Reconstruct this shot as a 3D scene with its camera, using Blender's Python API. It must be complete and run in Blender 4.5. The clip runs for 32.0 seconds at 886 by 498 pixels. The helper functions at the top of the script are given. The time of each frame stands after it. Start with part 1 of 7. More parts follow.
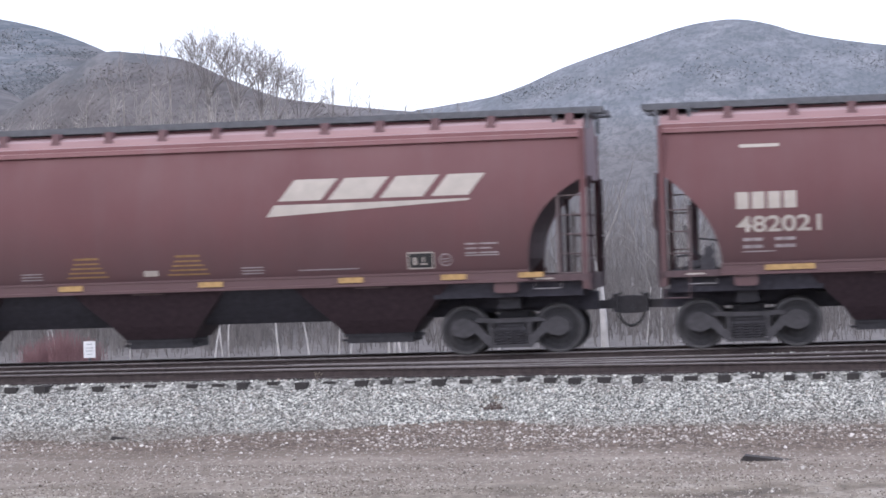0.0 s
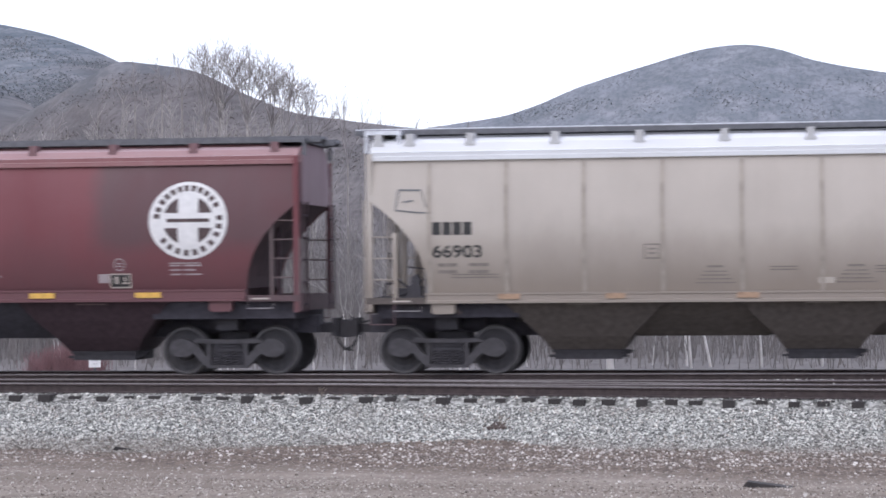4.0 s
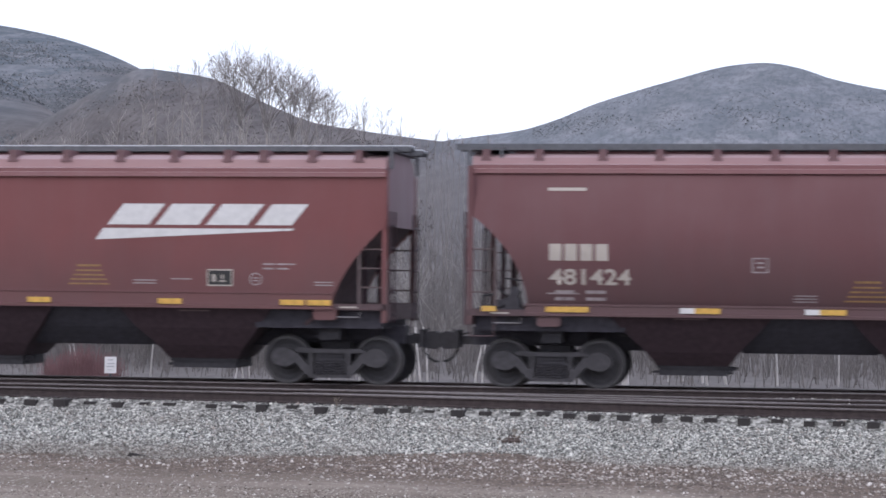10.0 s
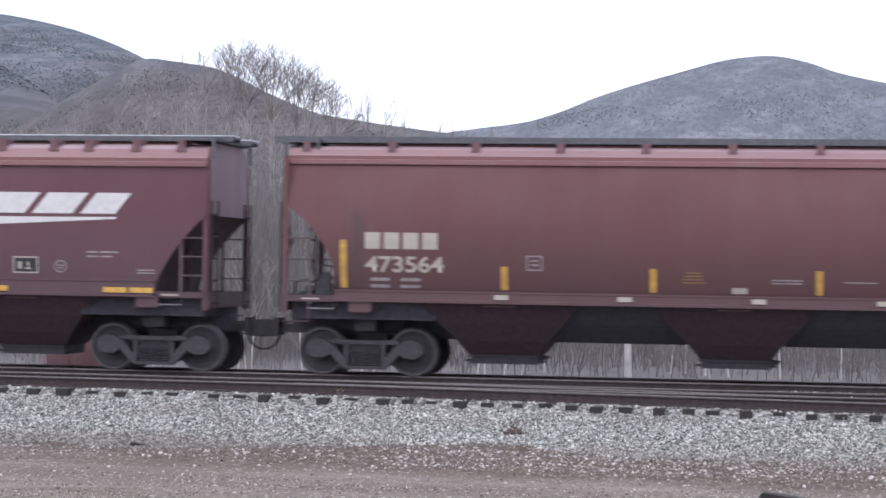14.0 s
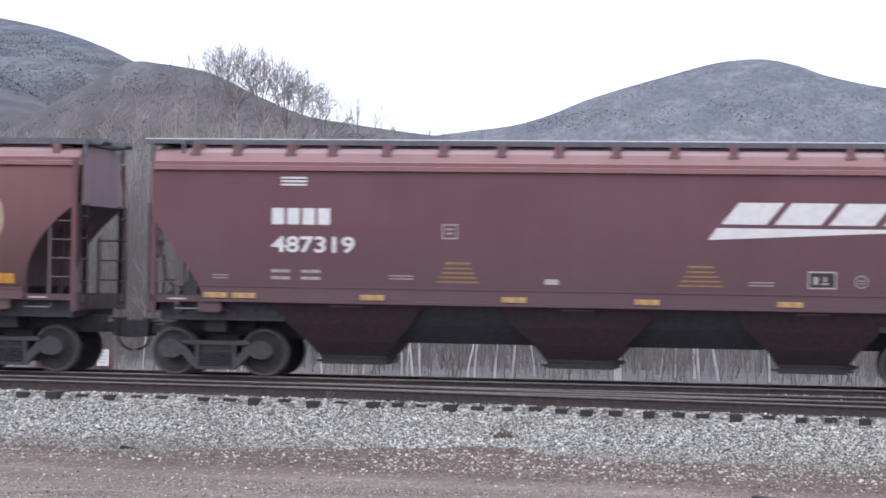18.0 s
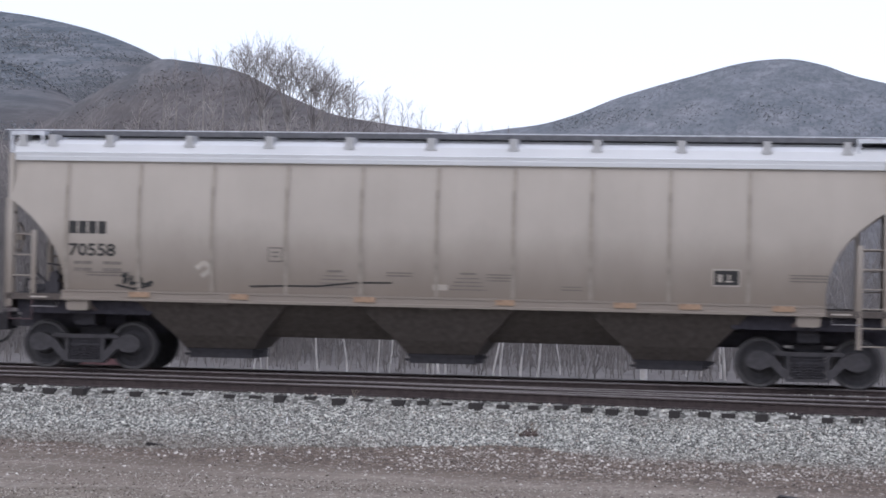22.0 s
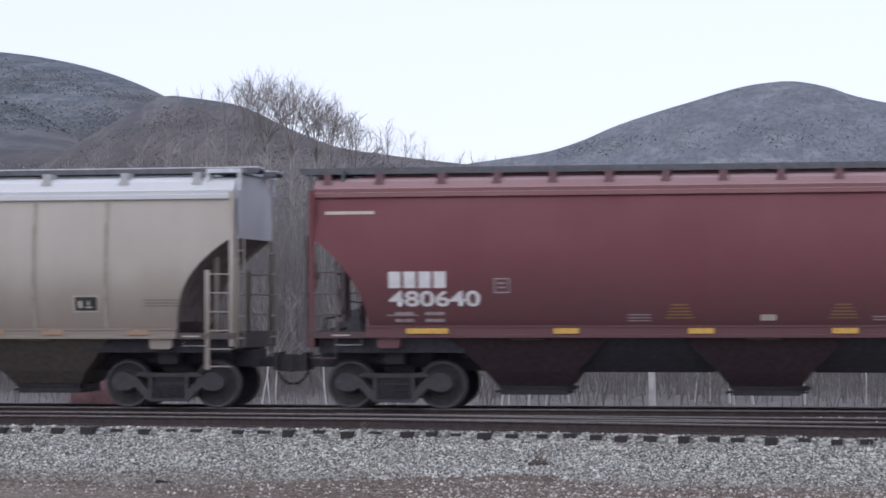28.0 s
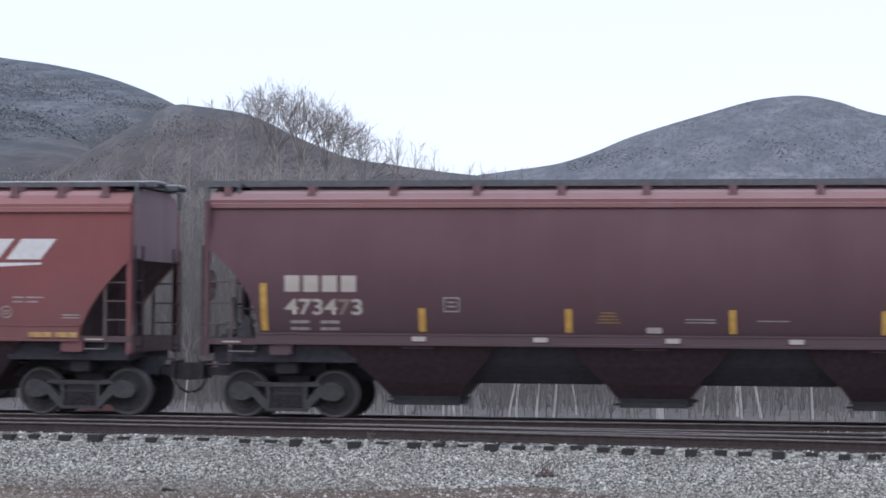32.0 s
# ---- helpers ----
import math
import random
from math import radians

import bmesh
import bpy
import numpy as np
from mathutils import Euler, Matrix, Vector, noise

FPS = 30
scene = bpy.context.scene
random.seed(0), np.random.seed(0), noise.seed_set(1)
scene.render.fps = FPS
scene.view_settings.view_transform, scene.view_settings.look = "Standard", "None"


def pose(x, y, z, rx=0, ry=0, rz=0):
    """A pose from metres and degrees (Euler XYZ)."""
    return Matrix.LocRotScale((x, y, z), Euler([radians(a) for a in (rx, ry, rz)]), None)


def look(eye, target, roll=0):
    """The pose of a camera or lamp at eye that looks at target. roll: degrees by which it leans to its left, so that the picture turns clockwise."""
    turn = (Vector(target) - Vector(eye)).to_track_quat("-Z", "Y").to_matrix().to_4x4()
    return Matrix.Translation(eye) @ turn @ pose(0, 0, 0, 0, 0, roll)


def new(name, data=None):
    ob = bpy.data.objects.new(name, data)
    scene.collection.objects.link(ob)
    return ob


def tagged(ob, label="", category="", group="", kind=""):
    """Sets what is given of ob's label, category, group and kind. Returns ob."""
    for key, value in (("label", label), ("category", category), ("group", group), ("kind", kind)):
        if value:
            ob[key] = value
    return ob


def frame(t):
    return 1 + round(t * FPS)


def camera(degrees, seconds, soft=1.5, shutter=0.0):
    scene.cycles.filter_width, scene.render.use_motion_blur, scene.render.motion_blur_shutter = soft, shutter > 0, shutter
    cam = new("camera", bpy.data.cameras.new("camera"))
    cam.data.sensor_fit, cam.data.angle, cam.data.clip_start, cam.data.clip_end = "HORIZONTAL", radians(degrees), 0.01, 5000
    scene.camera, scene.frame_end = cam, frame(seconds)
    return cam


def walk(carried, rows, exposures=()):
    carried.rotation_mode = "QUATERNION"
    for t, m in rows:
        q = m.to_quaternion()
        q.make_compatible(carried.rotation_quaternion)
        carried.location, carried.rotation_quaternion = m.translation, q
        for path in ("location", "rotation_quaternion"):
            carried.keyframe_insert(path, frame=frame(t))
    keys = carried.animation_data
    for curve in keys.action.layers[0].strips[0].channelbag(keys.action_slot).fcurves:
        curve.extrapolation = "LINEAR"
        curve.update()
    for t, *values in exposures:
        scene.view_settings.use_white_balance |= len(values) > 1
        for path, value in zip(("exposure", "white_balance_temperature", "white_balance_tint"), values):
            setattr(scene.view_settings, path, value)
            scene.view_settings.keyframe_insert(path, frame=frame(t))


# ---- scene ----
# the camera: hand-held on one spot beside a dirt road, 2 m above the rail heads
LENS = 22.2
cam = camera(LENS, 32.0, soft=1.7, shutter=0.18)
EYE = (0.0, 0.0, 2.0)
WAY = [
    (0, 8.627, 0.030, -1.904, 0.001, 0.001), (0.5, 8.667, 0.023, -1.510, -0.007, 0.003), (1, 8.718, 0.068, -1.198, 0.006, -0.000),
    (1.5, 8.660, 0.116, -0.930, -0.026, 0.000), (2, 8.734, 0.162, -0.715, -0.016, 0.005), (2.5, 8.780, 0.240, -0.586, 0.009, 0.005),
    (3, 8.797, 0.336, -0.460, 0.004, -0.002), (3.5, 8.799, 0.412, -0.493, 0.004, 0.005), (5.5, 8.936, 0.828, -0.485, -0.016, 0.007),
    (6, 9.065, 0.968, -0.513, 0.013, -0.000), (6.5, 9.064, 1.083, -0.393, -0.029, 0.006), (7, 9.117, 1.194, -0.194, -0.008, 0.001),
    (7.5, 9.230, 1.278, 0.080, 0.022, -0.006), (8, 9.269, 1.275, 0.218, -0.006, 0.001), (8.5, 9.329, 1.187, 0.576, -0.025, 0.004),
    (9, 9.397, 1.049, 0.664, 0.005, -0.002), (9.5, 9.339, 0.937, 0.700, -0.011, -0.003), (10, 9.248, 0.811, 0.585, -0.012, -0.001),
    (10.5, 9.178, 0.767, 0.602, -0.005, -0.002), (11, 9.180, 0.786, 0.633, -0.011, 0.001), (11.5, 9.312, 0.829, 0.682, -0.008, 0.002),
    (12, 9.402, 0.879, 0.793, -0.004, -0.008), (12.5, 9.461, 0.876, 0.749, -0.006, -0.003), (13, 9.440, 0.818, 0.815, -0.008, 0.002),
    (13.5, 9.406, 0.716, 0.907, -0.006, -0.004), (15.5, 9.076, 0.333, 0.706, 0.007, 0.000), (16, 9.003, 0.348, 0.979, -0.012, -0.004),
    (16.5, 9.004, 0.447, 1.094, -0.018, -0.003), (17, 9.053, 0.587, 1.042, 0.001, -0.003), (17.5, 9.059, 0.661, 1.057, -0.024, -0.001),
    (18, 9.071, 0.670, 0.908, -0.012, 0.002), (18.5, 9.081, 0.618, 0.902, 0.002, -0.006), (19, 9.034, 0.524, 0.890, -0.004, -0.002),
    (19.5, 9.034, 0.456, 0.825, -0.028, 0.002), (20, 9.145, 0.508, 0.934, 0.009, -0.008), (20.5, 9.224, 0.596, 1.142, -0.026, -0.004),
    (21, 9.376, 0.656, 1.099, -0.025, -0.000), (21.5, 9.609, 0.741, 0.991, -0.003, -0.001), (22, 9.737, 0.627, 1.165, -0.010, -0.007),
    (22.5, 9.800, -0.181, 0.318, 0.007, -0.012), (23, 9.804, -0.723, -0.247, 0.003, -0.000), (23.5, 9.791, -1.042, -0.146, 0.003, 0.008),
    (24, 9.815, -0.767, 0.019, -0.000, 0.010), (24.5, 9.883, -0.166, -0.130, 0.037, -0.006), (25, 9.902, 0.151, -0.136, 0.020, 0.008),
    (25.5, 9.917, 0.416, -0.041, 0.033, 0.005), (27.5, 9.881, 1.183, -0.086, 0.003, 0.009), (28, 9.909, 1.390, -0.162, 0.019, 0.003),
    (28.5, 9.955, 1.573, 0.004, 0.024, 0.003), (29, 9.955, 1.655, 0.296, 0.010, 0.000), (29.5, 9.962, 1.656, 0.292, 0.019, -0.001),
    (30, 10.026, 1.633, 0.336, 0.012, -0.002), (30.5, 10.068, 1.622, 0.214, 0.016, 0.003), (31, 10.125, 1.646, 0.112, 0.030, -0.001),
    (31.5, 10.107, 1.685, 0.199, 0.024, -0.002), (32, 10.140, 1.671, 0.383, 0.024, -0.001),
]


def aim(yaw, pitch, roll, dx, dz):
    eye = Vector((EYE[0] + dx, EYE[1], EYE[2] + dz))
    a, b = radians(yaw), radians(pitch)
    return look(eye, eye + Vector((-math.sin(a) * math.cos(b), math.cos(a) * math.cos(b), math.sin(b))), roll)


# stops, white balance and tint: the picture turns a little cooler towards the end
LIGHT = [(0, 0.46, 6500, 11), (3.5, 0.44, 6500, 11), (5.4, 0.0, 6500, 11), (6, 0.1, 6500, 11), (7, 0.14, 6500, 11), (8, 0.04, 6500, 11), (9, 0.04, 6500, 11), (10, 0.08, 6500, 11), (11, 0.26, 6500, 11), (13, 0.24, 6500, 11), (16, 0.4, 6500, 11), (18, 0.35, 6500, 11), (19, 0.38, 6500, 11), (20, 0.43, 6500, 11), (21, 0.28, 6500, 10), (22, -0.1, 6500, 10), (22.5, -0.17, 6500, 10),
         (23, 0.3, 6500, 10), (24, 0.52, 6500, 11), (24.9, 0.5, 6500, 11), (25.5, 0.18, 6500, 11), (27.4, -0.29, 6450, 11), (28, -0.22, 6400, 11), (29, -0.1, 6400, 10), (31, -0.15, 6400, 10), (32, -0.13, 6330, 8)]
walk(cam, [(r[0], aim(*r[1:])) for r in WAY], exposures=LIGHT)

# ---- overcast daylight ----
world = bpy.data.worlds.new("world")
scene.world = world
world.use_nodes = True
wn = world.node_tree
wn.nodes.clear()
sky = wn.nodes.new("ShaderNodeTexSky")
sky.sky_type = "NISHITA"
sky.sun_disc = False
sky.sun_elevation = radians(42)
sky.sun_rotation = radians(200)
sky.air_density, sky.dust_density, sky.ozone_density = 1.0, 1.5, 1.0
clear = wn.nodes.new("ShaderNodeBackground")
clear.inputs["Strength"].default_value = 0.05
cloud = wn.nodes.new("ShaderNodeBackground")  # an even cover of thin cloud
cloud.inputs["Color"].default_value = (0.9, 0.93, 1.13, 1)
cloud.inputs["Strength"].default_value = 0.95
both_w = wn.nodes.new("ShaderNodeAddShader")
exit_w = wn.nodes.new("ShaderNodeOutputWorld")
wn.links.new(sky.outputs["Color"], clear.inputs["Color"])
wn.links.new(clear.outputs["Background"], both_w.inputs[0])
wn.links.new(cloud.outputs["Background"], both_w.inputs[1])
wn.links.new(both_w.outputs["Shader"], exit_w.inputs["Surface"])
sun_data = bpy.data.lights.new("sun", "SUN")
sun_data.energy, sun_data.angle, sun_data.color = 0.5, radians(30), (1.0, 0.97, 0.94)
sun = new("sun", sun_data)
sun.matrix_world = look((0, 0, 60), (14, 40, 10))

# ---- materials ----


class Paint:
    """A node material with a principled surface and a few ways to vary it."""

    def __init__(self, name, rough=0.7, metal=0.0, spec=0.5):
        self.mat = bpy.data.materials.new(name)
        self.mat.use_nodes = True
        self.t = self.mat.node_tree
        self.p = self.t.nodes["Principled BSDF"]
        self.p.inputs["Roughness"].default_value = rough
        self.p.inputs["Metallic"].default_value = metal
        self.p.inputs["Specular IOR Level"].default_value = spec
        self.co = self.t.nodes.new("ShaderNodeTexCoord")

    def node(self, kind, **values):
        n = self.t.nodes.new(kind)
        for k, v in values.items():
            n.inputs[k.replace("_", " ")].default_value = v
        return n

    def link(self, a, b):
        self.t.links.new(a, b)

    def place(self, sx=1, sy=1, sz=1, world_space=False):
        m = self.node("ShaderNodeMapping")
        m.inputs["Scale"].default_value = (sx, sy, sz)
        if world_space:
            g = self.node("ShaderNodeNewGeometry")
            self.link(g.outputs["Position"], m.inputs["Vector"])
        else:
            self.link(self.co.outputs["Object"], m.inputs["Vector"])
        return m.outputs["Vector"]

    def noise(self, scale, detail=4.0, rough=0.55, at=None):
        n = self.node("ShaderNodeTexNoise", Scale=scale, Detail=detail, Roughness=rough)
        self.link(at if at is not None else self.co.outputs["Object"], n.inputs["Vector"])
        return n.outputs["Fac"]

    def ramp(self, fac, stops):
        r = self.node("ShaderNodeValToRGB")
        el = r.color_ramp.elements
        while len(el) < len(stops):
            el.new(0.5)
        for e, (pos, col) in zip(el, stops):
            e.position = pos
            e.color = (*col, 1) if len(col) == 3 else col
        self.link(fac, r.inputs["Fac"])
        return r.outputs["Color"]

    def grey(self, fac, lo, hi, a=0.0, b=1.0):
        m = self.node("ShaderNodeMapRange", From_Min=lo, From_Max=hi, To_Min=a, To_Max=b)
        self.link(fac, m.inputs["Value"])
        return m.outputs["Result"]

    def mix(self, fac, a, b, how="MIX"):
        m = self.t.nodes.new("ShaderNodeMix")
        m.data_type, m.blend_type = "RGBA", how
        for v, s in ((fac, m.inputs[0]), (a, m.inputs[6]), (b, m.inputs[7])):
            if isinstance(v, bpy.types.NodeSocket):
                self.link(v, s)
            elif isinstance(v, (int, float)):
                s.default_value = v
            else:
                s.default_value = (*v, 1)
        return m.outputs[2]

    def random(self):
        return self.node("ShaderNodeObjectInfo").outputs["Random"]

    def island(self):
        return self.node("ShaderNodeNewGeometry").outputs["Random Per Island"]

    def base(self, c):
        if isinstance(c, bpy.types.NodeSocket):
            self.link(c, self.p.inputs["Base Color"])
        else:
            self.p.inputs["Base Color"].default_value = (*c, 1)
        return self

    def bump(self, fac, strength=0.3, dist=0.02):
        b = self.node("ShaderNodeBump", Strength=strength, Distance=dist)
        self.link(fac, b.inputs["Height"])
        self.link(b.outputs["Normal"], self.p.inputs["Normal"])
        return self


def car_paint(name, col, dust, streak=0.35, rough=0.55, patches=(), skylit=0.0):
    """Weathered enamel: faint runs of dirt, dust along the length, fine mottling, soft-edged repaints."""
    p = Paint(name, rough=rough, spec=0.4)
    streaks = p.noise(1.0, 5, 0.6, p.place(2.6, 2.0, 0.22))
    blot = p.noise(0.55, 4, 0.6)
    fine = p.noise(38, 3)
    height = p.node("ShaderNodeSeparateXYZ")
    p.link(p.co.outputs["Object"], height.inputs[0])
    c = col
    ragged_edge = p.grey(p.noise(1.7, 4, 0.6), 0.25, 0.75, -0.1, 0.1)

    def ramped(axis, lo, hi, flip):
        m = p.node("ShaderNodeMath")
        m.operation = "ADD"
        p.link(height.outputs[axis], m.inputs[0])
        p.link(ragged_edge, m.inputs[1])
        return p.grey(m.outputs[0], lo, hi, 1.0 if flip else 0.0, 0.0 if flip else 1.0)

    for x0, x1, za, zb, soft, tone, most in patches:  # areas of other paint with blurred edges
        mask = None
        for one in (ramped("X", x0 - soft, x0 + soft, False), ramped("X", x1 - soft, x1 + soft, True), ramped("Z", za - soft, za + soft, False), ramped("Z", zb - soft, zb + soft, True)):
            if mask is None:
                mask = one
            else:
                m = p.node("ShaderNodeMath")
                m.operation = "MULTIPLY"
                p.link(mask, m.inputs[0])
                p.link(one, m.inputs[1])
                mask = m.outputs[0]
        c = p.mix(p.grey(mask, 0, 1, 0, most), c, tone)
    c = p.mix(p.grey(streaks, 0.45, 0.8, 0, streak * 0.6), c, dust)
    c = p.mix(p.grey(blot, 0.4, 0.7, 0, 0.35), c, [v * 0.74 for v in col])
    c = p.mix(p.grey(fine, 0.3, 0.8, 0, 0.1), c, dust)
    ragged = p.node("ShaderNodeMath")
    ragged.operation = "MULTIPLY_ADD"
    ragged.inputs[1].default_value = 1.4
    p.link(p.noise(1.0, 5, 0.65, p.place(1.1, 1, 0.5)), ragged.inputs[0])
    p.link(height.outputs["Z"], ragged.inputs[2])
    c = p.mix(p.grey(ragged.outputs[0], 3.6, 2.3, 0, 0.62), c, [v * 0.62 for v in dust])  # dust, and shade put into the paint, towards the foot
    if skylit:  # sky light on upward faces put into the colour, in the dust tone
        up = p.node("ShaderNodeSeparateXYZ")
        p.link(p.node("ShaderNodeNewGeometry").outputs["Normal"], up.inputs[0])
        c = p.mix(p.grey(up.outputs["Z"], 0.25, 0.8, 0, skylit), c, [min(0.8, v * 1.25) for v in dust])
    rr = p.grey(blot, 0.3, 0.7, rough - 0.08, rough + 0.15)
    p.link(rr, p.p.inputs["Roughness"])
    p.base(c).bump(p.noise(2.2, 3), 0.12, 0.02)
    return p.mat


def plain(name, col, rough=0.7, metal=0.0, vary=0.25, scale=9.0, bump=0.1):
    p = Paint(name, rough, metal)
    n = p.noise(scale, 5)
    p.base(p.mix(p.grey(n, 0.3, 0.75, 0, 1), [v * (1 - vary) for v in col], [min(1, v * (1 + vary)) for v in col]))
    if bump:
        p.bump(p.noise(scale * 4, 4), bump, 0.01)
    return p.mat


SMUT = (0.085, 0.05, 0.054)
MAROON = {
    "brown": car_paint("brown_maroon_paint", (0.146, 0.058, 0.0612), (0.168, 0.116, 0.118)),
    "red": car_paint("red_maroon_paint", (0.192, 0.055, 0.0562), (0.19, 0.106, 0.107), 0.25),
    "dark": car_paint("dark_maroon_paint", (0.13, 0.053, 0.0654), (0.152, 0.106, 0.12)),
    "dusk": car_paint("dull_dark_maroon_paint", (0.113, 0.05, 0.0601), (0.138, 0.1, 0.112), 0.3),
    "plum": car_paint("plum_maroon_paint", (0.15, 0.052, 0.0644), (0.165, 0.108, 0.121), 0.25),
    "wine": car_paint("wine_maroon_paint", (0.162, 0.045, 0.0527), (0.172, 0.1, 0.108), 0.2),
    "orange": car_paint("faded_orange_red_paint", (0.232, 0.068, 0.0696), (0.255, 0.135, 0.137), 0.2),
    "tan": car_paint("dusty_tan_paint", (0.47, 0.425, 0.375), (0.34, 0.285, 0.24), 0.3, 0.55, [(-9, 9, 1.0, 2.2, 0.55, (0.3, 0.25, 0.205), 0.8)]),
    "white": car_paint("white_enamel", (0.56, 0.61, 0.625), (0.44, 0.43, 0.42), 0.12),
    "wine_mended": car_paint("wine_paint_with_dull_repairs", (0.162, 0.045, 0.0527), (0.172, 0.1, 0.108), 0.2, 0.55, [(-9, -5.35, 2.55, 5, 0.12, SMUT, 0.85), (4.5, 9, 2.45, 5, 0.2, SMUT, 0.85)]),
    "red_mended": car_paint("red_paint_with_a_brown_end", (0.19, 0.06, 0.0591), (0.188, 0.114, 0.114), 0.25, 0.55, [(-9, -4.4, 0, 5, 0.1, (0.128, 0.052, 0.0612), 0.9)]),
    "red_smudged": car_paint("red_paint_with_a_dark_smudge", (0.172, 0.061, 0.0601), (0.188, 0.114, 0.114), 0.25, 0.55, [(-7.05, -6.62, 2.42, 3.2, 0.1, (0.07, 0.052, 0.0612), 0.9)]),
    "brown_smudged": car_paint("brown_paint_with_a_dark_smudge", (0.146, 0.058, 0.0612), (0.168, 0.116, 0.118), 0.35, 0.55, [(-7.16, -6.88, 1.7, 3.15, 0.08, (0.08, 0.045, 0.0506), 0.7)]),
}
# maroon and orange roofs paler than the sides, sky light put into the paint
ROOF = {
    "brown": car_paint("maroon_roof_paint", (0.262, 0.122, 0.124), (0.33, 0.25, 0.255), 0.4, 0.4, skylit=0.6),
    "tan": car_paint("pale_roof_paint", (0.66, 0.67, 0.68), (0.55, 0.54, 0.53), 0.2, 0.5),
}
ROOF["orange"] = car_paint("orange_red_roof_paint", (0.31, 0.128, 0.124), (0.32, 0.21, 0.205), 0.3, 0.5, skylit=0.5)
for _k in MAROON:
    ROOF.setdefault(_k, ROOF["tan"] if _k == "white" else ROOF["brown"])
# undersides as darker copies of the car colours, shade and soot in one
SHADED_UNDER = {
    "maroon": plain("shaded_maroon_underside", (0.051, 0.03, 0.037), 0.85),
    "tan": plain("shaded_brown_underside", (0.1, 0.083, 0.074), 0.85),
    "white": plain("shaded_grey_underside", (0.075, 0.066, 0.066), 0.85),
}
STEEL_DARK = plain("sooty_cast_steel", (0.042, 0.039, 0.045), 0.8, 0.0)
# blue-black for parts under the cars: their shade is put into the colour
UNDER_DARK = plain("shaded_blue_black_sheet", (0.056, 0.052, 0.064), 0.9, 0.0)
BRACKET = plain("dull_maroon_bracket", (0.17, 0.095, 0.1), 0.75)
STEEL_TRUCK = plain("dusty_truck_casting", (0.06, 0.056, 0.061), 0.8, 0.0)
WHEEL = plain("greasy_wheel_steel", (0.044, 0.041, 0.045), 0.75, 0.0)
TREAD = plain("worn_wheel_rim", (0.085, 0.08, 0.084), 0.5, 0.3)
GRATE = plain("galvanised_grating", (0.12, 0.123, 0.135), 0.5, 0.4)
BRIGHT = plain("light_steel", (0.3, 0.28, 0.285), 0.5, 0.3)
BOARD_TOP = plain("pale_grating_top", (0.62, 0.64, 0.68), 0.4, 0.3)
END_STEEL = plain("dark_maroon_steel", (0.1, 0.064, 0.068), 0.8)
END_DUSTY = car_paint("dusty_end_sheet", (0.3, 0.21, 0.23), (0.43, 0.37, 0.4), 0.6, 0.6)
END_PALE = car_paint("pale_dusty_end_sheet", (0.6, 0.6, 0.615), (0.48, 0.46, 0.45), 0.4, 0.6)
# slope sheets face down, so shade is put into their colour
SLOPE_DARK = plain("shaded_slope_sheet", (0.085, 0.054, 0.058), 0.85, 0, 0.35, 3)
SLOPE_PALE = plain("brown_shaded_slope_sheet", (0.2, 0.155, 0.145), 0.85, 0, 0.35, 3)
HANDRAIL = plain("dull_handrail_paint", (0.12, 0.085, 0.085), 0.6)
YELLOW = plain("yellow_reflective_tape", (0.64, 0.38, 0.08), 0.5, 0, 0.2)
YELLOW_POST = plain("weathered_yellow_tape", (0.58, 0.34, 0.08), 0.65, 0, 0.25)
YELLOW_OLD = plain("dusty_yellow_tape", (0.43, 0.27, 0.11), 0.7, 0, 0.3)
WHITE = plain("white_lettering", (0.66, 0.65, 0.64), 0.6, 0, 0.1)
FAINT = plain("worn_white_stencil", (0.36, 0.315, 0.315), 0.7, 0, 0.25, 6)
CREAM = plain("cream_lettering", (0.47, 0.42, 0.37), 0.7, 0, 0.1, 4)
DIM = plain("nearly_worn_off_lettering", (0.25, 0.185, 0.155), 0.75, 0, 0.3, 4)
OCHRE = plain("yellowed_lettering", (0.38, 0.3, 0.2), 0.75, 0, 0.3, 3)
MUSTARD = plain("mustard_stencil", (0.29, 0.172, 0.07), 0.7, 0, 0.2)
BLACK = plain("black_stencil", (0.03, 0.03, 0.03), 0.7)
GREY_PANEL = plain("grey_patch_paint", (0.32, 0.345, 0.355), 0.6)
DUSK = plain("dark_overspray", (0.075, 0.05, 0.05), 0.7)
BLUE = plain("pale_blue_spray_paint", (0.36, 0.48, 0.64), 0.6)
SILVER = plain("silver_spray_paint", (0.5, 0.465, 0.49), 0.6, 0, 0.15)
FADED_BLACK = plain("thin_black_spray", (0.15, 0.155, 0.16), 0.7)
SMUT_BLACK = plain("smudged_black_spray", (0.075, 0.05, 0.05), 0.75)
RUBBER = plain("rubber_hose", (0.03, 0.03, 0.032), 0.7)
RUST_TAPE = plain("faded_rusty_tape", (0.36, 0.24, 0.16), 0.8, 0, 0.3)
PINK = plain("faded_pink_paint", (0.6, 0.25, 0.27), 0.7)
RED_SPOT = plain("orange_patch_paint", (0.62, 0.3, 0.06), 0.6)

# ---- mesh tools ----
MESHES = {}


def mesh_of(key, make, material):
    """The mesh of one kind of part, built once and shared by all alike parts."""
    k = (key, material.name)
    if k not in MESHES:
        made = make()
        if isinstance(made, bmesh.types.BMesh):
            me = bpy.data.meshes.new(str(key))
            bmesh.ops.recalc_face_normals(made, faces=made.faces)
            made.to_mesh(me)
            made.free()
        else:
            me = made
        me.materials.clear()
        me.materials.append(material)
        MESHES[k] = me
    return MESHES[k]


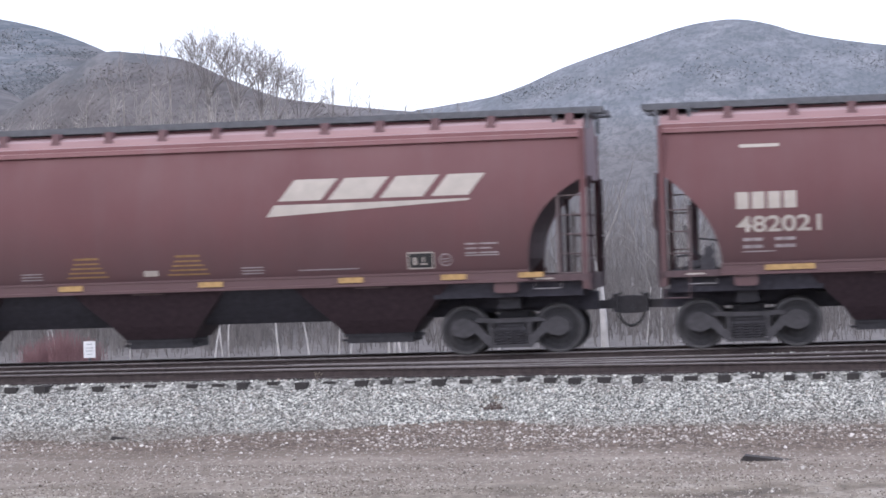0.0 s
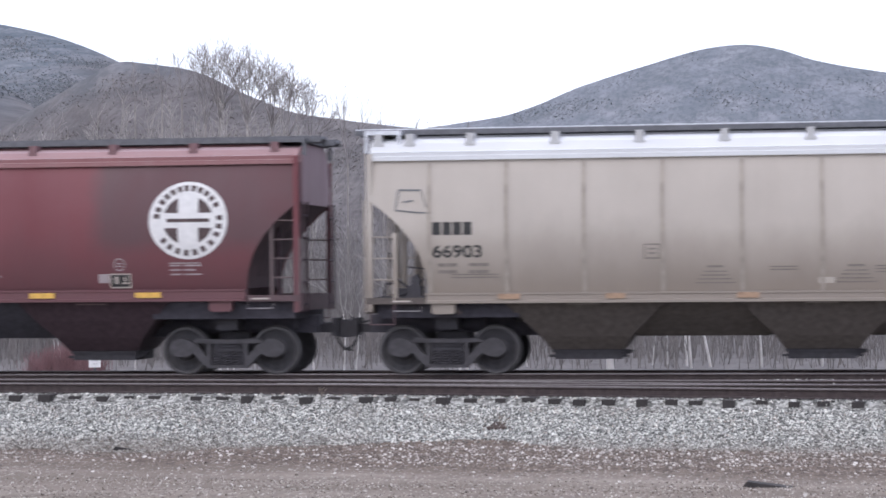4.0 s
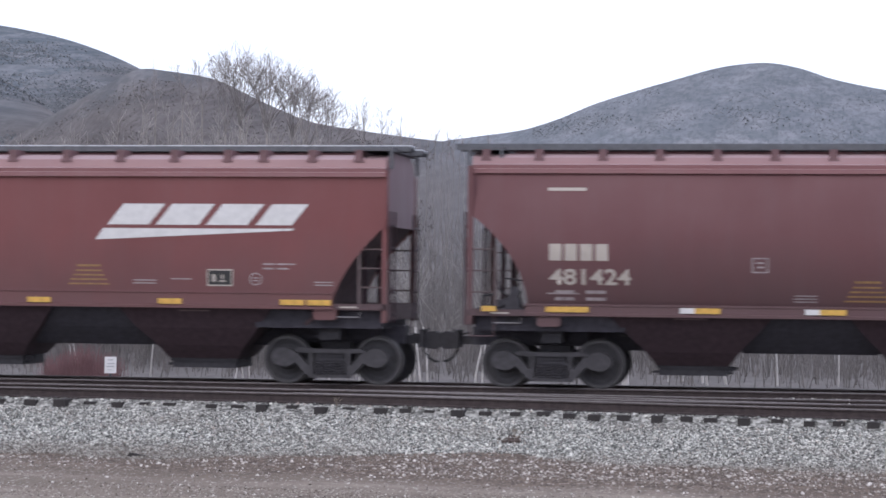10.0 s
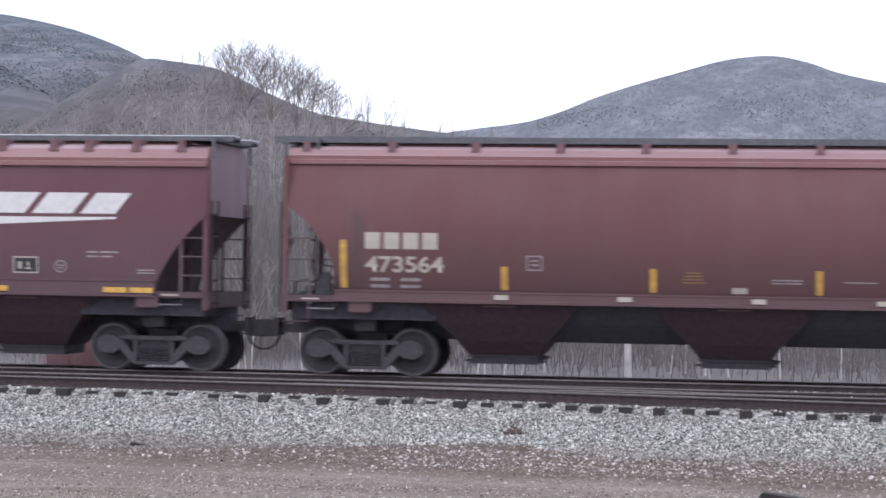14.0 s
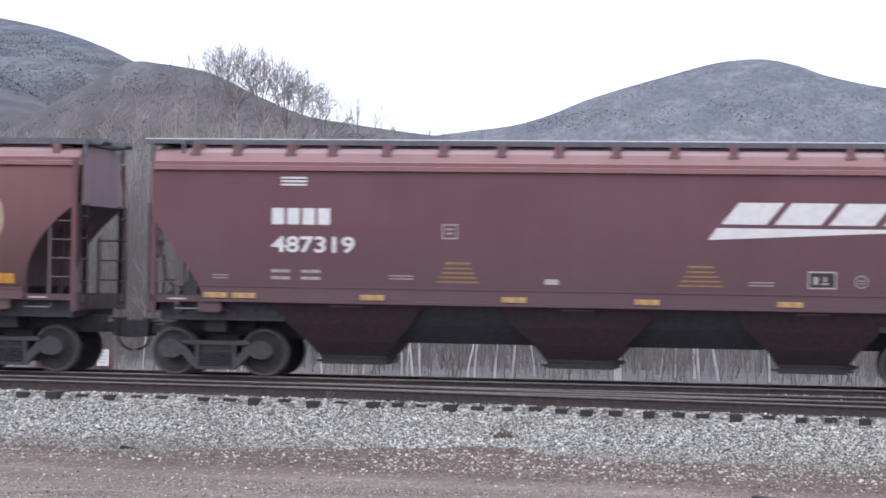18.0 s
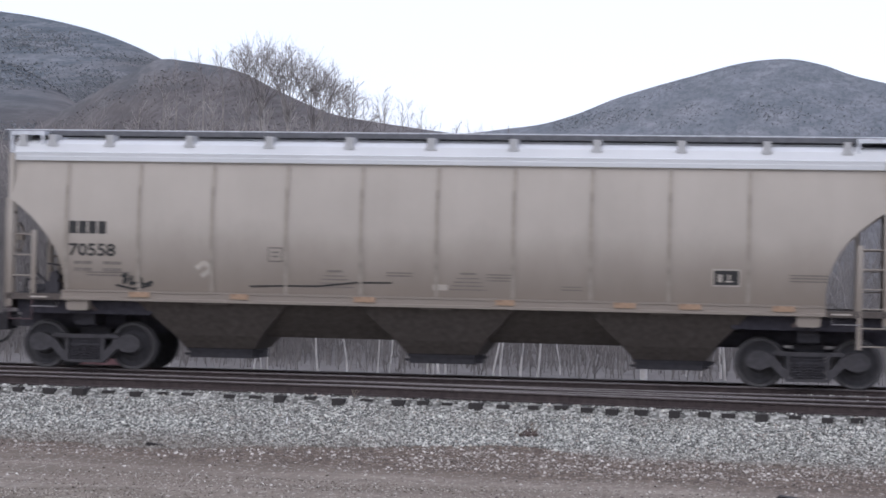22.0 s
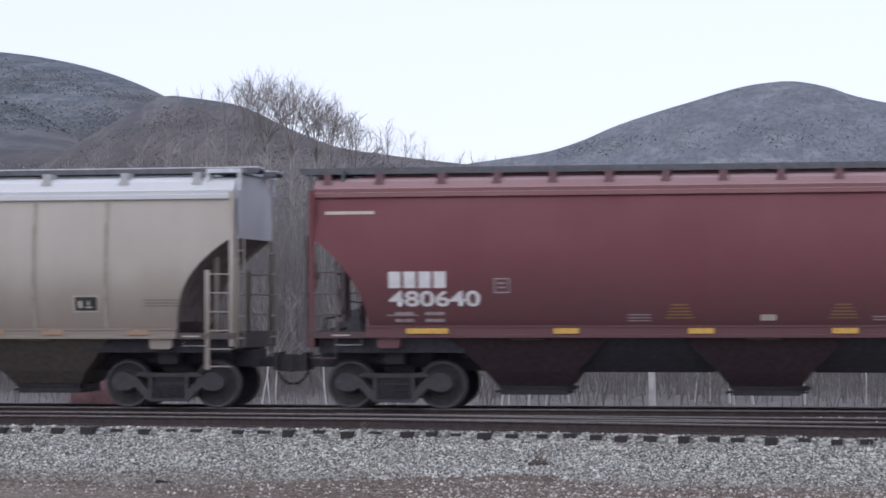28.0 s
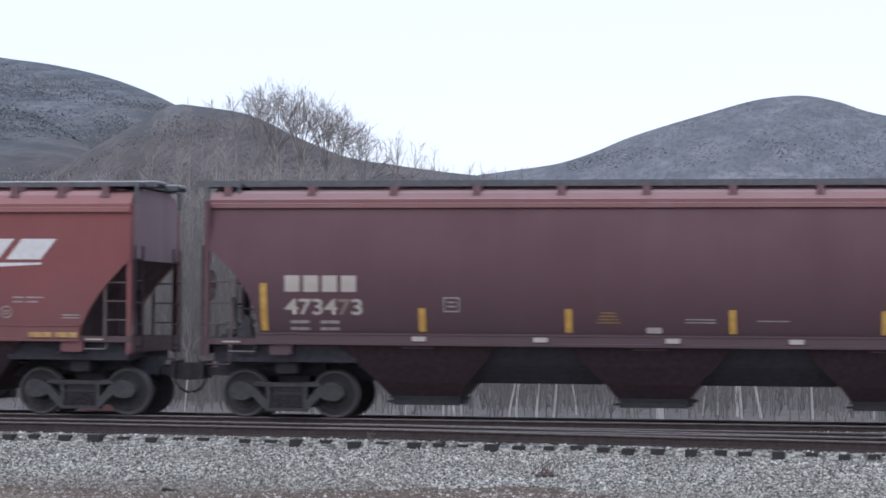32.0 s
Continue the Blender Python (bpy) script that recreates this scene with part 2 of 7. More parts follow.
def part(name, key, make, material, parent, label="", at=None):
    ob = new(name, mesh_of(key, make, material))
    ob.parent = parent
    if at is not None:
        ob.matrix_basis = at
    if label:
        tagged(ob, label)
    return ob


def box(bm, x0, x1, y0, y1, z0, z1):
    v = [bm.verts.new(p) for p in ((x0, y0, z0), (x1, y0, z0), (x1, y1, z0), (x0, y1, z0), (x0, y0, z1), (x1, y0, z1), (x1, y1, z1), (x0, y1, z1))]
    for f in ((0, 3, 2, 1), (4, 5, 6, 7), (0, 1, 5, 4), (1, 2, 6, 5), (2, 3, 7, 6), (3, 0, 4, 7)):
        bm.faces.new([v[i] for i in f])


def boxes(*dims):
    def make():
        bm = bmesh.new()
        for d in dims:
            box(bm, *d)
        return bm
    return make


def prism(bm, pts, y0, y1):
    """A polygon in x, z, extruded along y."""
    a = [bm.verts.new((x, y0, z)) for x, z in pts]
    b = [bm.verts.new((x, y1, z)) for x, z in pts]
    bm.faces.new(a)
    bm.faces.new(b[::-1])
    for i in range(len(pts)):
        j = (i + 1) % len(pts)
        bm.faces.new((a[j], a[i], b[i], b[j]))


def tube(bm, pts, r0, r1=None, sides=6):
    r1 = r0 if r1 is None else r1
    pts = [Vector(p) for p in pts]
    rings = []
    for i, p in enumerate(pts):
        d = (pts[min(i + 1, len(pts) - 1)] - pts[max(i - 1, 0)]).normalized()
        u = d.cross(Vector((0.3, 0.9, 0.31))).normalized()
        w = d.cross(u)
        r = r0 + (r1 - r0) * i / (len(pts) - 1)
        rings.append([bm.verts.new(p + (u * math.cos(k * 2 * math.pi / sides) + w * math.sin(k * 2 * math.pi / sides)) * r) for k in range(sides)])
    for a, b in zip(rings, rings[1:]):
        for k in range(sides):
            bm.faces.new((a[k], a[(k + 1) % sides], b[(k + 1) % sides], b[k]))
    bm.faces.new(rings[0][::-1])
    bm.faces.new(rings[-1])


def tubes(*lines, r=0.015, sides=6):
    def make():
        bm = bmesh.new()
        for ln in lines:
            tube(bm, ln, r, sides=sides)
        return bm
    return make


def lathe(bm, prof, n=28):
    """Spins a profile of (radius, y) about the y axis."""
    rings = [[bm.verts.new((r * math.cos(a * 2 * math.pi / n), y, r * math.sin(a * 2 * math.pi / n))) for a in range(n)] for r, y in prof]
    for a, b in zip(rings, rings[1:]):
        for k in range(n):
            bm.faces.new((a[k], a[(k + 1) % n], b[(k + 1) % n], b[k]))
    bm.faces.new(rings[0])
    bm.faces.new(rings[-1][::-1])


def smooth(me, angle=35):
    me.shade_smooth()
    me.set_sharp_from_angle(angle=radians(angle))
    return me


BAY_INK = plain("sooted_pink_stencil", (0.15, 0.105, 0.105), 0.8)

# ---- the covered hopper cars ----
# half length at the roof, half length at the sill, height and curve of the end cut, sill bottom and top, eave, bulge of the sides
KINDS = {
    "flat": dict(L=17.75, top=8.12, low=7.09, cut=3.02, bend=(0.78, 0.62), sill=(1.47, 1.75), eave=3.97, bulge=0.05, brackets=[-7.3, -6.5, -5.45, -4.65, -3.6, -2.53, -1.43, -0.35, 0.72, 1.8, 2.88, 3.95, 5.0, 5.7, 6.65, 7.55]),
    "round": dict(L=18.35, top=8.48, low=7.37, cut=3.27, bend=(0.44, 0.3), sill=(1.4, 1.58), eave=4.06, ridge=4.5, bulge=0.3, brackets=[-8.2, -7.2] + [-6.0 + 1.06 * i for i in range(13)] + [8.2]),
    "old": dict(L=18.35, top=8.46, low=7.42, cut=3.26, bend=(0.42, 0.42), sill=(1.45, 1.63), eave=4.05, ridge=4.46, bulge=0.26, brackets=[-8.1] + [-6.45 + 1.6 * i for i in range(10)]),
    "straight": dict(L=18.3, top=8.46, low=7.3, cut=3.2, knee=2.28, sill=(1.45, 1.63), eave=4.03, ridge=4.48, bulge=0.22, brackets=[-8.2, -7.2] + [-6.0 + 1.06 * i for i in range(13)] + [8.2]),
    "pale": dict(L=18.35, top=8.38, low=7.24, cut=3.28, bend=(0.4, 0.36), sill=(1.38, 1.53), eave=4.06, bulge=0.16, brackets=[-8.2, -7.6, -6.45] + [-4.85 + 1.57 * i for i in range(8)] + [7.6]),
    "arched": dict(L=18.3, top=8.35, low=7.2, cut=3.24, knee=2.36, sill=(1.56, 1.72), eave=3.93, bulge=0.06, brackets=[-7.7, -6.4 + 2.0, -2.9, -1.3, 1.2, 2.9, 4.5, 6.1, 7.6]),
}
for _name in KINDS:
    KINDS[_name]["name"] = _name
HALF = 1.6


def wide(k, z):
    """Half width of the body at a height."""
    mid = 0.5 * (k["sill"][0] + k["eave"])
    return HALF - k["bulge"] * ((z - mid) / (k["eave"] - mid)) ** 2


def edge(k, x):
    """Lower edge of the side sheet: the sill, and the cut that rises to the car's end."""
    a = abs(x)
    if a <= k["low"]:
        return k["sill"][0] + 0.02
    u = min(1.0, (a - k["low"]) / (k["top"] - k["low"]))
    if "knee" in k:
        return k["knee"] + (k["cut"] - k["knee"]) * u
    return k["sill"][0] + 0.02 + (k["cut"] - k["sill"][0]) * u ** k["bend"][x > 0]


def side_sheets(k, sgn):
    def make():
        bm = bmesh.new()
        low, top = k["low"], k["top"]
        xs = [-low + 2 * low * i / 24 for i in range(25)]
        ends = [low + 0.004] + [low + (top - low) * (i / 14) ** 1.6 for i in range(1, 15)]
        xs = [-e for e in reversed(ends)] + xs + ends
        n = 12
        grid, lip = [], []
        for x in xs:
            zb = edge(k, x)
            grid.append([bm.verts.new((x, sgn * wide(k, zb + (k["eave"] - zb) * j / n), zb + (k["eave"] - zb) * j / n)) for j in range(n + 1)])
            lip.append(bm.verts.new((x, sgn * (wide(k, zb) - 0.09), zb + 0.03)))
        for i in range(len(xs) - 1):
            for j in range(n):
                bm.faces.new((grid[i][j], grid[i + 1][j], grid[i + 1][j + 1], grid[i][j + 1]))
            bm.faces.new((grid[i][0], grid[i + 1][0], lip[i + 1], lip[i]))
        return bm
    return make


def end_wall(k, s):
    """The end sheet above the slope, rounded as the body and the roof are; it stands clear of the near corner post."""
    def make():
        bm = bmesh.new()
        e, c, r = k["eave"], k["cut"], ridge(k) - 0.03
        w = wide(k, e) - 0.02
        pts = [(-w + 0.24, c), (wide(k, c) - 0.12, c), (wide(k, c + 0.3) - 0.03, c + 0.3), (w, e - 0.1), (w, e + 0.1), (w * 0.86, e + 0.24), (w * 0.6, r), (-w * 0.6, r), (-w + 0.24, e + 0.2)]
        x0, x1 = sorted((s * (k["top"] - 0.06), s * (k["top"] - 0.01)))
        a = [bm.verts.new((x0, y, z)) for y, z in pts]
        b = [bm.verts.new((x1, y, z)) for y, z in pts]
        bm.faces.new(a)
        bm.faces.new(b[::-1])
        for i in range(len(pts)):
            j = (i + 1) % len(pts)
            bm.faces.new((a[j], a[i], b[i], b[j]))
        return bm
    return make


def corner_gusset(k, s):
    """A dark plate added for the shade between the corner post and the end sheet."""
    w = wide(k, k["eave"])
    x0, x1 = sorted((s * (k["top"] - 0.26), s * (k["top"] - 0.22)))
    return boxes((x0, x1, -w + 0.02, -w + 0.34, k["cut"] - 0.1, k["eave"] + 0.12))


def slope_sheet(k, s):
    """The sheet that closes the body along the cut, bent as the cut is, and runs in under the body."""
    def make():
        bm = bmesh.new()
        low, top = k["low"], k["top"]
        xs = [low + 0.004 + (top - 0.03 - low) * (i / 12) ** 1.5 for i in range(13)][::-1]
        rows = [(x - 0.02, edge(k, s * x) + 0.02, HALF - 0.1) for x in xs]
        if "knee" in k:
            rows += [(low - 0.8, k["knee"] - 0.75, HALF - 0.12)]
        rows += [(low - 0.55 if "knee" not in k else low - 1.3, 1.12, 1.3)]
        prev = None
        for x, z, w in rows:
            x, w = x * s, min(w, wide(k, z) - 0.06)
            ring = [bm.verts.new((x, -w, z)), bm.verts.new((x, w, z)), bm.verts.new((x - s * 0.05, w, z + 0.05)), bm.verts.new((x - s * 0.05, -w, z + 0.05))]
            if prev:
                for i in range(4):
                    bm.faces.new((prev[i], prev[(i + 1) % 4], ring[(i + 1) % 4], ring[i]))
            prev = ring
        return bm
    return make


def ridge(k):
    """Height of the walkways' underside."""
    return (k["ridge"] if "ridge" in k else k["eave"] + 0.5) - 0.015


def roof_shape(k):
    def make():
        bm = bmesh.new()
        e, t, w = k["eave"], k["top"] - 0.03, wide(k, k["eave"]) + 0.02
        prof = [(w - 0.04, e - 0.03), (w + 0.05, e - 0.03), (w + 0.05, e + 0.05), (w + 0.015, e + 0.06), (w + 0.025, e + 0.13), (w - 0.06, e + 0.15)]
        prof += [((w - 0.1) * math.cos(a), e + 0.13 + (ridge(k) - e - 0.16) * math.sin(a) ** 0.4) for a in [radians(d) for d in (12, 22, 34, 48, 64, 80)]]
        prof = prof + [(-y, z) for y, z in reversed(prof)]
        ends = []
        for x in (-t, t):
            ends.append([bm.verts.new((x, y, z)) for y, z in prof])
        for i in range(len(prof) - 1):
            bm.faces.new((ends[0][i], ends[0][i + 1], ends[1][i + 1], ends[1][i]))
        bm.faces.new(ends[0])
        bm.faces.new(ends[1][::-1])
        return bm
    return make


def board(k, sgn):
    """A walkway with turned-down edges, as one channel."""
    t, z = k["top"] + 0.33, ridge(k)
    y0, y1 = sorted((sgn * 0.98, sgn * 0.42))
    def make():
        bm = bmesh.new()
        prof = [(y0, z), (y0 + 0.03, z), (y0 + 0.03, z + 0.06), (y1 - 0.03, z + 0.06), (y1 - 0.03, z), (y1, z), (y1, z + 0.1), (y0, z + 0.1)]
        a = [bm.verts.new((-t, y, q)) for y, q in prof]
        b = [bm.verts.new((t, y, q)) for y, q in prof]
        for i in range(8):
            bm.faces.new((a[i], a[(i + 1) % 8], b[(i + 1) % 8], b[i]))
        bm.faces.new(a)
        bm.faces.new(b[::-1])
        return bm
    return make


def sill_shape(k, s):
    """A pressed side sill: flat face with a rolled foot and head."""
    z0, z1 = k["sill"]
    lim = k["low"] + 0.02
    prof = [(HALF - 0.1, z0 - 0.03), (HALF + 0.055, z0 - 0.03), (HALF + 0.055, z0 + 0.02), (HALF + 0.03, z0 + 0.03), (HALF + 0.03, z1 - 0.025), (HALF + 0.045, z1 - 0.02), (HALF + 0.045, z1 + 0.015), (HALF - 0.1, z1 + 0.015)]
    def make():
        bm = bmesh.new()
        a = [bm.verts.new((-lim, s * y, q)) for y, q in prof]
        b = [bm.verts.new((lim, s * y, q)) for y, q in prof]
        n = len(prof)
        for i in range(n):
            bm.faces.new((a[i], a[(i + 1) % n], b[(i + 1) % n], b[i]))
        bm.faces.new(a)
        bm.faces.new(b[::-1])
        return bm
    return make


def crossover(k, s):
    """The raised cross walkway at the roof's end, on two short legs a side."""
    x0, x1 = sorted((s * (k["top"] - 0.6), s * (k["top"] + 0.08)))
    z, e, w = ridge(k) - 0.01, k["eave"], wide(k, k["eave"]) - 0.1
    dims = [(x0, x1, -w, w, z, z + 0.075)]
    for x in (x0, x1 - 0.055):
        dims += [(x, x + 0.055, -w, -w + 0.06, e + 0.13, z), (x, x + 0.055, w - 0.06, w, e + 0.13, z)]
    return boxes(*dims)


def bracket_shape(k):
    def make():
        bm = bmesh.new()
        prism(bm, [(-0.11, 0.27), (0.11, 0.27), (0.07, 0.36), (0.07, 0.5), (-0.07, 0.5), (-0.07, 0.36)], -wide(k, k["eave"]) + 0.07, -0.94)
        return bm
    return make


def tread(k, sgn):
    """The top of the walkway's outer edge, pale on some cars."""
    t, z = k["top"] + 0.325, ridge(k) + 0.1
    y0, y1 = sorted((sgn * 0.975, sgn * 0.43))
    return boxes((-t, t, y0, y1, z - 0.002, z + 0.02))


def hatch(k):
    """A shallow pressed lid over the loading trough."""
    half = (k["top"] - 0.7) / 12 - 0.02
    z = ridge(k) - 0.5
    def make():
        bm = bmesh.new()
        prism(bm, [(-half, z + 0.42), (half, z + 0.42), (half, z + 0.55), (half - 0.08, z + 0.59), (-half + 0.08, z + 0.59), (-half, z + 0.55)], -0.34, 0.34)
        return bm
    return make


def bay(k, arch):
    """One pyramid hopper under the sill."""
    def make():
        bm = bmesh.new()
        zt = k["sill"][0] + 0.05
        rows = [(1.56, HALF - 0.1, zt), (1.2, 1.22, 1.05), (0.86, 0.95, 0.71), (0.68, 0.7, 0.46), (0.58, 0.5, 0.43)]
        if arch:
            rows = [(2.1, HALF - 0.1, zt), (1.75, 1.45, 1.25), (1.35, 1.2, 0.98), (0.95, 0.95, 0.72), (0.7, 0.7, 0.46), (0.6, 0.5, 0.43)]
        prev = None
        for hx, hy, z in rows:
            ring = [bm.verts.new((sx * hx, sy * hy, z)) for sx, sy in ((-1, -1), (1, -1), (1, 1), (-1, 1))]
            if prev:
                for i in range(4):
                    bm.faces.new((prev[i], prev[(i + 1) % 4], ring[(i + 1) % 4], ring[i]))
            else:
                bm.faces.new(ring)
            prev = ring
        bm.faces.new(prev[::-1])
        return bm
    return make


def bay_marks(k):
    """A worn line stencilled on the bay's sloping face."""
    zt = k["sill"][0] + 0.05
    def make():
        bm = bmesh.new()
        for x0, x1, u in ((-0.3, 0.3, 0.25),):
            for a, b in ((x0, x1),):
                ring = []
                for x, v in ((a, u), (b, u), (b, u + 0.06), (a, u + 0.06)):
                    ring.append(bm.verts.new((x, -(HALF - 0.1 + (1.22 - HALF + 0.1) * v) - 0.008, zt + (1.05 - zt) * v)))
                bm.faces.new(ring[::-1])
        return bm
    return make


def gate_shape():
    bm = bmesh.new()
    box(bm, -0.64, 0.64, -0.62, 0.62, 0.27, 0.45)
    box(bm, -0.68, 0.66, -0.66, -0.58, 0.4, 0.47)
    prism(bm, [(0.62, 0.33), (0.82, 0.38), (0.84, 0.43), (0.62, 0.46)], -0.5, -0.3)
    tube(bm, [(-0.75, -0.55, 0.33), (0.75, -0.55, 0.33)], 0.025)
    return bm


def underside(k):
    """The centre sill and the stub sills at both ends."""
    e = k["L"] / 2 - 0.62
    return boxes((-6.2, 6.2, -0.24, 0.24, 0.71, 1.12), (-e, -6.0, -0.3, 0.3, 0.78, 1.12), (6.0, e, -0.3, 0.3, 0.78, 1.12))


def saddle(k):
    """The sheet between two bays, coloured dark for shade, falling from the side sill to the centre sill."""
    zt = k["sill"][0] + 0.02
    def make():
        bm = bmesh.new()
        rows = [(HALF - 0.2, zt), (1.0, 1.05), (0.55, 0.7)]
        rows = [(-y, z) for y, z in rows] + rows[::-1]
        a = [bm.verts.new((-1.25, y, z)) for y, z in rows]
        b = [bm.verts.new((1.25, y, z)) for y, z in rows]
        for i in range(len(rows) - 1):
            bm.faces.new((a[i], b[i], b[i + 1], a[i + 1]))
        return bm
    return make


def bolster(s):
    c = s * 6.95
    return boxes((c - 0.2, c + 0.2, -1.1, 1.1, 0.86, 1.16))


def grab_iron(k, s):
    """The light grey bar under the platform's corner."""
    z = k["sill"][0] - 0.17
    x0, x1 = s * (k["top"] - 1.0), s * (k["top"] - 0.5)
    return tubes([(x0, -1.5, z + 0.1), (x0, -1.57, z), (x1, -1.57, z), (x1, -1.5, z + 0.1)], r=0.011)


def brake_valve(k):
    """Brake valve, pipe bracket and hand-brake linkage heaped at the foot of the cut."""
    z, x = k["sill"][0], -k["low"] - 0.12
    def make():
        bm = bmesh.new()
        box(bm, x - 0.8, x + 0.04, -1.46, -1.12, z + 0.055, z + 0.11)
        box(bm, x - 0.3, x - 0.02, -1.46, -1.2, z + 0.06, z + 0.3)
        prism(bm, [(x - 0.24, z + 0.3), (x - 0.06, z + 0.3), (x - 0.02, z + 0.42), (x - 0.1, z + 0.52), (x - 0.2, z + 0.48)], -1.44, -1.24)
        tube(bm, [(x - 0.62, -1.4, z + 0.12), (x - 0.4, -1.42, z + 0.14), (x - 0.3, -1.42, z + 0.2)], 0.035)
        tube(bm, [(x - 0.1, -1.35, z + 0.5), (x + 0.02, -1.35, z + 0.62), (x - 0.3, -1.3, z + 0.66)], 0.018)
        tube(bm, [(x - 0.75, -1.3, z + 0.1), (x - 0.72, -1.3, z + 0.34), (x - 0.5, -1.3, z + 0.36)], 0.028)
        tube(bm, [(x - 0.55, -1.2, z + 0.16), (x - 0.5, -1.2, z + 0.16), (x - 0.2, -1.2, z + 0.16), (x - 0.15, -1.2, z + 0.16)], 0.1, sides=12)
        return bm
    return make


def jacking_pad(k):
    """The pressed tab below the sill over the truck."""
    z = k["sill"][0]
    def make():
        bm = bmesh.new()
        prism(bm, [(-0.22, z - 0.02), (-0.22, z - 0.19), (-0.17, z - 0.23), (0.17, z - 0.23), (0.22, z - 0.19), (0.22, z - 0.02)], -0.1, 0.1)
        return bm
    return make


def platform(k, s):
    """The crossover platform, level with the side sill."""
    a, b = sorted((s * (k["low"] - 0.1), s * (k["top"] + 0.04)))
    c, z = s * k["top"], k["sill"][0]
    return boxes((a, b, -1.52, 1.52, z + 0.01, z + 0.05), (a, b, -1.56, -1.5, z - 0.04, z + 0.08), (a, b, 1.5, 1.56, z - 0.04, z + 0.08), (min(c, c + s * 0.06), max(c, c + s * 0.06), -1.52, 1.52, z - 0.22, z + 0.08))


def shear_plate(k, s):
    """The dark deck over the truck that ties the stub sill to the sides."""
    a, b = sorted((s * 5.55, s * (k["top"] - 0.12)))
    c, d = sorted((s * 6.3, s * (k["top"] - 0.3)))
    z = k["sill"][0]
    return boxes((a, b, -1.3, 1.3, 1.08, z - 0.05), (c, d, -0.5, 0.5, 0.86, 1.08))


def step_stirrup(k, s):
    """The foot step below the corner."""
    x0, x1, z = s * (k["top"] - 0.5), s * (k["top"] - 0.05), k["sill"][0]
    return tubes([(x0, -1.54, z), (x0, -1.56, z - 0.42), (x1, -1.56, z - 0.42), (x1, -1.54, z)], r=0.018)


def corner_post(k):
    return boxes((-0.05, 0.05, -0.03, 0.03, 1.2, k["eave"] + 0.1), (-0.02, 0.02, -0.03, 0.06, 1.2, k["eave"]))


def add_side_ladder(car, k, s, q, rungs, stile, material):
    """A stile and rungs beside the corner post."""
    kind, x0, x1 = k["name"], s * (k["top"] - 0.52), s * (k["top"] - 0.04)
    ladder = part("side_ladder", ("ladder", kind, s, len(rungs)), boxes((x0 - stile, x0 + stile, -0.02, 0.02, rungs[0] - 0.06, rungs[-1] + 0.08)), material, car, at=pose(0, q * 1.54, 0))
    for z in rungs:
        part("rung", ("rung", kind, s), tubes([(x0, 0, 0), (x1, 0, 0)], r=0.015), material, ladder, at=pose(0, 0, z))


def add_end_ladder(car, k, s, q, material):
    """Two stiles and five rungs on the end sheet."""
    kind, x = k["name"], s * (k["top"] + 0.06)
    ladder = part("end_ladder", ("end_ladder", kind, s, q), tubes(*[[(x, q * y, 1.2), (x, q * y, 3.3)] for y in (1.5, 1.02)], r=0.022), material, car)
    for i in range(5):
        part("rung", ("end_rung", kind, s, q), tubes([(x, q * 1.5, 0), (x, q * 1.02, 0)], r=0.022), material, ladder, at=pose(0, 0, 1.35 + 0.42 * i))


def stanchion(k, s):
    a, b = sorted((s * (k["top"] - 0.6), s * (k["top"] - 0.52)))
    return boxes((a, b, -0.06, 0.06, 1.2, k["cut"] - 0.35))


def reservoir(s):
    def make():
        bm = bmesh.new()
        x = s * 7.62
        for r0, y0, y1, z in ((0.17, -1.35, -0.75, 1.42), (0.12, -0.7, -0.2, 1.38)):
            tube(bm, [(x, y0, z), (x, y0 + 0.05, z), (x, y1 - 0.05, z), (x, y1, z)], r0, sides=14)
        box(bm, x - 0.16, x + 0.12, -1.38, -1.1, 1.22, 1.62)
        tube(bm, [(x, -1.2, 1.6), (x + s * 0.3, -1.2, 1.85), (x + s * 0.45, -0.9, 2.3)], 0.025)
        tube(bm, [(x - 0.3, -1.2, 1.3), (x + 0.25, -1.25, 1.36)], 0.04)
        return bm
    return make


def brake_wheel():
    bm = bmesh.new()
    n = 20
    ring = [(0, 0.28 * math.cos(i * 2 * math.pi / n), 0.28 * math.sin(i * 2 * math.pi / n)) for i in range(n + 1)]
    tube(bm, ring, 0.018)
    for i in range(5):
        a = i * 2 * math.pi / 5
        tube(bm, [(0, 0, 0), (0, 0.27 * math.cos(a), 0.27 * math.sin(a))], 0.012)
    box(bm, -0.02, 0.1, -0.06, 0.06, -0.06, 0.06)
    return bm


def coupler(L):
    def make():
        bm = bmesh.new()
        e = L / 2
        box(bm, e - 0.75, e - 0.22, -0.08, 0.08, 0.78, 0.94)
        prism(bm, [(e - 0.26, 0.7), (e - 0.04, 0.68), (e + 0.05, 0.74), (e + 0.05, 0.98), (e - 0.04, 1.03), (e - 0.26, 1.0)], -0.16, 0.13)
        box(bm, e - 0.34, e - 0.24, -0.3, 0.3, 0.72, 1.06)
        tube(bm, [(e - 0.35, -0.9, 0.98), (e - 0.35, 0.2, 0.96), (e - 0.2, 0.1, 1.08)], 0.02)
        return bm
    return make


def air_hose(L):
    e = L / 2
    return tubes([(e - 0.27, -0.25, 0.8), (e - 0.235, -0.24, 0.64), (e - 0.16, -0.2, 0.52), (e - 0.06, -0.15, 0.45), (e + 0.02, -0.12, 0.44)], r=0.024, sides=8)


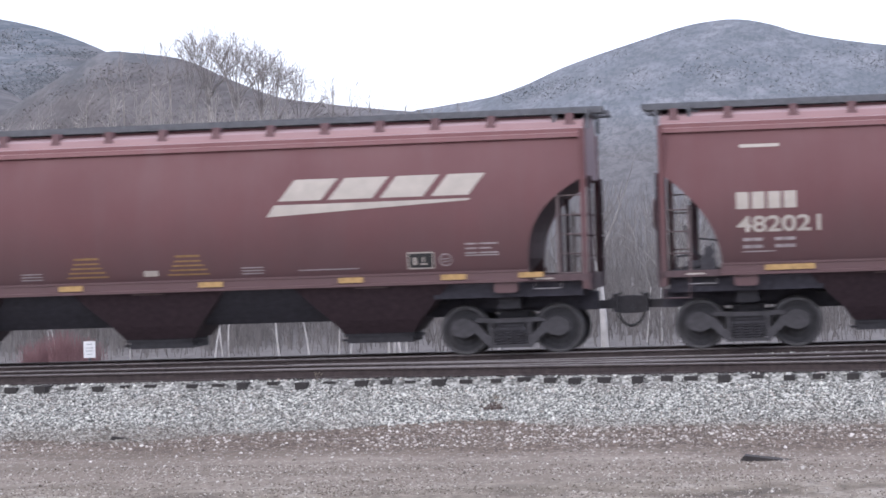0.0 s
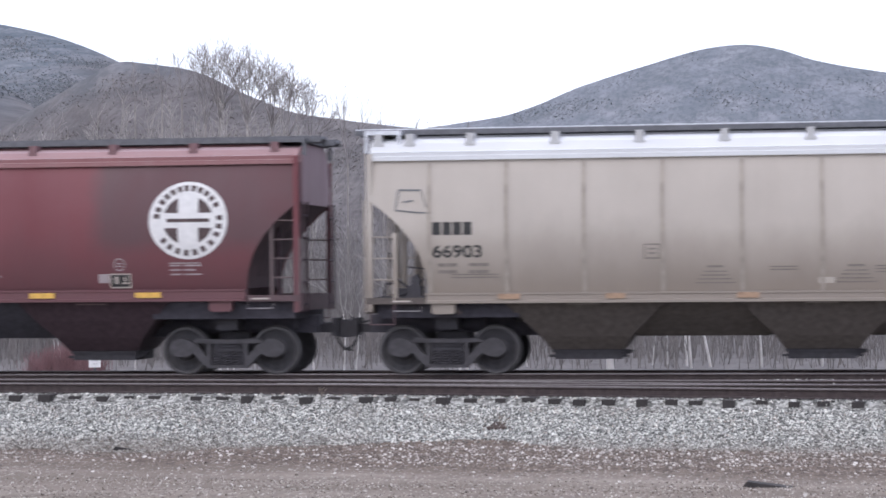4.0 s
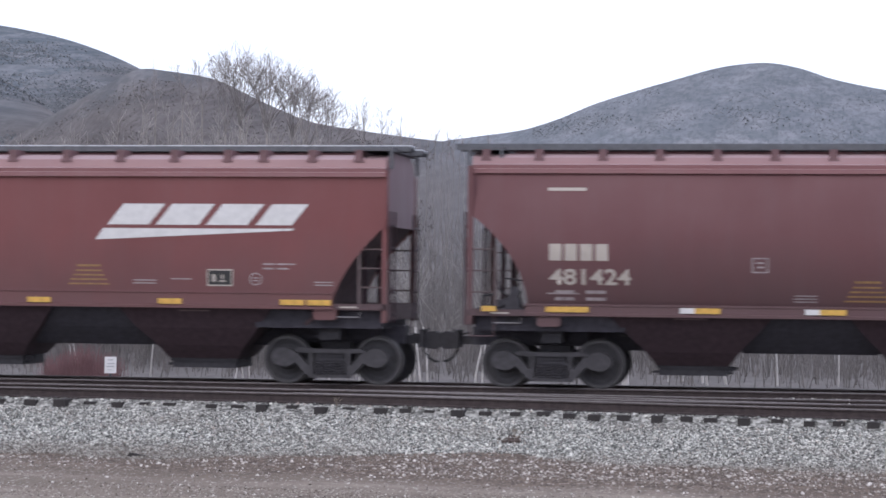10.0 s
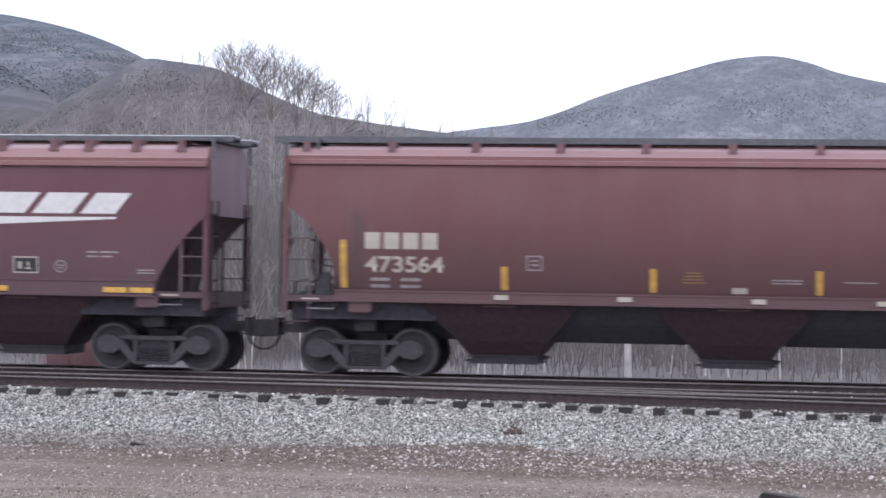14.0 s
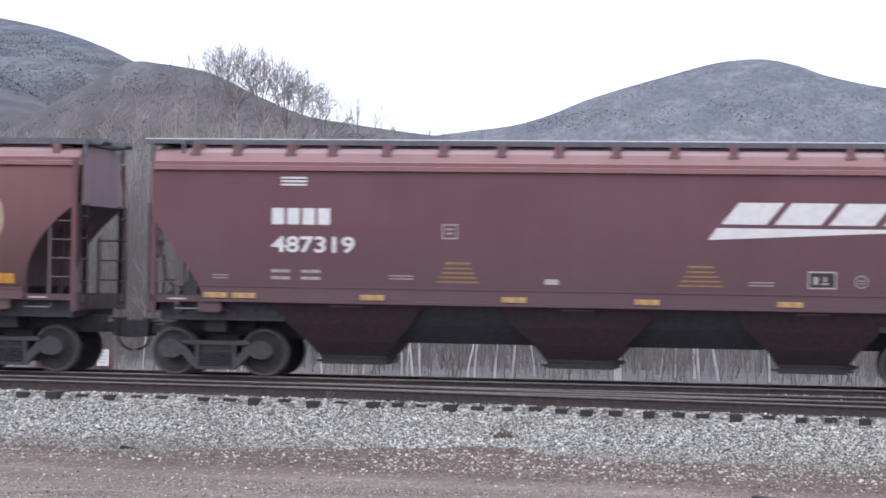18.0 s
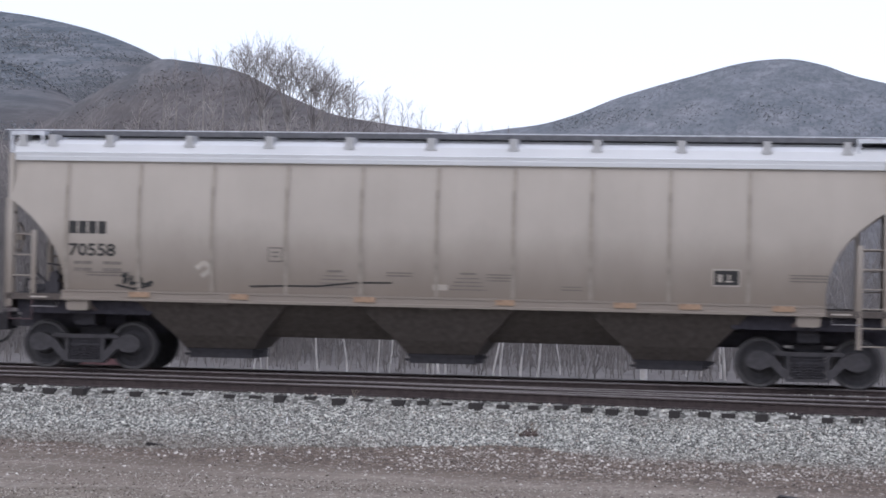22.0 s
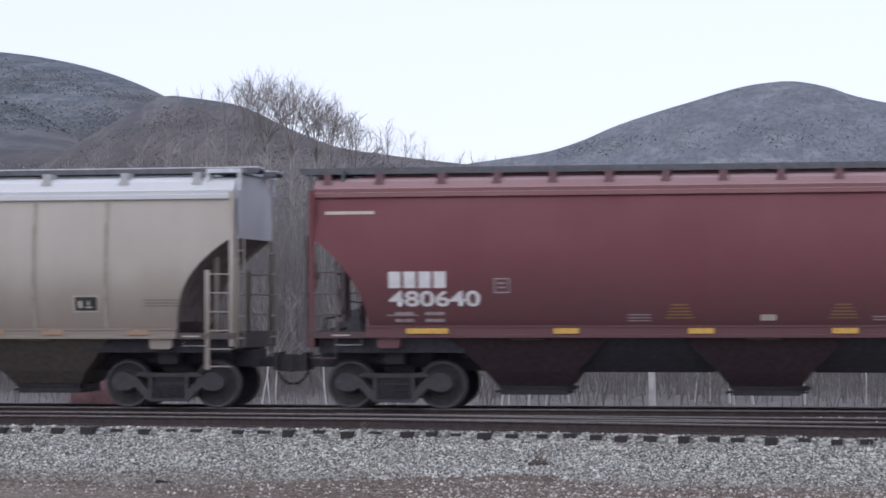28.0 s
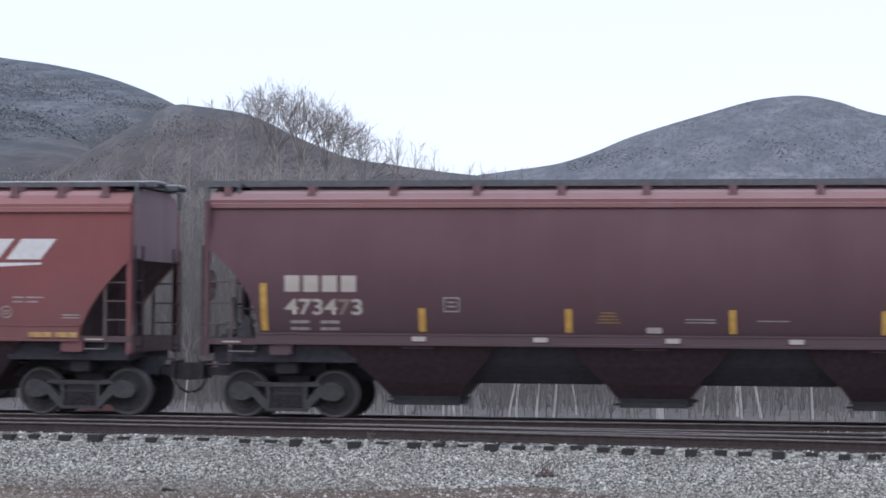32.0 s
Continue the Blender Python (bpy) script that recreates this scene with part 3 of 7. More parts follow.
def wheelset():
    bm = bmesh.new()
    for s in (-1, 1):
        prof = [(0.03, 0.98), (0.1, 0.98), (0.1, 0.86), (0.16, 0.85), (0.2, 0.79), (0.3, 0.765), (0.385, 0.78), (0.4, 0.815), (0.452, 0.815), (0.456, 0.76), (0.462, 0.72), (0.485, 0.71), (0.487, 0.69), (0.4, 0.68), (0.38, 0.71), (0.2, 0.72), (0.1, 0.69), (0.1, 0.4)]
        lathe(bm, [(r, s * y) for r, y in prof], 32)
    lathe(bm, [(0.085, -0.7), (0.08, 0.0), (0.085, 0.7)], 14)
    return bm


def side_frame():
    """A cast frame: slim top member, round axle boxes, two diagonals, columns round the springs and a bottom shelf."""
    bm = bmesh.new()
    y0, y1 = -0.08, 0.08
    prism(bm, [(-0.72, 0.62), (-0.6, 0.7), (-0.3, 0.68), (0.3, 0.68), (0.6, 0.7), (0.72, 0.62), (0.34, 0.6), (-0.34, 0.6)][::-1], y0, y1)
    for s in (-1, 1):
        p = [(s * 0.89 + 0.25 * math.cos(radians(a)), 0.5 + (0.2 if a < 180 else 0.16) * math.sin(radians(a))) for a in range(0, 360, 24)]
        prism(bm, p, y0 - 0.02, y1)
        q = [(s * 0.76, 0.5), (s * 0.64, 0.62), (s * 0.36, 0.3), (s * 0.32, 0.15), (s * 0.42, 0.16)]
        prism(bm, q if s > 0 else q[::-1], y0 - 0.012, y1)
        c = [(s * 0.4, 0.62), (s * 0.32, 0.62), (s * 0.32, 0.2), (s * 0.4, 0.28)]
        prism(bm, c if s < 0 else c[::-1], y0 + 0.004, y1)
    prism(bm, [(-0.42, 0.13), (0.42, 0.13), (0.36, 0.19), (-0.36, 0.19)], y0, y1)
    return bm


def spring_nest():
    """Coils in three stacks under the end of the bolster."""
    bm = bmesh.new()
    for cx in (-0.2, 0.0, 0.2):
        for i in range(5):
            z = 0.205 + i * 0.05
            tube(bm, [(cx - 0.09, -0.05, z), (cx, -0.1, z + 0.012), (cx + 0.09, -0.05, z + 0.024)], 0.018, sides=5)
    box(bm, -0.3, 0.3, -0.03, 0.06, 0.19, 0.47)
    box(bm, -0.31, 0.31, -0.07, 0.07, 0.455, 0.49)
    box(bm, -0.29, 0.29, -0.02, 0.07, 0.49, 0.6)
    box(bm, -0.26, 0.26, -0.05, 0.0, 0.535, 0.56)
    return bm


def bearing_cap():
    bm = bmesh.new()
    lathe(bm, [(0.03, -0.03), (0.08, -0.025), (0.12, 0.0), (0.125, 0.08)], 16)
    return bm


WHEELS = {-1: [], 1: []}


def add_truck(car, x):
    t = part("truck", "truck", boxes((-0.17, 0.17, -1.0, 1.0, 0.36, 0.62), (-0.3, 0.3, -0.45, 0.45, 0.55, 0.8), (-0.66, 0.66, -0.62, -0.56, 0.34, 0.44), (-0.66, 0.66, 0.56, 0.62, 0.34, 0.44)), STEEL_DARK, car, at=pose(x, 0, 0))
    for s in (-1, 1):
        part("side_frame", "side_frame", side_frame, STEEL_TRUCK, t, "grey dusty cast steel side frame", pose(0, s * 1.02, 0, 0, 0, 0 if s < 0 else 180))
        part("spring_nest", "spring_nest", spring_nest, STEEL_DARK, t, at=pose(0, s * 1.02, 0, 0, 0, 0 if s < 0 else 180))
        w = part("wheelset", "wheelset", wheelset, WHEEL, t, "worn steel wheelset with its axle", pose(s * 0.89, 0, 0.462))
        if len(w.data.materials) < 2:
            w.data.materials.append(TREAD)
            for f in w.data.polygons:
                rad = math.hypot(f.center.x, f.center.z)
                if abs(f.center.y) > 0.8 and rad > 0.39 or abs(f.center.y) > 0.7 and rad > 0.45:
                    f.material_index = 1
        WHEELS[s].append(w)
        for q in (-1, 1):
            part("bearing_cap", "bearing_cap", bearing_cap, STEEL_TRUCK, t, at=pose(s * 0.89, q * 1.1, 0.47, 0, 0, 0 if q < 0 else 180))
    return t


def on_side(k, bm, proud=0.006, step=0.16):
    """Lays a flat shape in x, z on the near side sheet."""
    zs = [v.co.z for v in bm.verts]
    z = min(zs) + step
    while z < max(zs):
        bmesh.ops.bisect_plane(bm, geom=bm.verts[:] + bm.edges[:] + bm.faces[:], plane_co=(0, 0, z), plane_no=(0, 0, 1))
        z += step
    for v in bm.verts:
        v.co.y = -(wide(k, v.co.z) + proud)
    for f in bm.faces:
        if f.normal.y > 0:
            f.normal_flip()
    return bm


def poly(bm, pts):
    bm.faces.new([bm.verts.new((x, 0, z)) for x, z in pts])


def rect(bm, x0, x1, z0, z1):
    poly(bm, [(x0, z0), (x1, z0), (x1, z1), (x0, z1)])


def decal(name, key, k, shapes, material, car, label="", proud=0.006):
    """shapes: lists of corners in x, z, joined into one stencil."""
    def make():
        bm = bmesh.new()
        for s in shapes:
            poly(bm, s)
        return on_side(k, bm, proud)
    return part(name, key, make, material, car, label)


def lines_mark(x, z, w, rows, pitch, h, gap=()):
    """Plain bars for small writing."""
    out = []
    for i in range(rows):
        zz = z - i * pitch
        a = x
        for g0, g1 in list(gap) + [(w, w)]:
            if g0 > a - x:
                out.append([(a, zz), (x + g0, zz), (x + g0, zz - h), (a, zz - h)])
            a = x + g1
    return out


def frame_mark(x0, x1, z0, z1, t):
    return [[(x0, z0), (x1, z0), (x1, z0 + t), (x0, z0 + t)], [(x0, z1 - t), (x1, z1 - t), (x1, z1), (x0, z1)], [(x0, z0 + t), (x0 + t, z0 + t), (x0 + t, z1 - t), (x0, z1 - t)], [(x1 - t, z0 + t), (x1, z0 + t), (x1, z1 - t), (x1 - t, z1 - t)]]


def ring_arc(cx, cz, r0, r1, a0, a1, n=10):
    out = []
    for i in range(n):
        b0, b1 = radians(a0 + (a1 - a0) * i / n), radians(a0 + (a1 - a0) * (i + 1) / n)
        out.append([(cx + r0 * math.cos(b0), cz + r0 * math.sin(b0)), (cx + r1 * math.cos(b0), cz + r1 * math.sin(b0)), (cx + r1 * math.cos(b1), cz + r1 * math.sin(b1)), (cx + r0 * math.cos(b1), cz + r0 * math.sin(b1))])
    return out


def text_mesh(k, words, x, z, width, height, proud=0.007, weight=0.02):
    """Characters in the built-in font, fitted to a box whose lower corner is x, z."""
    def make():
        cu = bpy.data.curves.new("words", "FONT")
        cu.body = words
        cu.offset = weight
        ob = bpy.data.objects.new("words", cu)
        scene.collection.objects.link(ob)
        me = bpy.data.meshes.new_from_object(ob)
        bpy.data.objects.remove(ob)
        bm = bmesh.new()
        bm.from_mesh(me)
        xs, ys = [v.co.x for v in bm.verts], [v.co.y for v in bm.verts]
        sx, sy = width / (max(xs) - min(xs)), height / (max(ys) - min(ys))
        for v in bm.verts:
            v.co = Vector((x + (v.co.x - min(xs)) * sx, 0, z + (v.co.y - min(ys)) * sy))
        return on_side(k, bm, proud)
    return make


def quad(x0, x1, z0, z1, slant=0.0):
    return [(x0, z0), (x1, z0), (x1 + slant, z1), (x0 + slant, z1)]


def stroke(pts, w):
    """A brush stroke through points, as joined quads."""
    out = []
    for (x0, z0), (x1, z1) in zip(pts, pts[1:]):
        dx, dz = x1 - x0, z1 - z0
        n = math.hypot(dx, dz) or 1
        ox, oz = -dz / n * w / 2, dx / n * w / 2
        out.append([(x0 + ox, z0 + oz), (x0 - ox, z0 - oz), (x1 - ox, z1 - oz), (x1 + ox, z1 + oz)])
    return out


def sprayed(x0, z0, sx, sz, lines):
    """Strokes written on a grid whose corner lies at x0, z0, y counted downwards."""
    return [[(x0 + u * sx, z0 - v * sz) for u, v in ln] for ln in lines]


# a silver scrawl, a pale blue one and four hand-sprayed letters
SILVER_SCRAWL = sprayed(-0.45, 2.42, 0.131, 0.0363, [[(3, 5.5), (1.8, 6.8), (2.2, 9), (5, 9.2)], [(0.2, 12.6), (2.7, 13.4), (3, 10.8)], [(3, 11), (7, 11.6), (9.2, 11)], [(3.2, 5.6), (5, 4.8), (4.7, 8.6)], [(5.2, 10.6), (6, 6), (7, 5.6), (7.4, 10.6)], [(9.4, 0.8), (8.8, 8.6)], [(8.3, 5.4), (10.6, 4.6)], [(9.4, 8.6), (11.8, 9), (11.9, 5.6), (10.6, 6)], [(12.3, 4.4), (12.9, 13.2)], [(12.9, 7.6), (15, 6), (15, 10)], [(15.4, 5), (15.4, 11.4), (17.8, 10.8)], [(18.5, 1.4), (17.4, 10.6), (16, 15)], [(15.2, 12.2), (18.2, 11.8)]])
BLUE_SCRAWL = sprayed(-5.5, 2.5, 0.056, 0.0416, [[(0.2, 3), (0.8, 6.6), (5.2, 7)], [(5.2, 9.6), (7, 4), (9.2, 2.6), (8.4, 10.8), (5, 11.6)], [(2.6, 8), (5.6, 11.2), (10, 14), (14, 12.6)], [(10.8, 11.8), (11.4, 3), (13.2, 2.2), (12.6, 10.8)], [(14.6, 1.4), (14, 11.8), (17.4, 12.8)], [(18.6, 3.4), (18.2, 12.8), (22, 5.2), (22.4, 12)], [(24.4, 1.2), (25, 12.8), (28.6, 11)], [(28.6, 3.2), (32.6, 4), (30.6, 12), (35.6, 11.2)]])
SPRAYED_LETTERS = sprayed(1.68, 2.66, 0.06, 0.06, [[(0, 3.4), (1.2, 3.2)], [(0.6, 0.6), (0.9, 10)], [(4.2, 0.4), (3.9, 9)], [(0.8, 5), (4.2, 4.4)], [(8.5, 2.6), (6.8, 5), (7.4, 9), (10.2, 8.4), (10.8, 4.4), (8.5, 2.6)], [(13.2, 1), (13, 9.6)], [(17, 2.6), (13.4, 6), (17.4, 9.4)], [(20, 6), (24, 4.4), (22.6, 2), (20, 4.2), (20.4, 8.6), (24.4, 8)]])

SMALL_SCRIBBLE = sprayed(-8.12, 3.62, 0.03, 0.03, [[(0, 3), (4, 0.5), (7, 1.5), (4, 4), (6.5, 6.5), (3, 9)], [(8, 0), (10.5, 3), (9, 8)], [(10.5, 3), (14, 2.5), (12, 6), (15, 8)], [(5, 12), (8, 10), (10, 13), (8, 16), (11, 18)], [(12, 10), (16, 9.5), (13, 13), (17, 14)], [(15, 16), (20, 15), (17, 19), (22, 20)], [(19, 9), (23, 11)], [(18, 23), (23, 24)]])


def add_swoosh(car, k, kind, ink):
    """The slanted four-block emblem over its tapering wedge, as plain shapes."""
    wedge = decal("emblem", ("swoosh", kind), k, [[(2.45, 2.73), (2.9, 2.75), (6.3, 2.92), (6.34, 2.96), (4.5, 2.95), (2.6, 2.95)]], ink, car, "tapering wedge under slanted blocks")
    for i, (x0, x1) in enumerate(((2.68, 3.5), (3.64, 4.48), (4.63, 5.44), (5.6, 6.3))):
        decal("emblem_block", ("block", kind, i), k, [quad(x0, x1, 3.02, 3.42, 0.32)], ink, wedge)


def add_cross(car, k, kind, ink, cx, cz=2.96):
    """The round cross emblem as plain shapes: a disc, four dark quadrants and bars for its lettering."""
    disc = decal("emblem", ("disc", kind, cx), k, [[(cx + 0.77 * math.cos(radians(a)), cz + 0.74 * math.sin(radians(a))) for a in range(0, 360, 6)]], ink, car, "round emblem disc with a broad cross")
    for i, a in enumerate((45, 135, 225, 315)):
        sx, sz = (1 if a in (45, 315) else -1), (1 if a < 180 else -1)
        pts = [(cx + sx * 0.2, cz + sz * 0.14)] + [(cx + sx * 0.49 * math.cos(radians(b)), cz + sz * 0.47 * math.sin(radians(b))) for b in (18, 28, 38, 48, 58, 66)]
        decal("emblem_quadrant", ("quadrant", kind, cx, i), k, [pts], DUSK, disc, proud=0.01)
    ring = [24, 38, 51, 64, 77, 90, 102, 115, 128, 141, 156, 168, 214, 230, 246, 262, 278, 294, 312, 330, 345, 0]
    for i, a in enumerate(ring):
        decal("letter_bar", ("disc_bar", kind, cx, i), k, ring_arc(cx, cz, 0.56, 0.675, a, a + 8.5, 1), DUSK, disc, "", 0.01)
    decal("letter_bar", ("disc_bar", kind, cx, "middle"), k, [quad(cx - 0.42, cx + 0.42, cz - 0.035, cz + 0.035)], DUSK, disc, "", 0.01)


def block_mark(x, z, w, h, n=4):
    """The short railway mark over the number: plain blocks, one for each letter."""
    out, step = [], w / n
    for i in range(n):
        out.append(quad(x + i * step, x + i * step + step * 0.8, z, z + h))
    return out


def hopper_car(spec):
    """A three-bay covered hopper car at the origin, rail heads at z = 0, its middle at x = 0."""
    kind, paint = spec["kind"], spec["paint"]
    k = KINDS[kind]
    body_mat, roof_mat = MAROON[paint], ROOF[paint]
    under = SHADED_UNDER["maroon" if paint not in ("tan", "white") else paint]
    pale_car = paint in ("tan", "white")
    car = new("hopper_car")
    tagged(car, spec["label"], "railway wagon", "hopper cars of the train")
    for s in (-1, 1):
        sheet = part("side_sheet", ("side", kind, s), side_sheets(k, s), body_mat, car)
        smooth(sheet.data)
        part("end_wall", ("end", kind, s), end_wall(k, s), END_PALE if pale_car else END_DUSTY, car, "dusty end sheet with a rounded head")
        part("corner_gusset", ("recess_shade", kind, s), corner_gusset(k, s), END_STEEL, car, "dark plate standing in for shade")
        part("slope_sheet", ("slope", kind, s), slope_sheet(k, s), SLOPE_PALE if pale_car else SLOPE_DARK, car, "sloping end sheet, shade in its colour")
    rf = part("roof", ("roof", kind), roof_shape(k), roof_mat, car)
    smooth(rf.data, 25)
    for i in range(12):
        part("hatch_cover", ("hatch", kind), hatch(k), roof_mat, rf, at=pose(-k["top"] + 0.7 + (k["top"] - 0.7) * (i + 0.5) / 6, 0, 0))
    for s in (-1, 1):
        bd = part("running_board", ("board", kind, s), board(k, s), GRATE, rf, "grey steel grating walkway")
        part("tread", ("tread", kind, s), tread(k, s), BOARD_TOP if kind == "flat" or pale_car else GRATE, bd)
        part("crossover_board", ("crossover", kind, s), crossover(k, s), (BOARD_TOP if pale_car else GRATE), rf, "raised cross walkway at the roof end")
    for x in k["brackets"]:
        for s in (-1, 1):
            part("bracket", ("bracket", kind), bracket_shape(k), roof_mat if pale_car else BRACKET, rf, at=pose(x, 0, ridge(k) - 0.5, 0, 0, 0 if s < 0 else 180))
    for s in (-1, 1):
        part("side_sill", ("sill", kind, s), sill_shape(k, s), body_mat, car)
    part("centre_sill", ("under", kind), underside(k), UNDER_DARK, car)
    arch = kind == "arched"
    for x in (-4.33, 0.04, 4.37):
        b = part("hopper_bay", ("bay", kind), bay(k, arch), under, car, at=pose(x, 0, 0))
        part("outlet_gate", "gate", gate_shape, STEEL_DARK, b)
        if not arch:
            part("bay_stencil", ("bay_stencil", kind), bay_marks(k), BAY_INK if not pale_car else FADED, b)
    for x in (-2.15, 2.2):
        part("saddle_sheet", ("saddle", kind), saddle(k), under if pale_car else UNDER_DARK, car, "shade-dark sheet between two hopper bays", pose(x, 0, 0))
    part("brake_valve", ("valves", kind), brake_valve(k), STEEL_DARK, car, "black brake valve and linkage")
    for s in (-1, 1):
        part("bolster", ("bolster", s), bolster(s), STEEL_DARK, car)
        part("end_platform", ("platform", kind, s), platform(k, s), END_STEEL if not pale_car else under, car)
        part("shear_plate", ("shear", kind, s), shear_plate(k, s), UNDER_DARK, car)
        part("grab_iron", ("grab", kind, s), grab_iron(k, s), BRIGHT, car, "light grey steel bar")
        for q in (-1, 1):
            part("jacking_pad", ("pad", kind), jacking_pad(k), body_mat, car, at=pose(s * 6.95, q * 1.5, 0))
            if (s > 0) != (q < 0):
                part("step_stirrup", ("stirrup", kind, s), step_stirrup(k, s), END_STEEL, car, at=pose(0, 0, 0, 0, 0, 0) if q < 0 else pose(0, 3.1, 0))
            part("corner_post", ("post", kind), corner_post(k), body_mat, car, at=pose(s * (k["top"] - 0.04), q * 1.53, 0))
            rungs = (1.42, 1.8, 2.2, 2.6) if (s > 0) != (q < 0) else (0.82, 1.15, 1.5, 1.86, 2.22, 2.58) if pale_car else (1.5, 1.86, 2.22, 2.58, 2.94)
            add_side_ladder(car, k, s, q, rungs, 0.045 if paint == "tan" else 0.025, HANDRAIL if not pale_car else body_mat if paint == "tan" else GREY_PANEL)
            add_end_ladder(car, k, s, q, under if not pale_car else body_mat)
            part("stanchion", ("stanchion", kind, s), stanchion(k, s), under if not pale_car else body_mat, car, at=pose(0, q * 0.72, 0))
        part("coupler", ("coupler", kind), coupler(k["L"]), STEEL_DARK, car, at=pose(0, 0, 0, 0, 0, 0 if s > 0 else 180))
        part("air_hose", ("hose", kind), air_hose(k["L"]), RUBBER, car, at=pose(0, 0, 0, 0, 0, 0 if s > 0 else 180))
        add_truck(car, s * 6.95)
    z = k["sill"][0]
    part("brake_pipe", ("pipe", kind), tubes([(-k["top"] + 0.3, -1.22, z - 0.14), (-5.9, -1.22, z - 0.12), (-5.7, -0.6, 1.0), (5.7, -0.6, 1.0), (5.9, -1.22, z - 0.12), (k["top"] - 0.3, -1.22, z - 0.14)], r=0.022), STEEL_TRUCK, car)
    if not spec.get("bare_end"):
        part("brake_gear", ("brake", -1), reservoir(-1), STEEL_DARK, car, "black air reservoir and pipes")
    part("brake_wheel", "brake_wheel", brake_wheel, body_mat, car, at=pose(-k["top"] - 0.16, -0.55, 2.55))
    if kind == "pale":
        for i in range(11):
            x = -7.2 + 1.45 * i
            if abs(x) < k["low"]:
                def seam():
                    bm = bmesh.new()
                    rect(bm, -0.035, 0.035, k["sill"][1], k["eave"] - 0.08)
                    return on_side(k, bm, 0.02)
                part("seam", ("seam", kind), seam, SEAM, car, "darker dirty weld seam", at=pose(x, 0, 0))
    if "knee" in k:
        for s in (-1, 1):
            def rim(s=s):
                bm = bmesh.new()
                xa, xb = s * (k["low"] - 0.02), s * (k["top"] - 0.4)
                za, zb = k["knee"], k["knee"] + (k["cut"] - k["knee"]) * (k["top"] - 0.4 - k["low"]) / (k["top"] - k["low"])
                pts = [(xa, za), (xa, za - 0.11), (xb, zb - 0.11), (xb, zb)]
                prism(bm, pts if s > 0 else pts[::-1], -1.57, -1.42)
                return bm
            part("edge_rib", ("edge_rib", kind, s), rim, STEEL_DARK, car, "dark pressed rib along the cut corner")
    if kind == "arched":
        def cylinder():
            bm = bmesh.new()
            tube(bm, [(0, -1.4, 0), (0, -1.36, 0), (0, -0.9, 0), (0, -0.85, 0)], 0.19, sides=18)
            return bm
        part("brake_cylinder", "cylinder", cylinder, STEEL_DARK, car, at=pose(-k["low"] - 0.14, 0, 2.08))
    markings(car, spec, k, kind)
    return car


FADED = plain("faded_dark_stencil", (0.2, 0.175, 0.155), 0.8, 0, 0.2)
SEAM = plain("dirty_weld_seam", (0.36, 0.318, 0.272), 0.8, 0, 0.25, 3)


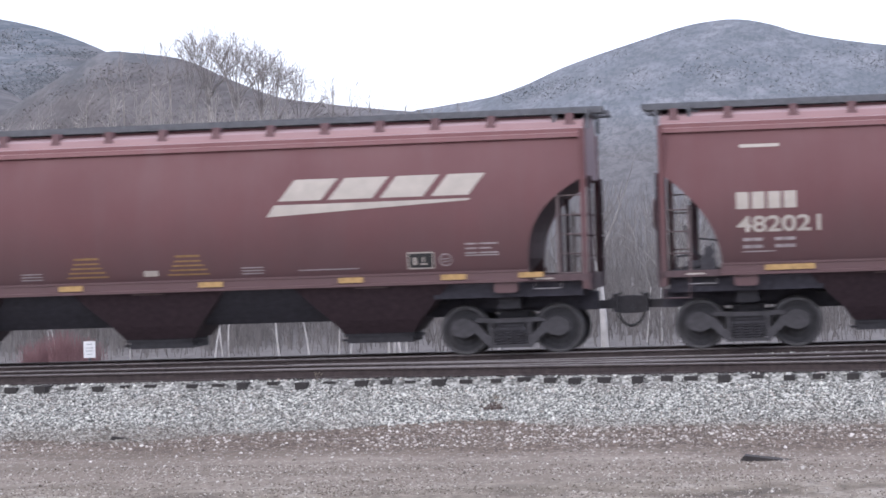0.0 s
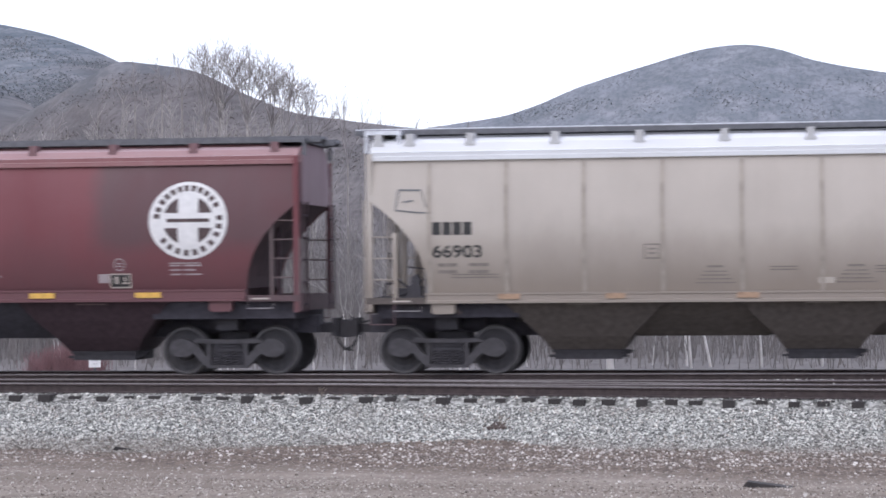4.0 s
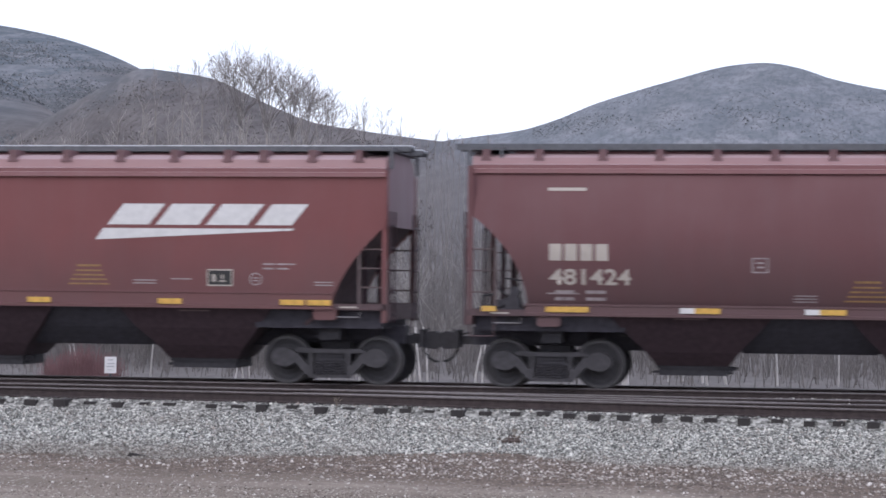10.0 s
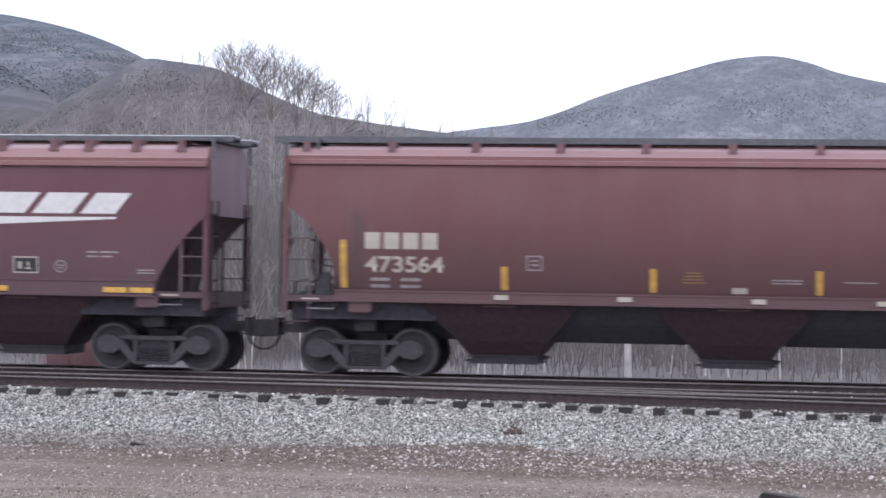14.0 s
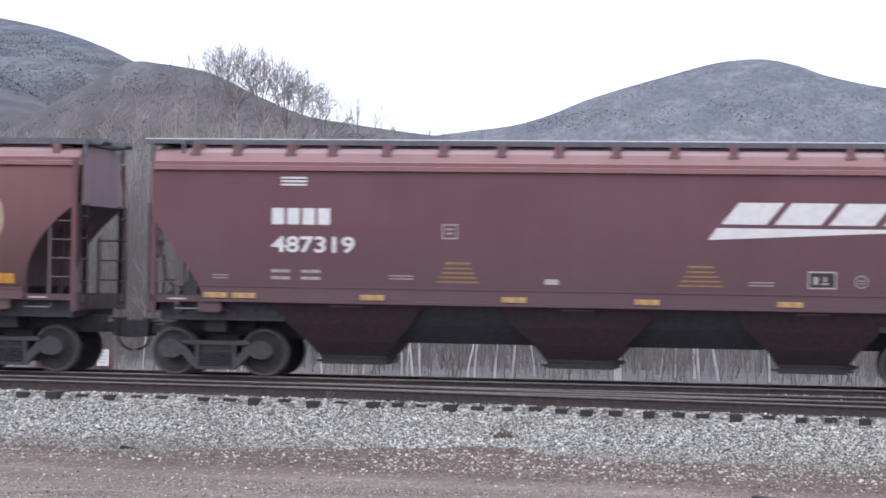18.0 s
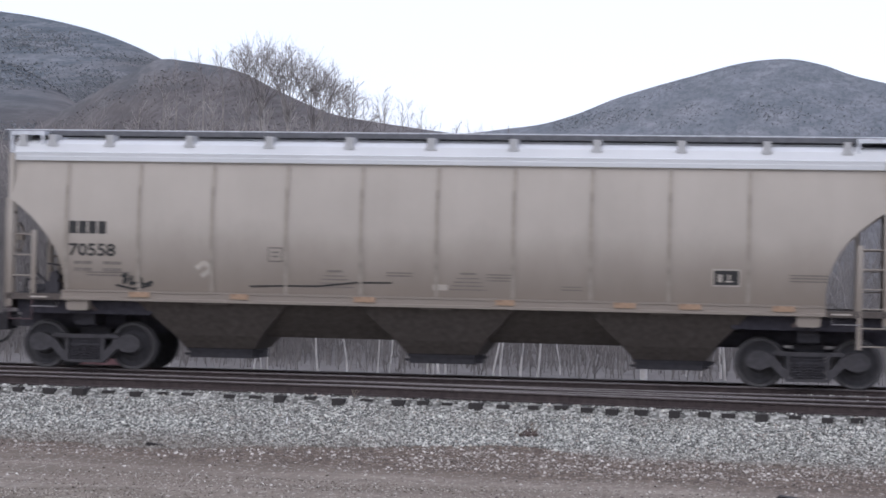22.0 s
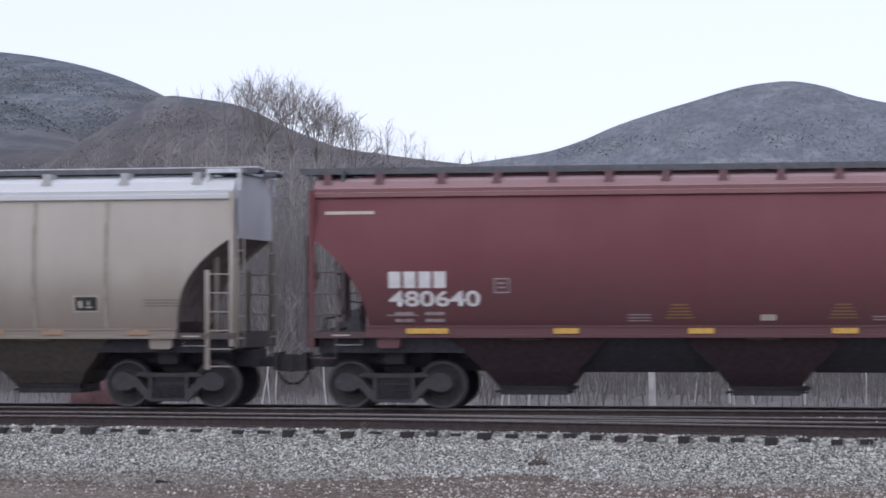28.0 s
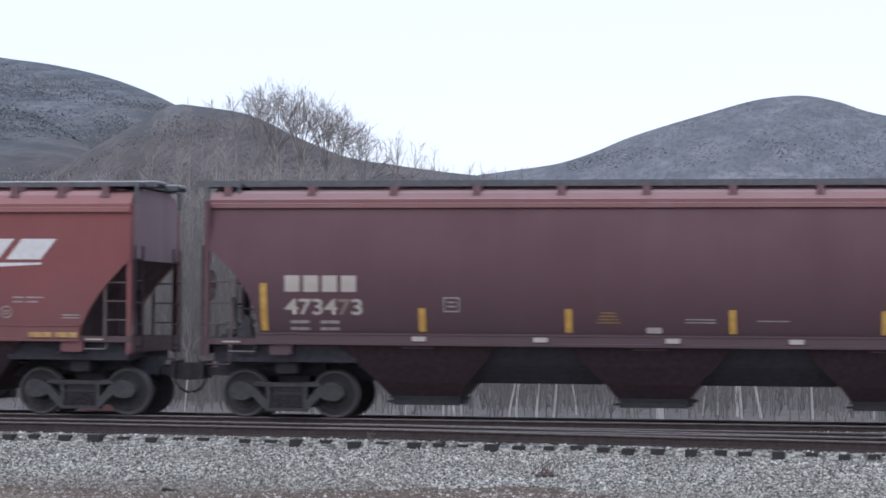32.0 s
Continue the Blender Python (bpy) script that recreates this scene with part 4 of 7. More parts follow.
def markings(car, spec, k, kind):
    """Stencils, emblems, reflector tape and spray paint on the side towards the dirt road."""
    ink = {"white": WHITE, "cream": CREAM, "black": BLACK, "worn": FAINT}[spec.get("ink", "white")]
    small = FAINT if kind not in ("arched", "pale") else FADED if kind == "pale" else GREY_PANEL
    z0, z1 = k["sill"]
    tape = YELLOW if spec.get("fresh") else YELLOW_OLD
    dx, dz = (0.0, 0.0) if kind == "flat" else (-0.02, 0.0)
    # emblem
    if spec["logo"] == "swoosh":
        add_swoosh(car, k, kind, ink)
    elif spec["logo"] == "cross":
        add_cross(car, k, kind, OCHRE if spec.get("ochre") else ink, spec.get("disc", 6.33))
    if spec.get("disc_patch"):
        cx = spec.get("disc", 6.33)
        decal("emblem_patch", ("disc_patch", cx), k, ring_arc(cx, 2.96, 0.47, 0.765, -78, 6, 9), WHITE, car, "freshly white part of the emblem", 0.0085)
    if spec.get("blot"):
        bx, bz = spec["blot"]
        decal("dark_blot", ("blot", bx), k, [[(bx + 0.19 * math.cos(radians(a)), bz + 0.22 * math.sin(radians(a))) for a in range(0, 360, 24)]], DUSK, car, "dark round blot", 0.004)
    # mark and number
    if spec.get("number"):
        nx, nz, nw, nh, bz, bw, bh = {"flat": (-5.76, 2.39, 1.6, 0.31, 2.92, 1.18, 0.31), "round": (-7.09, 2.14, 1.52, 0.3, 2.57, 1.15, 0.31), "old": (-6.88, 1.98, 1.5, 0.31, 2.42, 1.46, 0.31), "straight": (-6.86, 1.97, 1.42, 0.31, 2.41, 1.45, 0.32), "pale": (-7.14, 2.2, 0.93, 0.24, 2.63, 0.78, 0.24), "arched": (-5.88, 2.27, 1.34, 0.3, 2.78, 0.75, 0.27)}[kind]
        if spec.get("fore"):
            nx = -6.6
        if spec.get("low"):
            nx, nz, bz = -6.95, 1.95, spec["low"]
        if kind == "arched":
            decal("grey_panel", "grey_panel", k, [quad(-5.93, -4.43, 2.24, 3.1)], GREY_PANEL, car, "grey painted number panel", 0.004)
        ink = CREAM if spec.get("dim_number") else FADED_BLACK if kind == "arched" else ink
        num = part("number", ("number", spec["number"]), text_mesh(k, spec["number"], nx, nz, spec.get("nw", nw), nh), OCHRE if spec.get("gold") else ink, car, "stencilled car number")
        if spec.get("faded"):  # some digits have nearly worn off
            num.data.materials.append(DIM)
            for f in num.data.polygons:
                if int((f.center.x - nx) / spec.get("nw", nw) * len(spec["number"])) in spec["faded"]:
                    f.material_index = 1
        decal("railway_mark", ("mark", kind, nx, bz), k, block_mark(nx, bz, bw, bh), ink, car, "block stencil over the car number")
        lx, lz = (nx + 0.1, nz - 0.1) if kind != "flat" else (nx + (0.7 if spec.get("fore") else 0.0), 2.07)
        for j, (a, w) in enumerate(((0.0, 0.36), (0.58, 0.37))):
            decal("load_stencil", ("load", kind, nx, nz, j), k, lines_mark(lx + a, lz, w, 2, 0.13, 0.06, [(0.15, 0.165)]), small, car)
    # small panels
    px, pz = {"flat": (-2.5, 2.68), "round": (-3.22, 2.2), "old": (-3.82, 2.05), "straight": (-4.03, 2.21), "pale": (-3.2, 2.15), "arched": (-4.15, 2.6)}[kind]
    if spec.get("panel"):
        px, pz = spec["panel"]
    if spec.get("fore"):
        px = -3.38
    decal("stencil_frame", ("framed", kind, px), k, frame_mark(px, px + 0.3, pz, pz + 0.28, 0.025) + lines_mark(px + 0.08, pz + 0.2, 0.14, 2, 0.08, 0.03), small, car)
    if kind != "arched":
        qx = {"flat": 4.66, "round": 5.1, "old": 4.75, "straight": 5.0, "pale": 5.2}[kind]
        qx = spec.get("qx", qx)
        pb, pw, ph = {"old": (1.68, 0.42, 0.28), "round": (1.66, 0.5, 0.32)}.get(kind, (1.86, 0.5, 0.32))
        decal("consolidated_panel", ("panel", kind, qx), k, [quad(qx, qx + pw, pb, pb + ph)], BLACK, car, "black stencil panel with a white border", 0.004)
        decal("panel_border", ("panel_edge", kind, qx), k, frame_mark(qx, qx + pw, pb, pb + ph, 0.026) + [quad(qx + 0.1, qx + 0.17, pb + 0.08, pb + 0.22), quad(qx + 0.24, qx + 0.36, pb + 0.08, pb + 0.11), quad(qx + 0.28, qx + 0.32, pb + 0.13, pb + 0.22)], CREAM, car, proud=0.008)
        late = bool(spec.get("late"))  # a later repaint with its stencils in other places
        if kind != "pale":
            rx, rz = (qx - 0.2, 1.82) if late or spec.get("ring_left") else {"flat": (qx + 0.95, 2.0), "old": (qx + 0.21, 2.13), "round": (qx + 0.72, 1.82)}.get(kind, (qx - 0.22, 2.0))
            decal("round_stencil", ("ring", kind, rx), k, ring_arc(rx, rz, 0.1, 0.122, 0, 360, 18) + lines_mark(rx - 0.05, rz + 0.03, 0.1, 2, 0.05, 0.022), small, car)
            if kind == "old":
                decal("white_patch", ("patch_white", kind, qx), k, [quad(qx - 0.22, qx - 0.01, 1.78, 1.95)], small, car)
            for j in range(3 if kind != "flat" else 2):
                decal("test_stencil", ("test", kind, late, j), k, lines_mark(6.47 if late else {"old": 5.95, "round": 6.2}.get(kind, 5.75), (1.92 if late else 2.3 if kind == "flat" else 2.12) - 0.085 * j, 0.62 - 0.12 * (j % 2), 1, 0.085, 0.03, [(0.22, 0.27)]), small, car)
    bars = {"flat": [(-3.5, 1.99, 0.46, 2), (-6.9, 1.96, 0.3, 2), (3.2, 1.97, 0.45, 2), (3.95, 2.0, 0.4, 1), (6.75, 1.96, 0.35, 2)],
            "round": [(-2.46, 1.8, 0.42, 3), (1.9, 1.8, 0.42, 3), (3.0, 1.72, 1.15, 1), (6.2, 1.9, 0.62, 1), (-7.0, 1.8, 0.6, 1)],
            "old": [(0.7, 1.95, 0.55, 2), (2.0, 1.93, 0.6, 1), (5.95, 2.16, 0.6, 1)], "straight": [(-3.0, 1.86, 0.55, 2), (1.6, 1.86, 0.6, 2), (2.9, 1.84, 0.8, 1)],
            "pale": [(-0.9, 2.0, 0.5, 2), (1.0, 2.0, 0.5, 3), (2.4, 1.8, 0.4, 2), (6.6, 2.1, 0.7, 3), (-6.8, 1.9, 0.9, 2)], "arched": [(-6.6, 2.2, 0.7, 2), (-5.7, 2.05, 0.85, 2), (-0.8, 2.15, 0.6, 4)]}[kind]
    if spec.get("late"):
        bars = [(-2.46, 1.8, 0.42, 3), (2.0, 1.76, 0.6, 2), (2.7, 1.73, 0.62, 1), (-7.0, 1.8, 0.6, 1)]
    faint = FADED if kind in ("pale", "arched") else small
    for i, (x, z, w, n) in enumerate(bars):
        if kind == "flat" and i == 3 and spec.get("qx", 9) < 4.5:
            continue
        decal("small_stencil", ("bars", kind, bool(spec.get("late")), i), k, lines_mark(x, z, w, n, 0.055, 0.022), faint, car)
    if kind in ("flat", "round", "straight"):
        wx = {"flat": (-2.3, 1.5) if spec.get("fore") else (-2.55, 1.96), "round": (-1.5, 0.5), "straight": (-1.8, 0.35)}[kind]
        if spec.get("late"):
            for i, x in enumerate((-1.5, 1.48)):
                decal("warning_stencil", ("warning", "late", i), k, [quad(x - 0.15, x + 0.15, 1.96, 1.985)] + [quad(x - 0.18 - 0.03 * j, x + 0.18 + 0.03 * j, 1.9 - 0.06 * j, 1.92 - 0.06 * j) for j in range(4)], MUSTARD, car)
            wx = ()
        for i, x in enumerate(wx):
            w = {"flat": 0.0, "round": -0.18, "straight": -0.26}[kind]
            decal("warning_stencil", ("warning", kind, i, x), k, [quad(x + 0.12, x + 0.6, 2.21 + w, 2.25 + w)] + [quad(x + 0.1 - 0.05 * j, x + 0.62 + 0.05 * j, 2.12 - 0.085 * j + w, 2.15 - 0.085 * j + w) for j in range(4)], MUSTARD, car)
    if kind == "pale":
        for i, x in enumerate((-2.25, 0.3)):
            decal("warning_stencil", ("warning", kind, i), k, [quad(x + 0.2, x + 0.5, 1.98, 2.02)] + [quad(x + 0.14 - 0.05 * j, x + 0.56 + 0.05 * j, 1.9 - 0.07 * j, 1.92 - 0.07 * j) for j in range(4)], FADED, car, "faded dark stencil lines")
    if kind == "old":
        decal("warning_stencil", ("warning", kind), k, [quad(-0.95 + 0.03 * j, -0.5 - 0.03 * j, 1.86 + 0.06 * j, 1.885 + 0.06 * j) for j in range(4)], MUSTARD, car)
    for s, x0 in ((1, 0.3), (-1, 0.5)):
        xa = s * (k["low"] + x0)
        part("sill_stencil", ("sill_stencil", kind), boxes((-0.17, 0.17, -1.568, -1.56, z0 + 0.0, z0 + 0.028)), CREAM, car, at=pose(xa, 0, 0))
    decal("white_tag", ("tag", kind), k, [quad(-0.56, -0.3, 1.86, 1.96) if kind == "flat" else quad(-0.02, 0.26, 1.68, 1.79)], CREAM, car)
    # header stencil under the eave
    if kind == "flat" and spec.get("header", True):
        decal("header_stencil", ("header_f", bool(spec.get("fore"))), k, lines_mark(-6.45 if spec.get("fore") else -5.6, 3.82, 0.5, 3, 0.065, 0.035), WHITE, car)
    elif kind in ("round", "straight") and spec.get("header", True):
        decal("header_stencil", ("header", kind, spec.get("header_w", 0.72)), k, [quad(-7.0 if spec.get("header_w", 0.72) < 0.9 else -8.2, -7.0 + spec.get("header_w", 0.72) if spec.get("header_w", 0.72) < 0.9 else -7.25, 3.7, 3.76)], CREAM, car)
    # reflector tape along the sill
    if spec.get("posts"):
        spots = [(-7.36, 0.9)] + [(x, 0.44) for x in (spec["posts"] if isinstance(spec["posts"], tuple) else (-4.3, -1.53, 1.5, 4.25))] + [(7.12, 0.9)]
        for i, (x, h) in enumerate(spots):
            decal("reflector", ("upright", kind, round(x, 1), h), k, [quad(x, x + 0.13, z1 + 0.05, z1 + 0.05 + h)], YELLOW_POST, car)
        for i, x in enumerate((-4.4, -2.1, 0.35, 2.6, 5.0)):
            part("reflector", ("white_tape", kind), boxes((0, 0.26, -HALF - 0.062, -HALF - 0.03, z0 + 0.05, z0 + 0.14)), CREAM, car, at=pose(x, 0, 0))
    else:
        spots = {"flat": [(-7.05, 0.45), (-6.5, 0.45), (-4.03, 0.46), (-1.35, 0.46), (1.12, 0.46), (3.72, 0.46), (6.1, 0.46), (6.62, 0.46)],
                 "round": [(-6.6, 0.9), (-4.4, 0.45), (-1.65, 0.45), (1.1, 0.45), (3.95, 0.45), (5.1, 0.48), (6.6, 0.5)],
                 "old": [(-5.6, 0.5), (-3.7, 0.5), (-1.3, 0.5), (1.0, 0.5), (3.2, 0.5), (5.3, 0.5)], "straight": [(-7.0, 0.9), (-4.6, 0.48), (-2.3, 0.48), (0.0, 0.48), (2.3, 0.48), (4.7, 0.48), (6.6, 0.7)],
                 "pale": [(-5.9, 0.4), (-3.9, 0.35), (-1.5, 0.4), (1.2, 0.35), (3.4, 0.4), (4.6, 0.4), (6.3, 0.4)], "arched": [(-7.1, 0.9), (-4.45, 0.45), (-1.6, 0.45), (1.2, 0.45), (4.0, 0.45), (6.3, 0.6)]}[kind]
        spots = [(x, 0.27 if x < -8 else 0.8 if x < -6.5 else 0.47) for x in spec["tapes"]] if "tapes" in spec else spots
        for x, w in spots:
            mat = RUST_TAPE if kind == "pale" else tape if kind != "arched" else YELLOW_OLD
            part("reflector", ("tape", kind, w), boxes((0, w, -HALF - 0.06, -HALF - 0.03, z0 + 0.045, z0 + 0.045 + (0.1 if kind != "flat" else 0.1))), mat, car, at=pose(x, 0, 0))
            if spec.get("pairs") and x > -6.5:
                part("reflector", ("tape_white", kind), boxes((-0.27, 0, -HALF - 0.059, -HALF - 0.03, z0 + 0.045, z0 + 0.145)), WHITE, car, at=pose(x, 0, 0))
    if spec.get("orange_patch"):
        for i, (x, z) in enumerate(spec["orange_patch"]):
            decal("orange_patch", ("orange", kind, x), k, [quad(x, x + 0.46, z, z + 0.19)], RED_SPOT, car)
    art = spec.get("spray")
    if art:
        rng = random.Random(art[0])
        _, x, z, w, h, mat, n = art
        pts, shapes = [], []
        for i in range(n):
            cx = x + w * i / n
            cell = [(cx + rng.uniform(0, 0.9) * w / n * 1.3, z + rng.uniform(0, 1) * h) for _ in range(4)]
            shapes += stroke(cell, 0.03 if mat is CREAM else 0.06)
        shapes += stroke([(x - 0.1, z + 0.05), (x + w * 0.4, z - 0.02), (x + w, z + 0.06)], 0.04)
        decal("spray_paint", ("spray", art[0]), k, shapes, mat, car, "tangled spray-painted scrawl", 0.009)
    for i, (pts, w, mat) in enumerate(spec.get("strokes", ())):
        decal("spray_stroke", ("strokes", spec["label"], i), k, stroke(pts, w), mat, car, "", 0.008 + 0.0006 * (i % 7))
    if spec.get("words"):
        for words, x, z, w, h in spec["words"]:
            part("spray_words", ("words", words), text_mesh(k, words, x, z, w, h, 0.009, -0.012), FAINT, car, "thin hand-sprayed white words")
    if spec.get("scratches"):
        for i, z in enumerate((3.6, 2.72)):
            decal("scratch", ("scratch", i), k, [quad(-2.0, 1.95, z, z + 0.022)], DUSK, car, "long horizontal scrape")
    if spec.get("eyes"):
        shapes = []
        for cx in (0.22, 1.42):
            shapes += ring_arc(cx, 2.04, 0.29, 0.37, -30, 210, 16)
            shapes += ring_arc(cx + 0.06, 1.89, 0.0, 0.19, -20, 200, 10)
        for j in range(5):
            shapes += stroke([(1.5 + j * 0.09, 2.28), (1.62 + j * 0.11, 2.47 - 0.03 * j)], 0.07)
        for j in range(4):
            shapes += stroke([(0.66 + j * 0.12, 1.8), (0.7 + j * 0.12, 1.9 + 0.04 * (j % 2))], 0.05)
        decal("spray_paint", "eyes", k, shapes, SMUT_BLACK, car, "two round black spray-painted rings", 0.009)
        for x0, x1 in ((-2.4, -0.78), (0.1, 0.63), (1.58, 2.41), (2.54, 3.2)):
            part("sill_daub", ("daub", x0), boxes((x0, x1, -HALF - 0.034, -HALF - 0.028, z0 + 0.035, z1 - 0.035)), DUSK, car, "dark paint daubed over the sill")
    if kind == "arched":
        decal("brown_panel", "brown_panel", k, [quad(-0.13, 0.39, 1.87, 2.17)], RUST_TAPE, car, "faded brown square panel", 0.005)
        for s in (-1, 1):
            x = s * (k["low"] - 0.2)
            part("jacking_block", "jacking_block", boxes((-0.2, 0.2, -1.58, -1.3, z0 - 0.42, z0 - 0.02)), MAROON["white"], car, "white jacking block", pose(x, 0, 0))
        part("placard", "placard", boxes((-0.07, 0.07, -1.588, -1.576, z0 - 0.17, z0 - 0.07)), PINK, car, "small pink square", pose(-k["low"] + 0.2, 0, 0))

        def bulkhead():
            bm = bmesh.new()
            pts = [(-8.3, 1.45), (-8.02, 1.45), (-8.02, 3.0), (-8.06, 3.12), (-8.16, 3.18), (-8.26, 3.12), (-8.3, 3.0)]
            prism(bm, pts, -1.3, -1.0)
            return bm
        part("end_bulkhead", "bulkhead", bulkhead, STEEL_DARK, car, "dark round-topped end frame")

# ---- the land: one sheet from under the camera to the hills ----
RAIL_Y = 43.25  # centre line of the train's track


def blend(a, b, v):
    u = min(1.0, max(0.0, (v - a) / (b - a)))
    return u * u * (3 - 2 * u)


def curve_at(stops, v):
    """A smooth line through the stops."""
    if v <= stops[0][0]:
        return stops[0][1]
    n = len(stops)
    for i in range(n - 1):
        (a, p), (b, q) = stops[i], stops[i + 1]
        if v <= b:
            h, u = b - a, (v - a) / (b - a)
            m0 = (q - p) / h if i == 0 else (q - stops[i - 1][1]) / (b - stops[i - 1][0])
            m1 = (q - p) / h if i == n - 2 else (stops[i + 2][1] - p) / (stops[i + 2][0] - a)
            return (2 * u ** 3 - 3 * u * u + 1) * p + (u ** 3 - 2 * u * u + u) * h * m0 + (3 * u * u - 2 * u ** 3) * q + (u ** 3 - u * u) * h * m1
    return stops[-1][1]


# skyline of each hill: bearing and rise in degrees
FAR_LEFT = [(-60, 2.0), (-40, 5.0), (-26, 6.7), (-20.6, 6.28), (-19.2, 6.06), (-18.1, 5.76), (-17, 5.3), (-15, 4.2), (-12, 2.2), (-8, 0.5)]
BROWN_LEFT = [(-60, 0.3), (-35, 0.5), (-24, 0.8), (-22, 2.2), (-20.6, 3.1), (-19.5, 3.85), (-18.6, 4.4), (-17.7, 4.92), (-17, 5.28), (-16.3, 5.26), (-15, 5.05), (-13.8, 4.5), (-12.7, 4.06), (-11.5, 3.85), (-10.1, 3.66), (-8.5, 3.44), (-6, 2.6), (0, 1.5)]
RIGHT = [(-14, 1.5), (-11, 2.9), (-9.6, 3.5), (-8.5, 3.69), (-7.3, 3.87), (-6.4, 4.15), (-5.5, 4.53), (-4.4, 4.89), (-3.5, 5.15), (-2.4, 5.46), (-1.7, 5.57), (-1.0, 5.59), (-0.2, 5.43), (0.4, 5.22), (1.0, 5.07), (1.7, 4.93), (2.7, 4.76), (4, 4.6), (8, 4.9), (16, 4.0), (40, 2.0), (60, 1.0)]
NEAR_LEFT = [(-60, 3.0), (-30, 6.0), (-24, 5.8), (-20.6, 5.0), (-19.5, 4.45), (-18.6, 3.8), (-17.5, 3.2), (-15, 2.0), (-10, 0.5), (0, 0.0)]
HILLS = [(NEAR_LEFT, 700.0, 430.0), (FAR_LEFT, 900.0, 500.0), (BROWN_LEFT, 520.0, 320.0), (RIGHT, 1000.0, 560.0)]


def land(az, r):
    """Height of the ground at a bearing (degrees right of straight ahead) and a distance."""
    x, y = r * math.sin(radians(az)), r * math.cos(radians(az))
    z = -0.7 + 0.5 * blend(16, 5, r)
    z += 0.035 * noise.noise(Vector((x * 0.35, y * 0.9, 0.0))) + 0.02 * noise.noise(Vector((x * 1.3, y * 2.6, 4.0)))
    if y > 46:
        z += 0.15 * blend(46, 60, y)
    if abs(az) > 75:
        return z
    for stops, dist, start in HILLS:
        top = math.tan(radians(curve_at(stops, az))) * dist + 2.0
        u = (r - start) / (dist - start)
        if u <= 0:
            continue
        rise = u ** 1.15 * (1.0 if u < 1 else 1) if u < 1 else max(0.0, 1.0 - 0.55 * (u - 1) ** 1.1)
        fold = 0.07 * noise.noise(Vector((az * 0.45, r * 0.004, dist))) + 0.03 * noise.noise(Vector((az * 1.6, r * 0.013, dist)))
        fold *= min(1.0, u * 3) * max(0.0, 1 - u) * 2.2
        z = max(z, -0.7 + (top + 0.7) * (rise + (fold if u < 1 else 0)))
    return z


def land_mesh():
    az = [-180 + 6 * i for i in range(18)] + [-75 + 1.5 * i for i in range(32)] + [-27.2 + 0.16 * i for i in range(225)] + [9 + 1.5 * i for i in range(44)] + [75 + 6 * i for i in range(18)]
    az = sorted(set(round(a, 2) for a in az if -180 <= a < 180))
    rad = [0.6, 2, 4, 6, 9, 12, 15, 18] + [18 + 0.28 * i for i in range(1, 66)] + [37, 39, 42, 46, 50, 55, 60, 66, 73, 80, 88, 97, 107, 118, 130, 144] + [150 * 1.035 ** i for i in range(0, 90)]
    rad = [r for r in rad if r < 3600] + [3800]
    n = len(az)
    verts, faces = [(0, 0, -0.2)], []
    for r in rad:
        for a in az:
            verts.append((r * math.sin(radians(a)), r * math.cos(radians(a)), land(a, r)))
    for j in range(n):
        faces.append((0, 1 + j, 1 + (j + 1) % n))
    for i in range(len(rad) - 1):
        for j in range(n):
            p, q = 1 + i * n + j, 1 + i * n + (j + 1) % n
            faces.append((p, p + n, q + n, q))
    me = bpy.data.meshes.new("ground")
    me.from_pydata(verts, [], faces)
    me.shade_smooth()
    return me


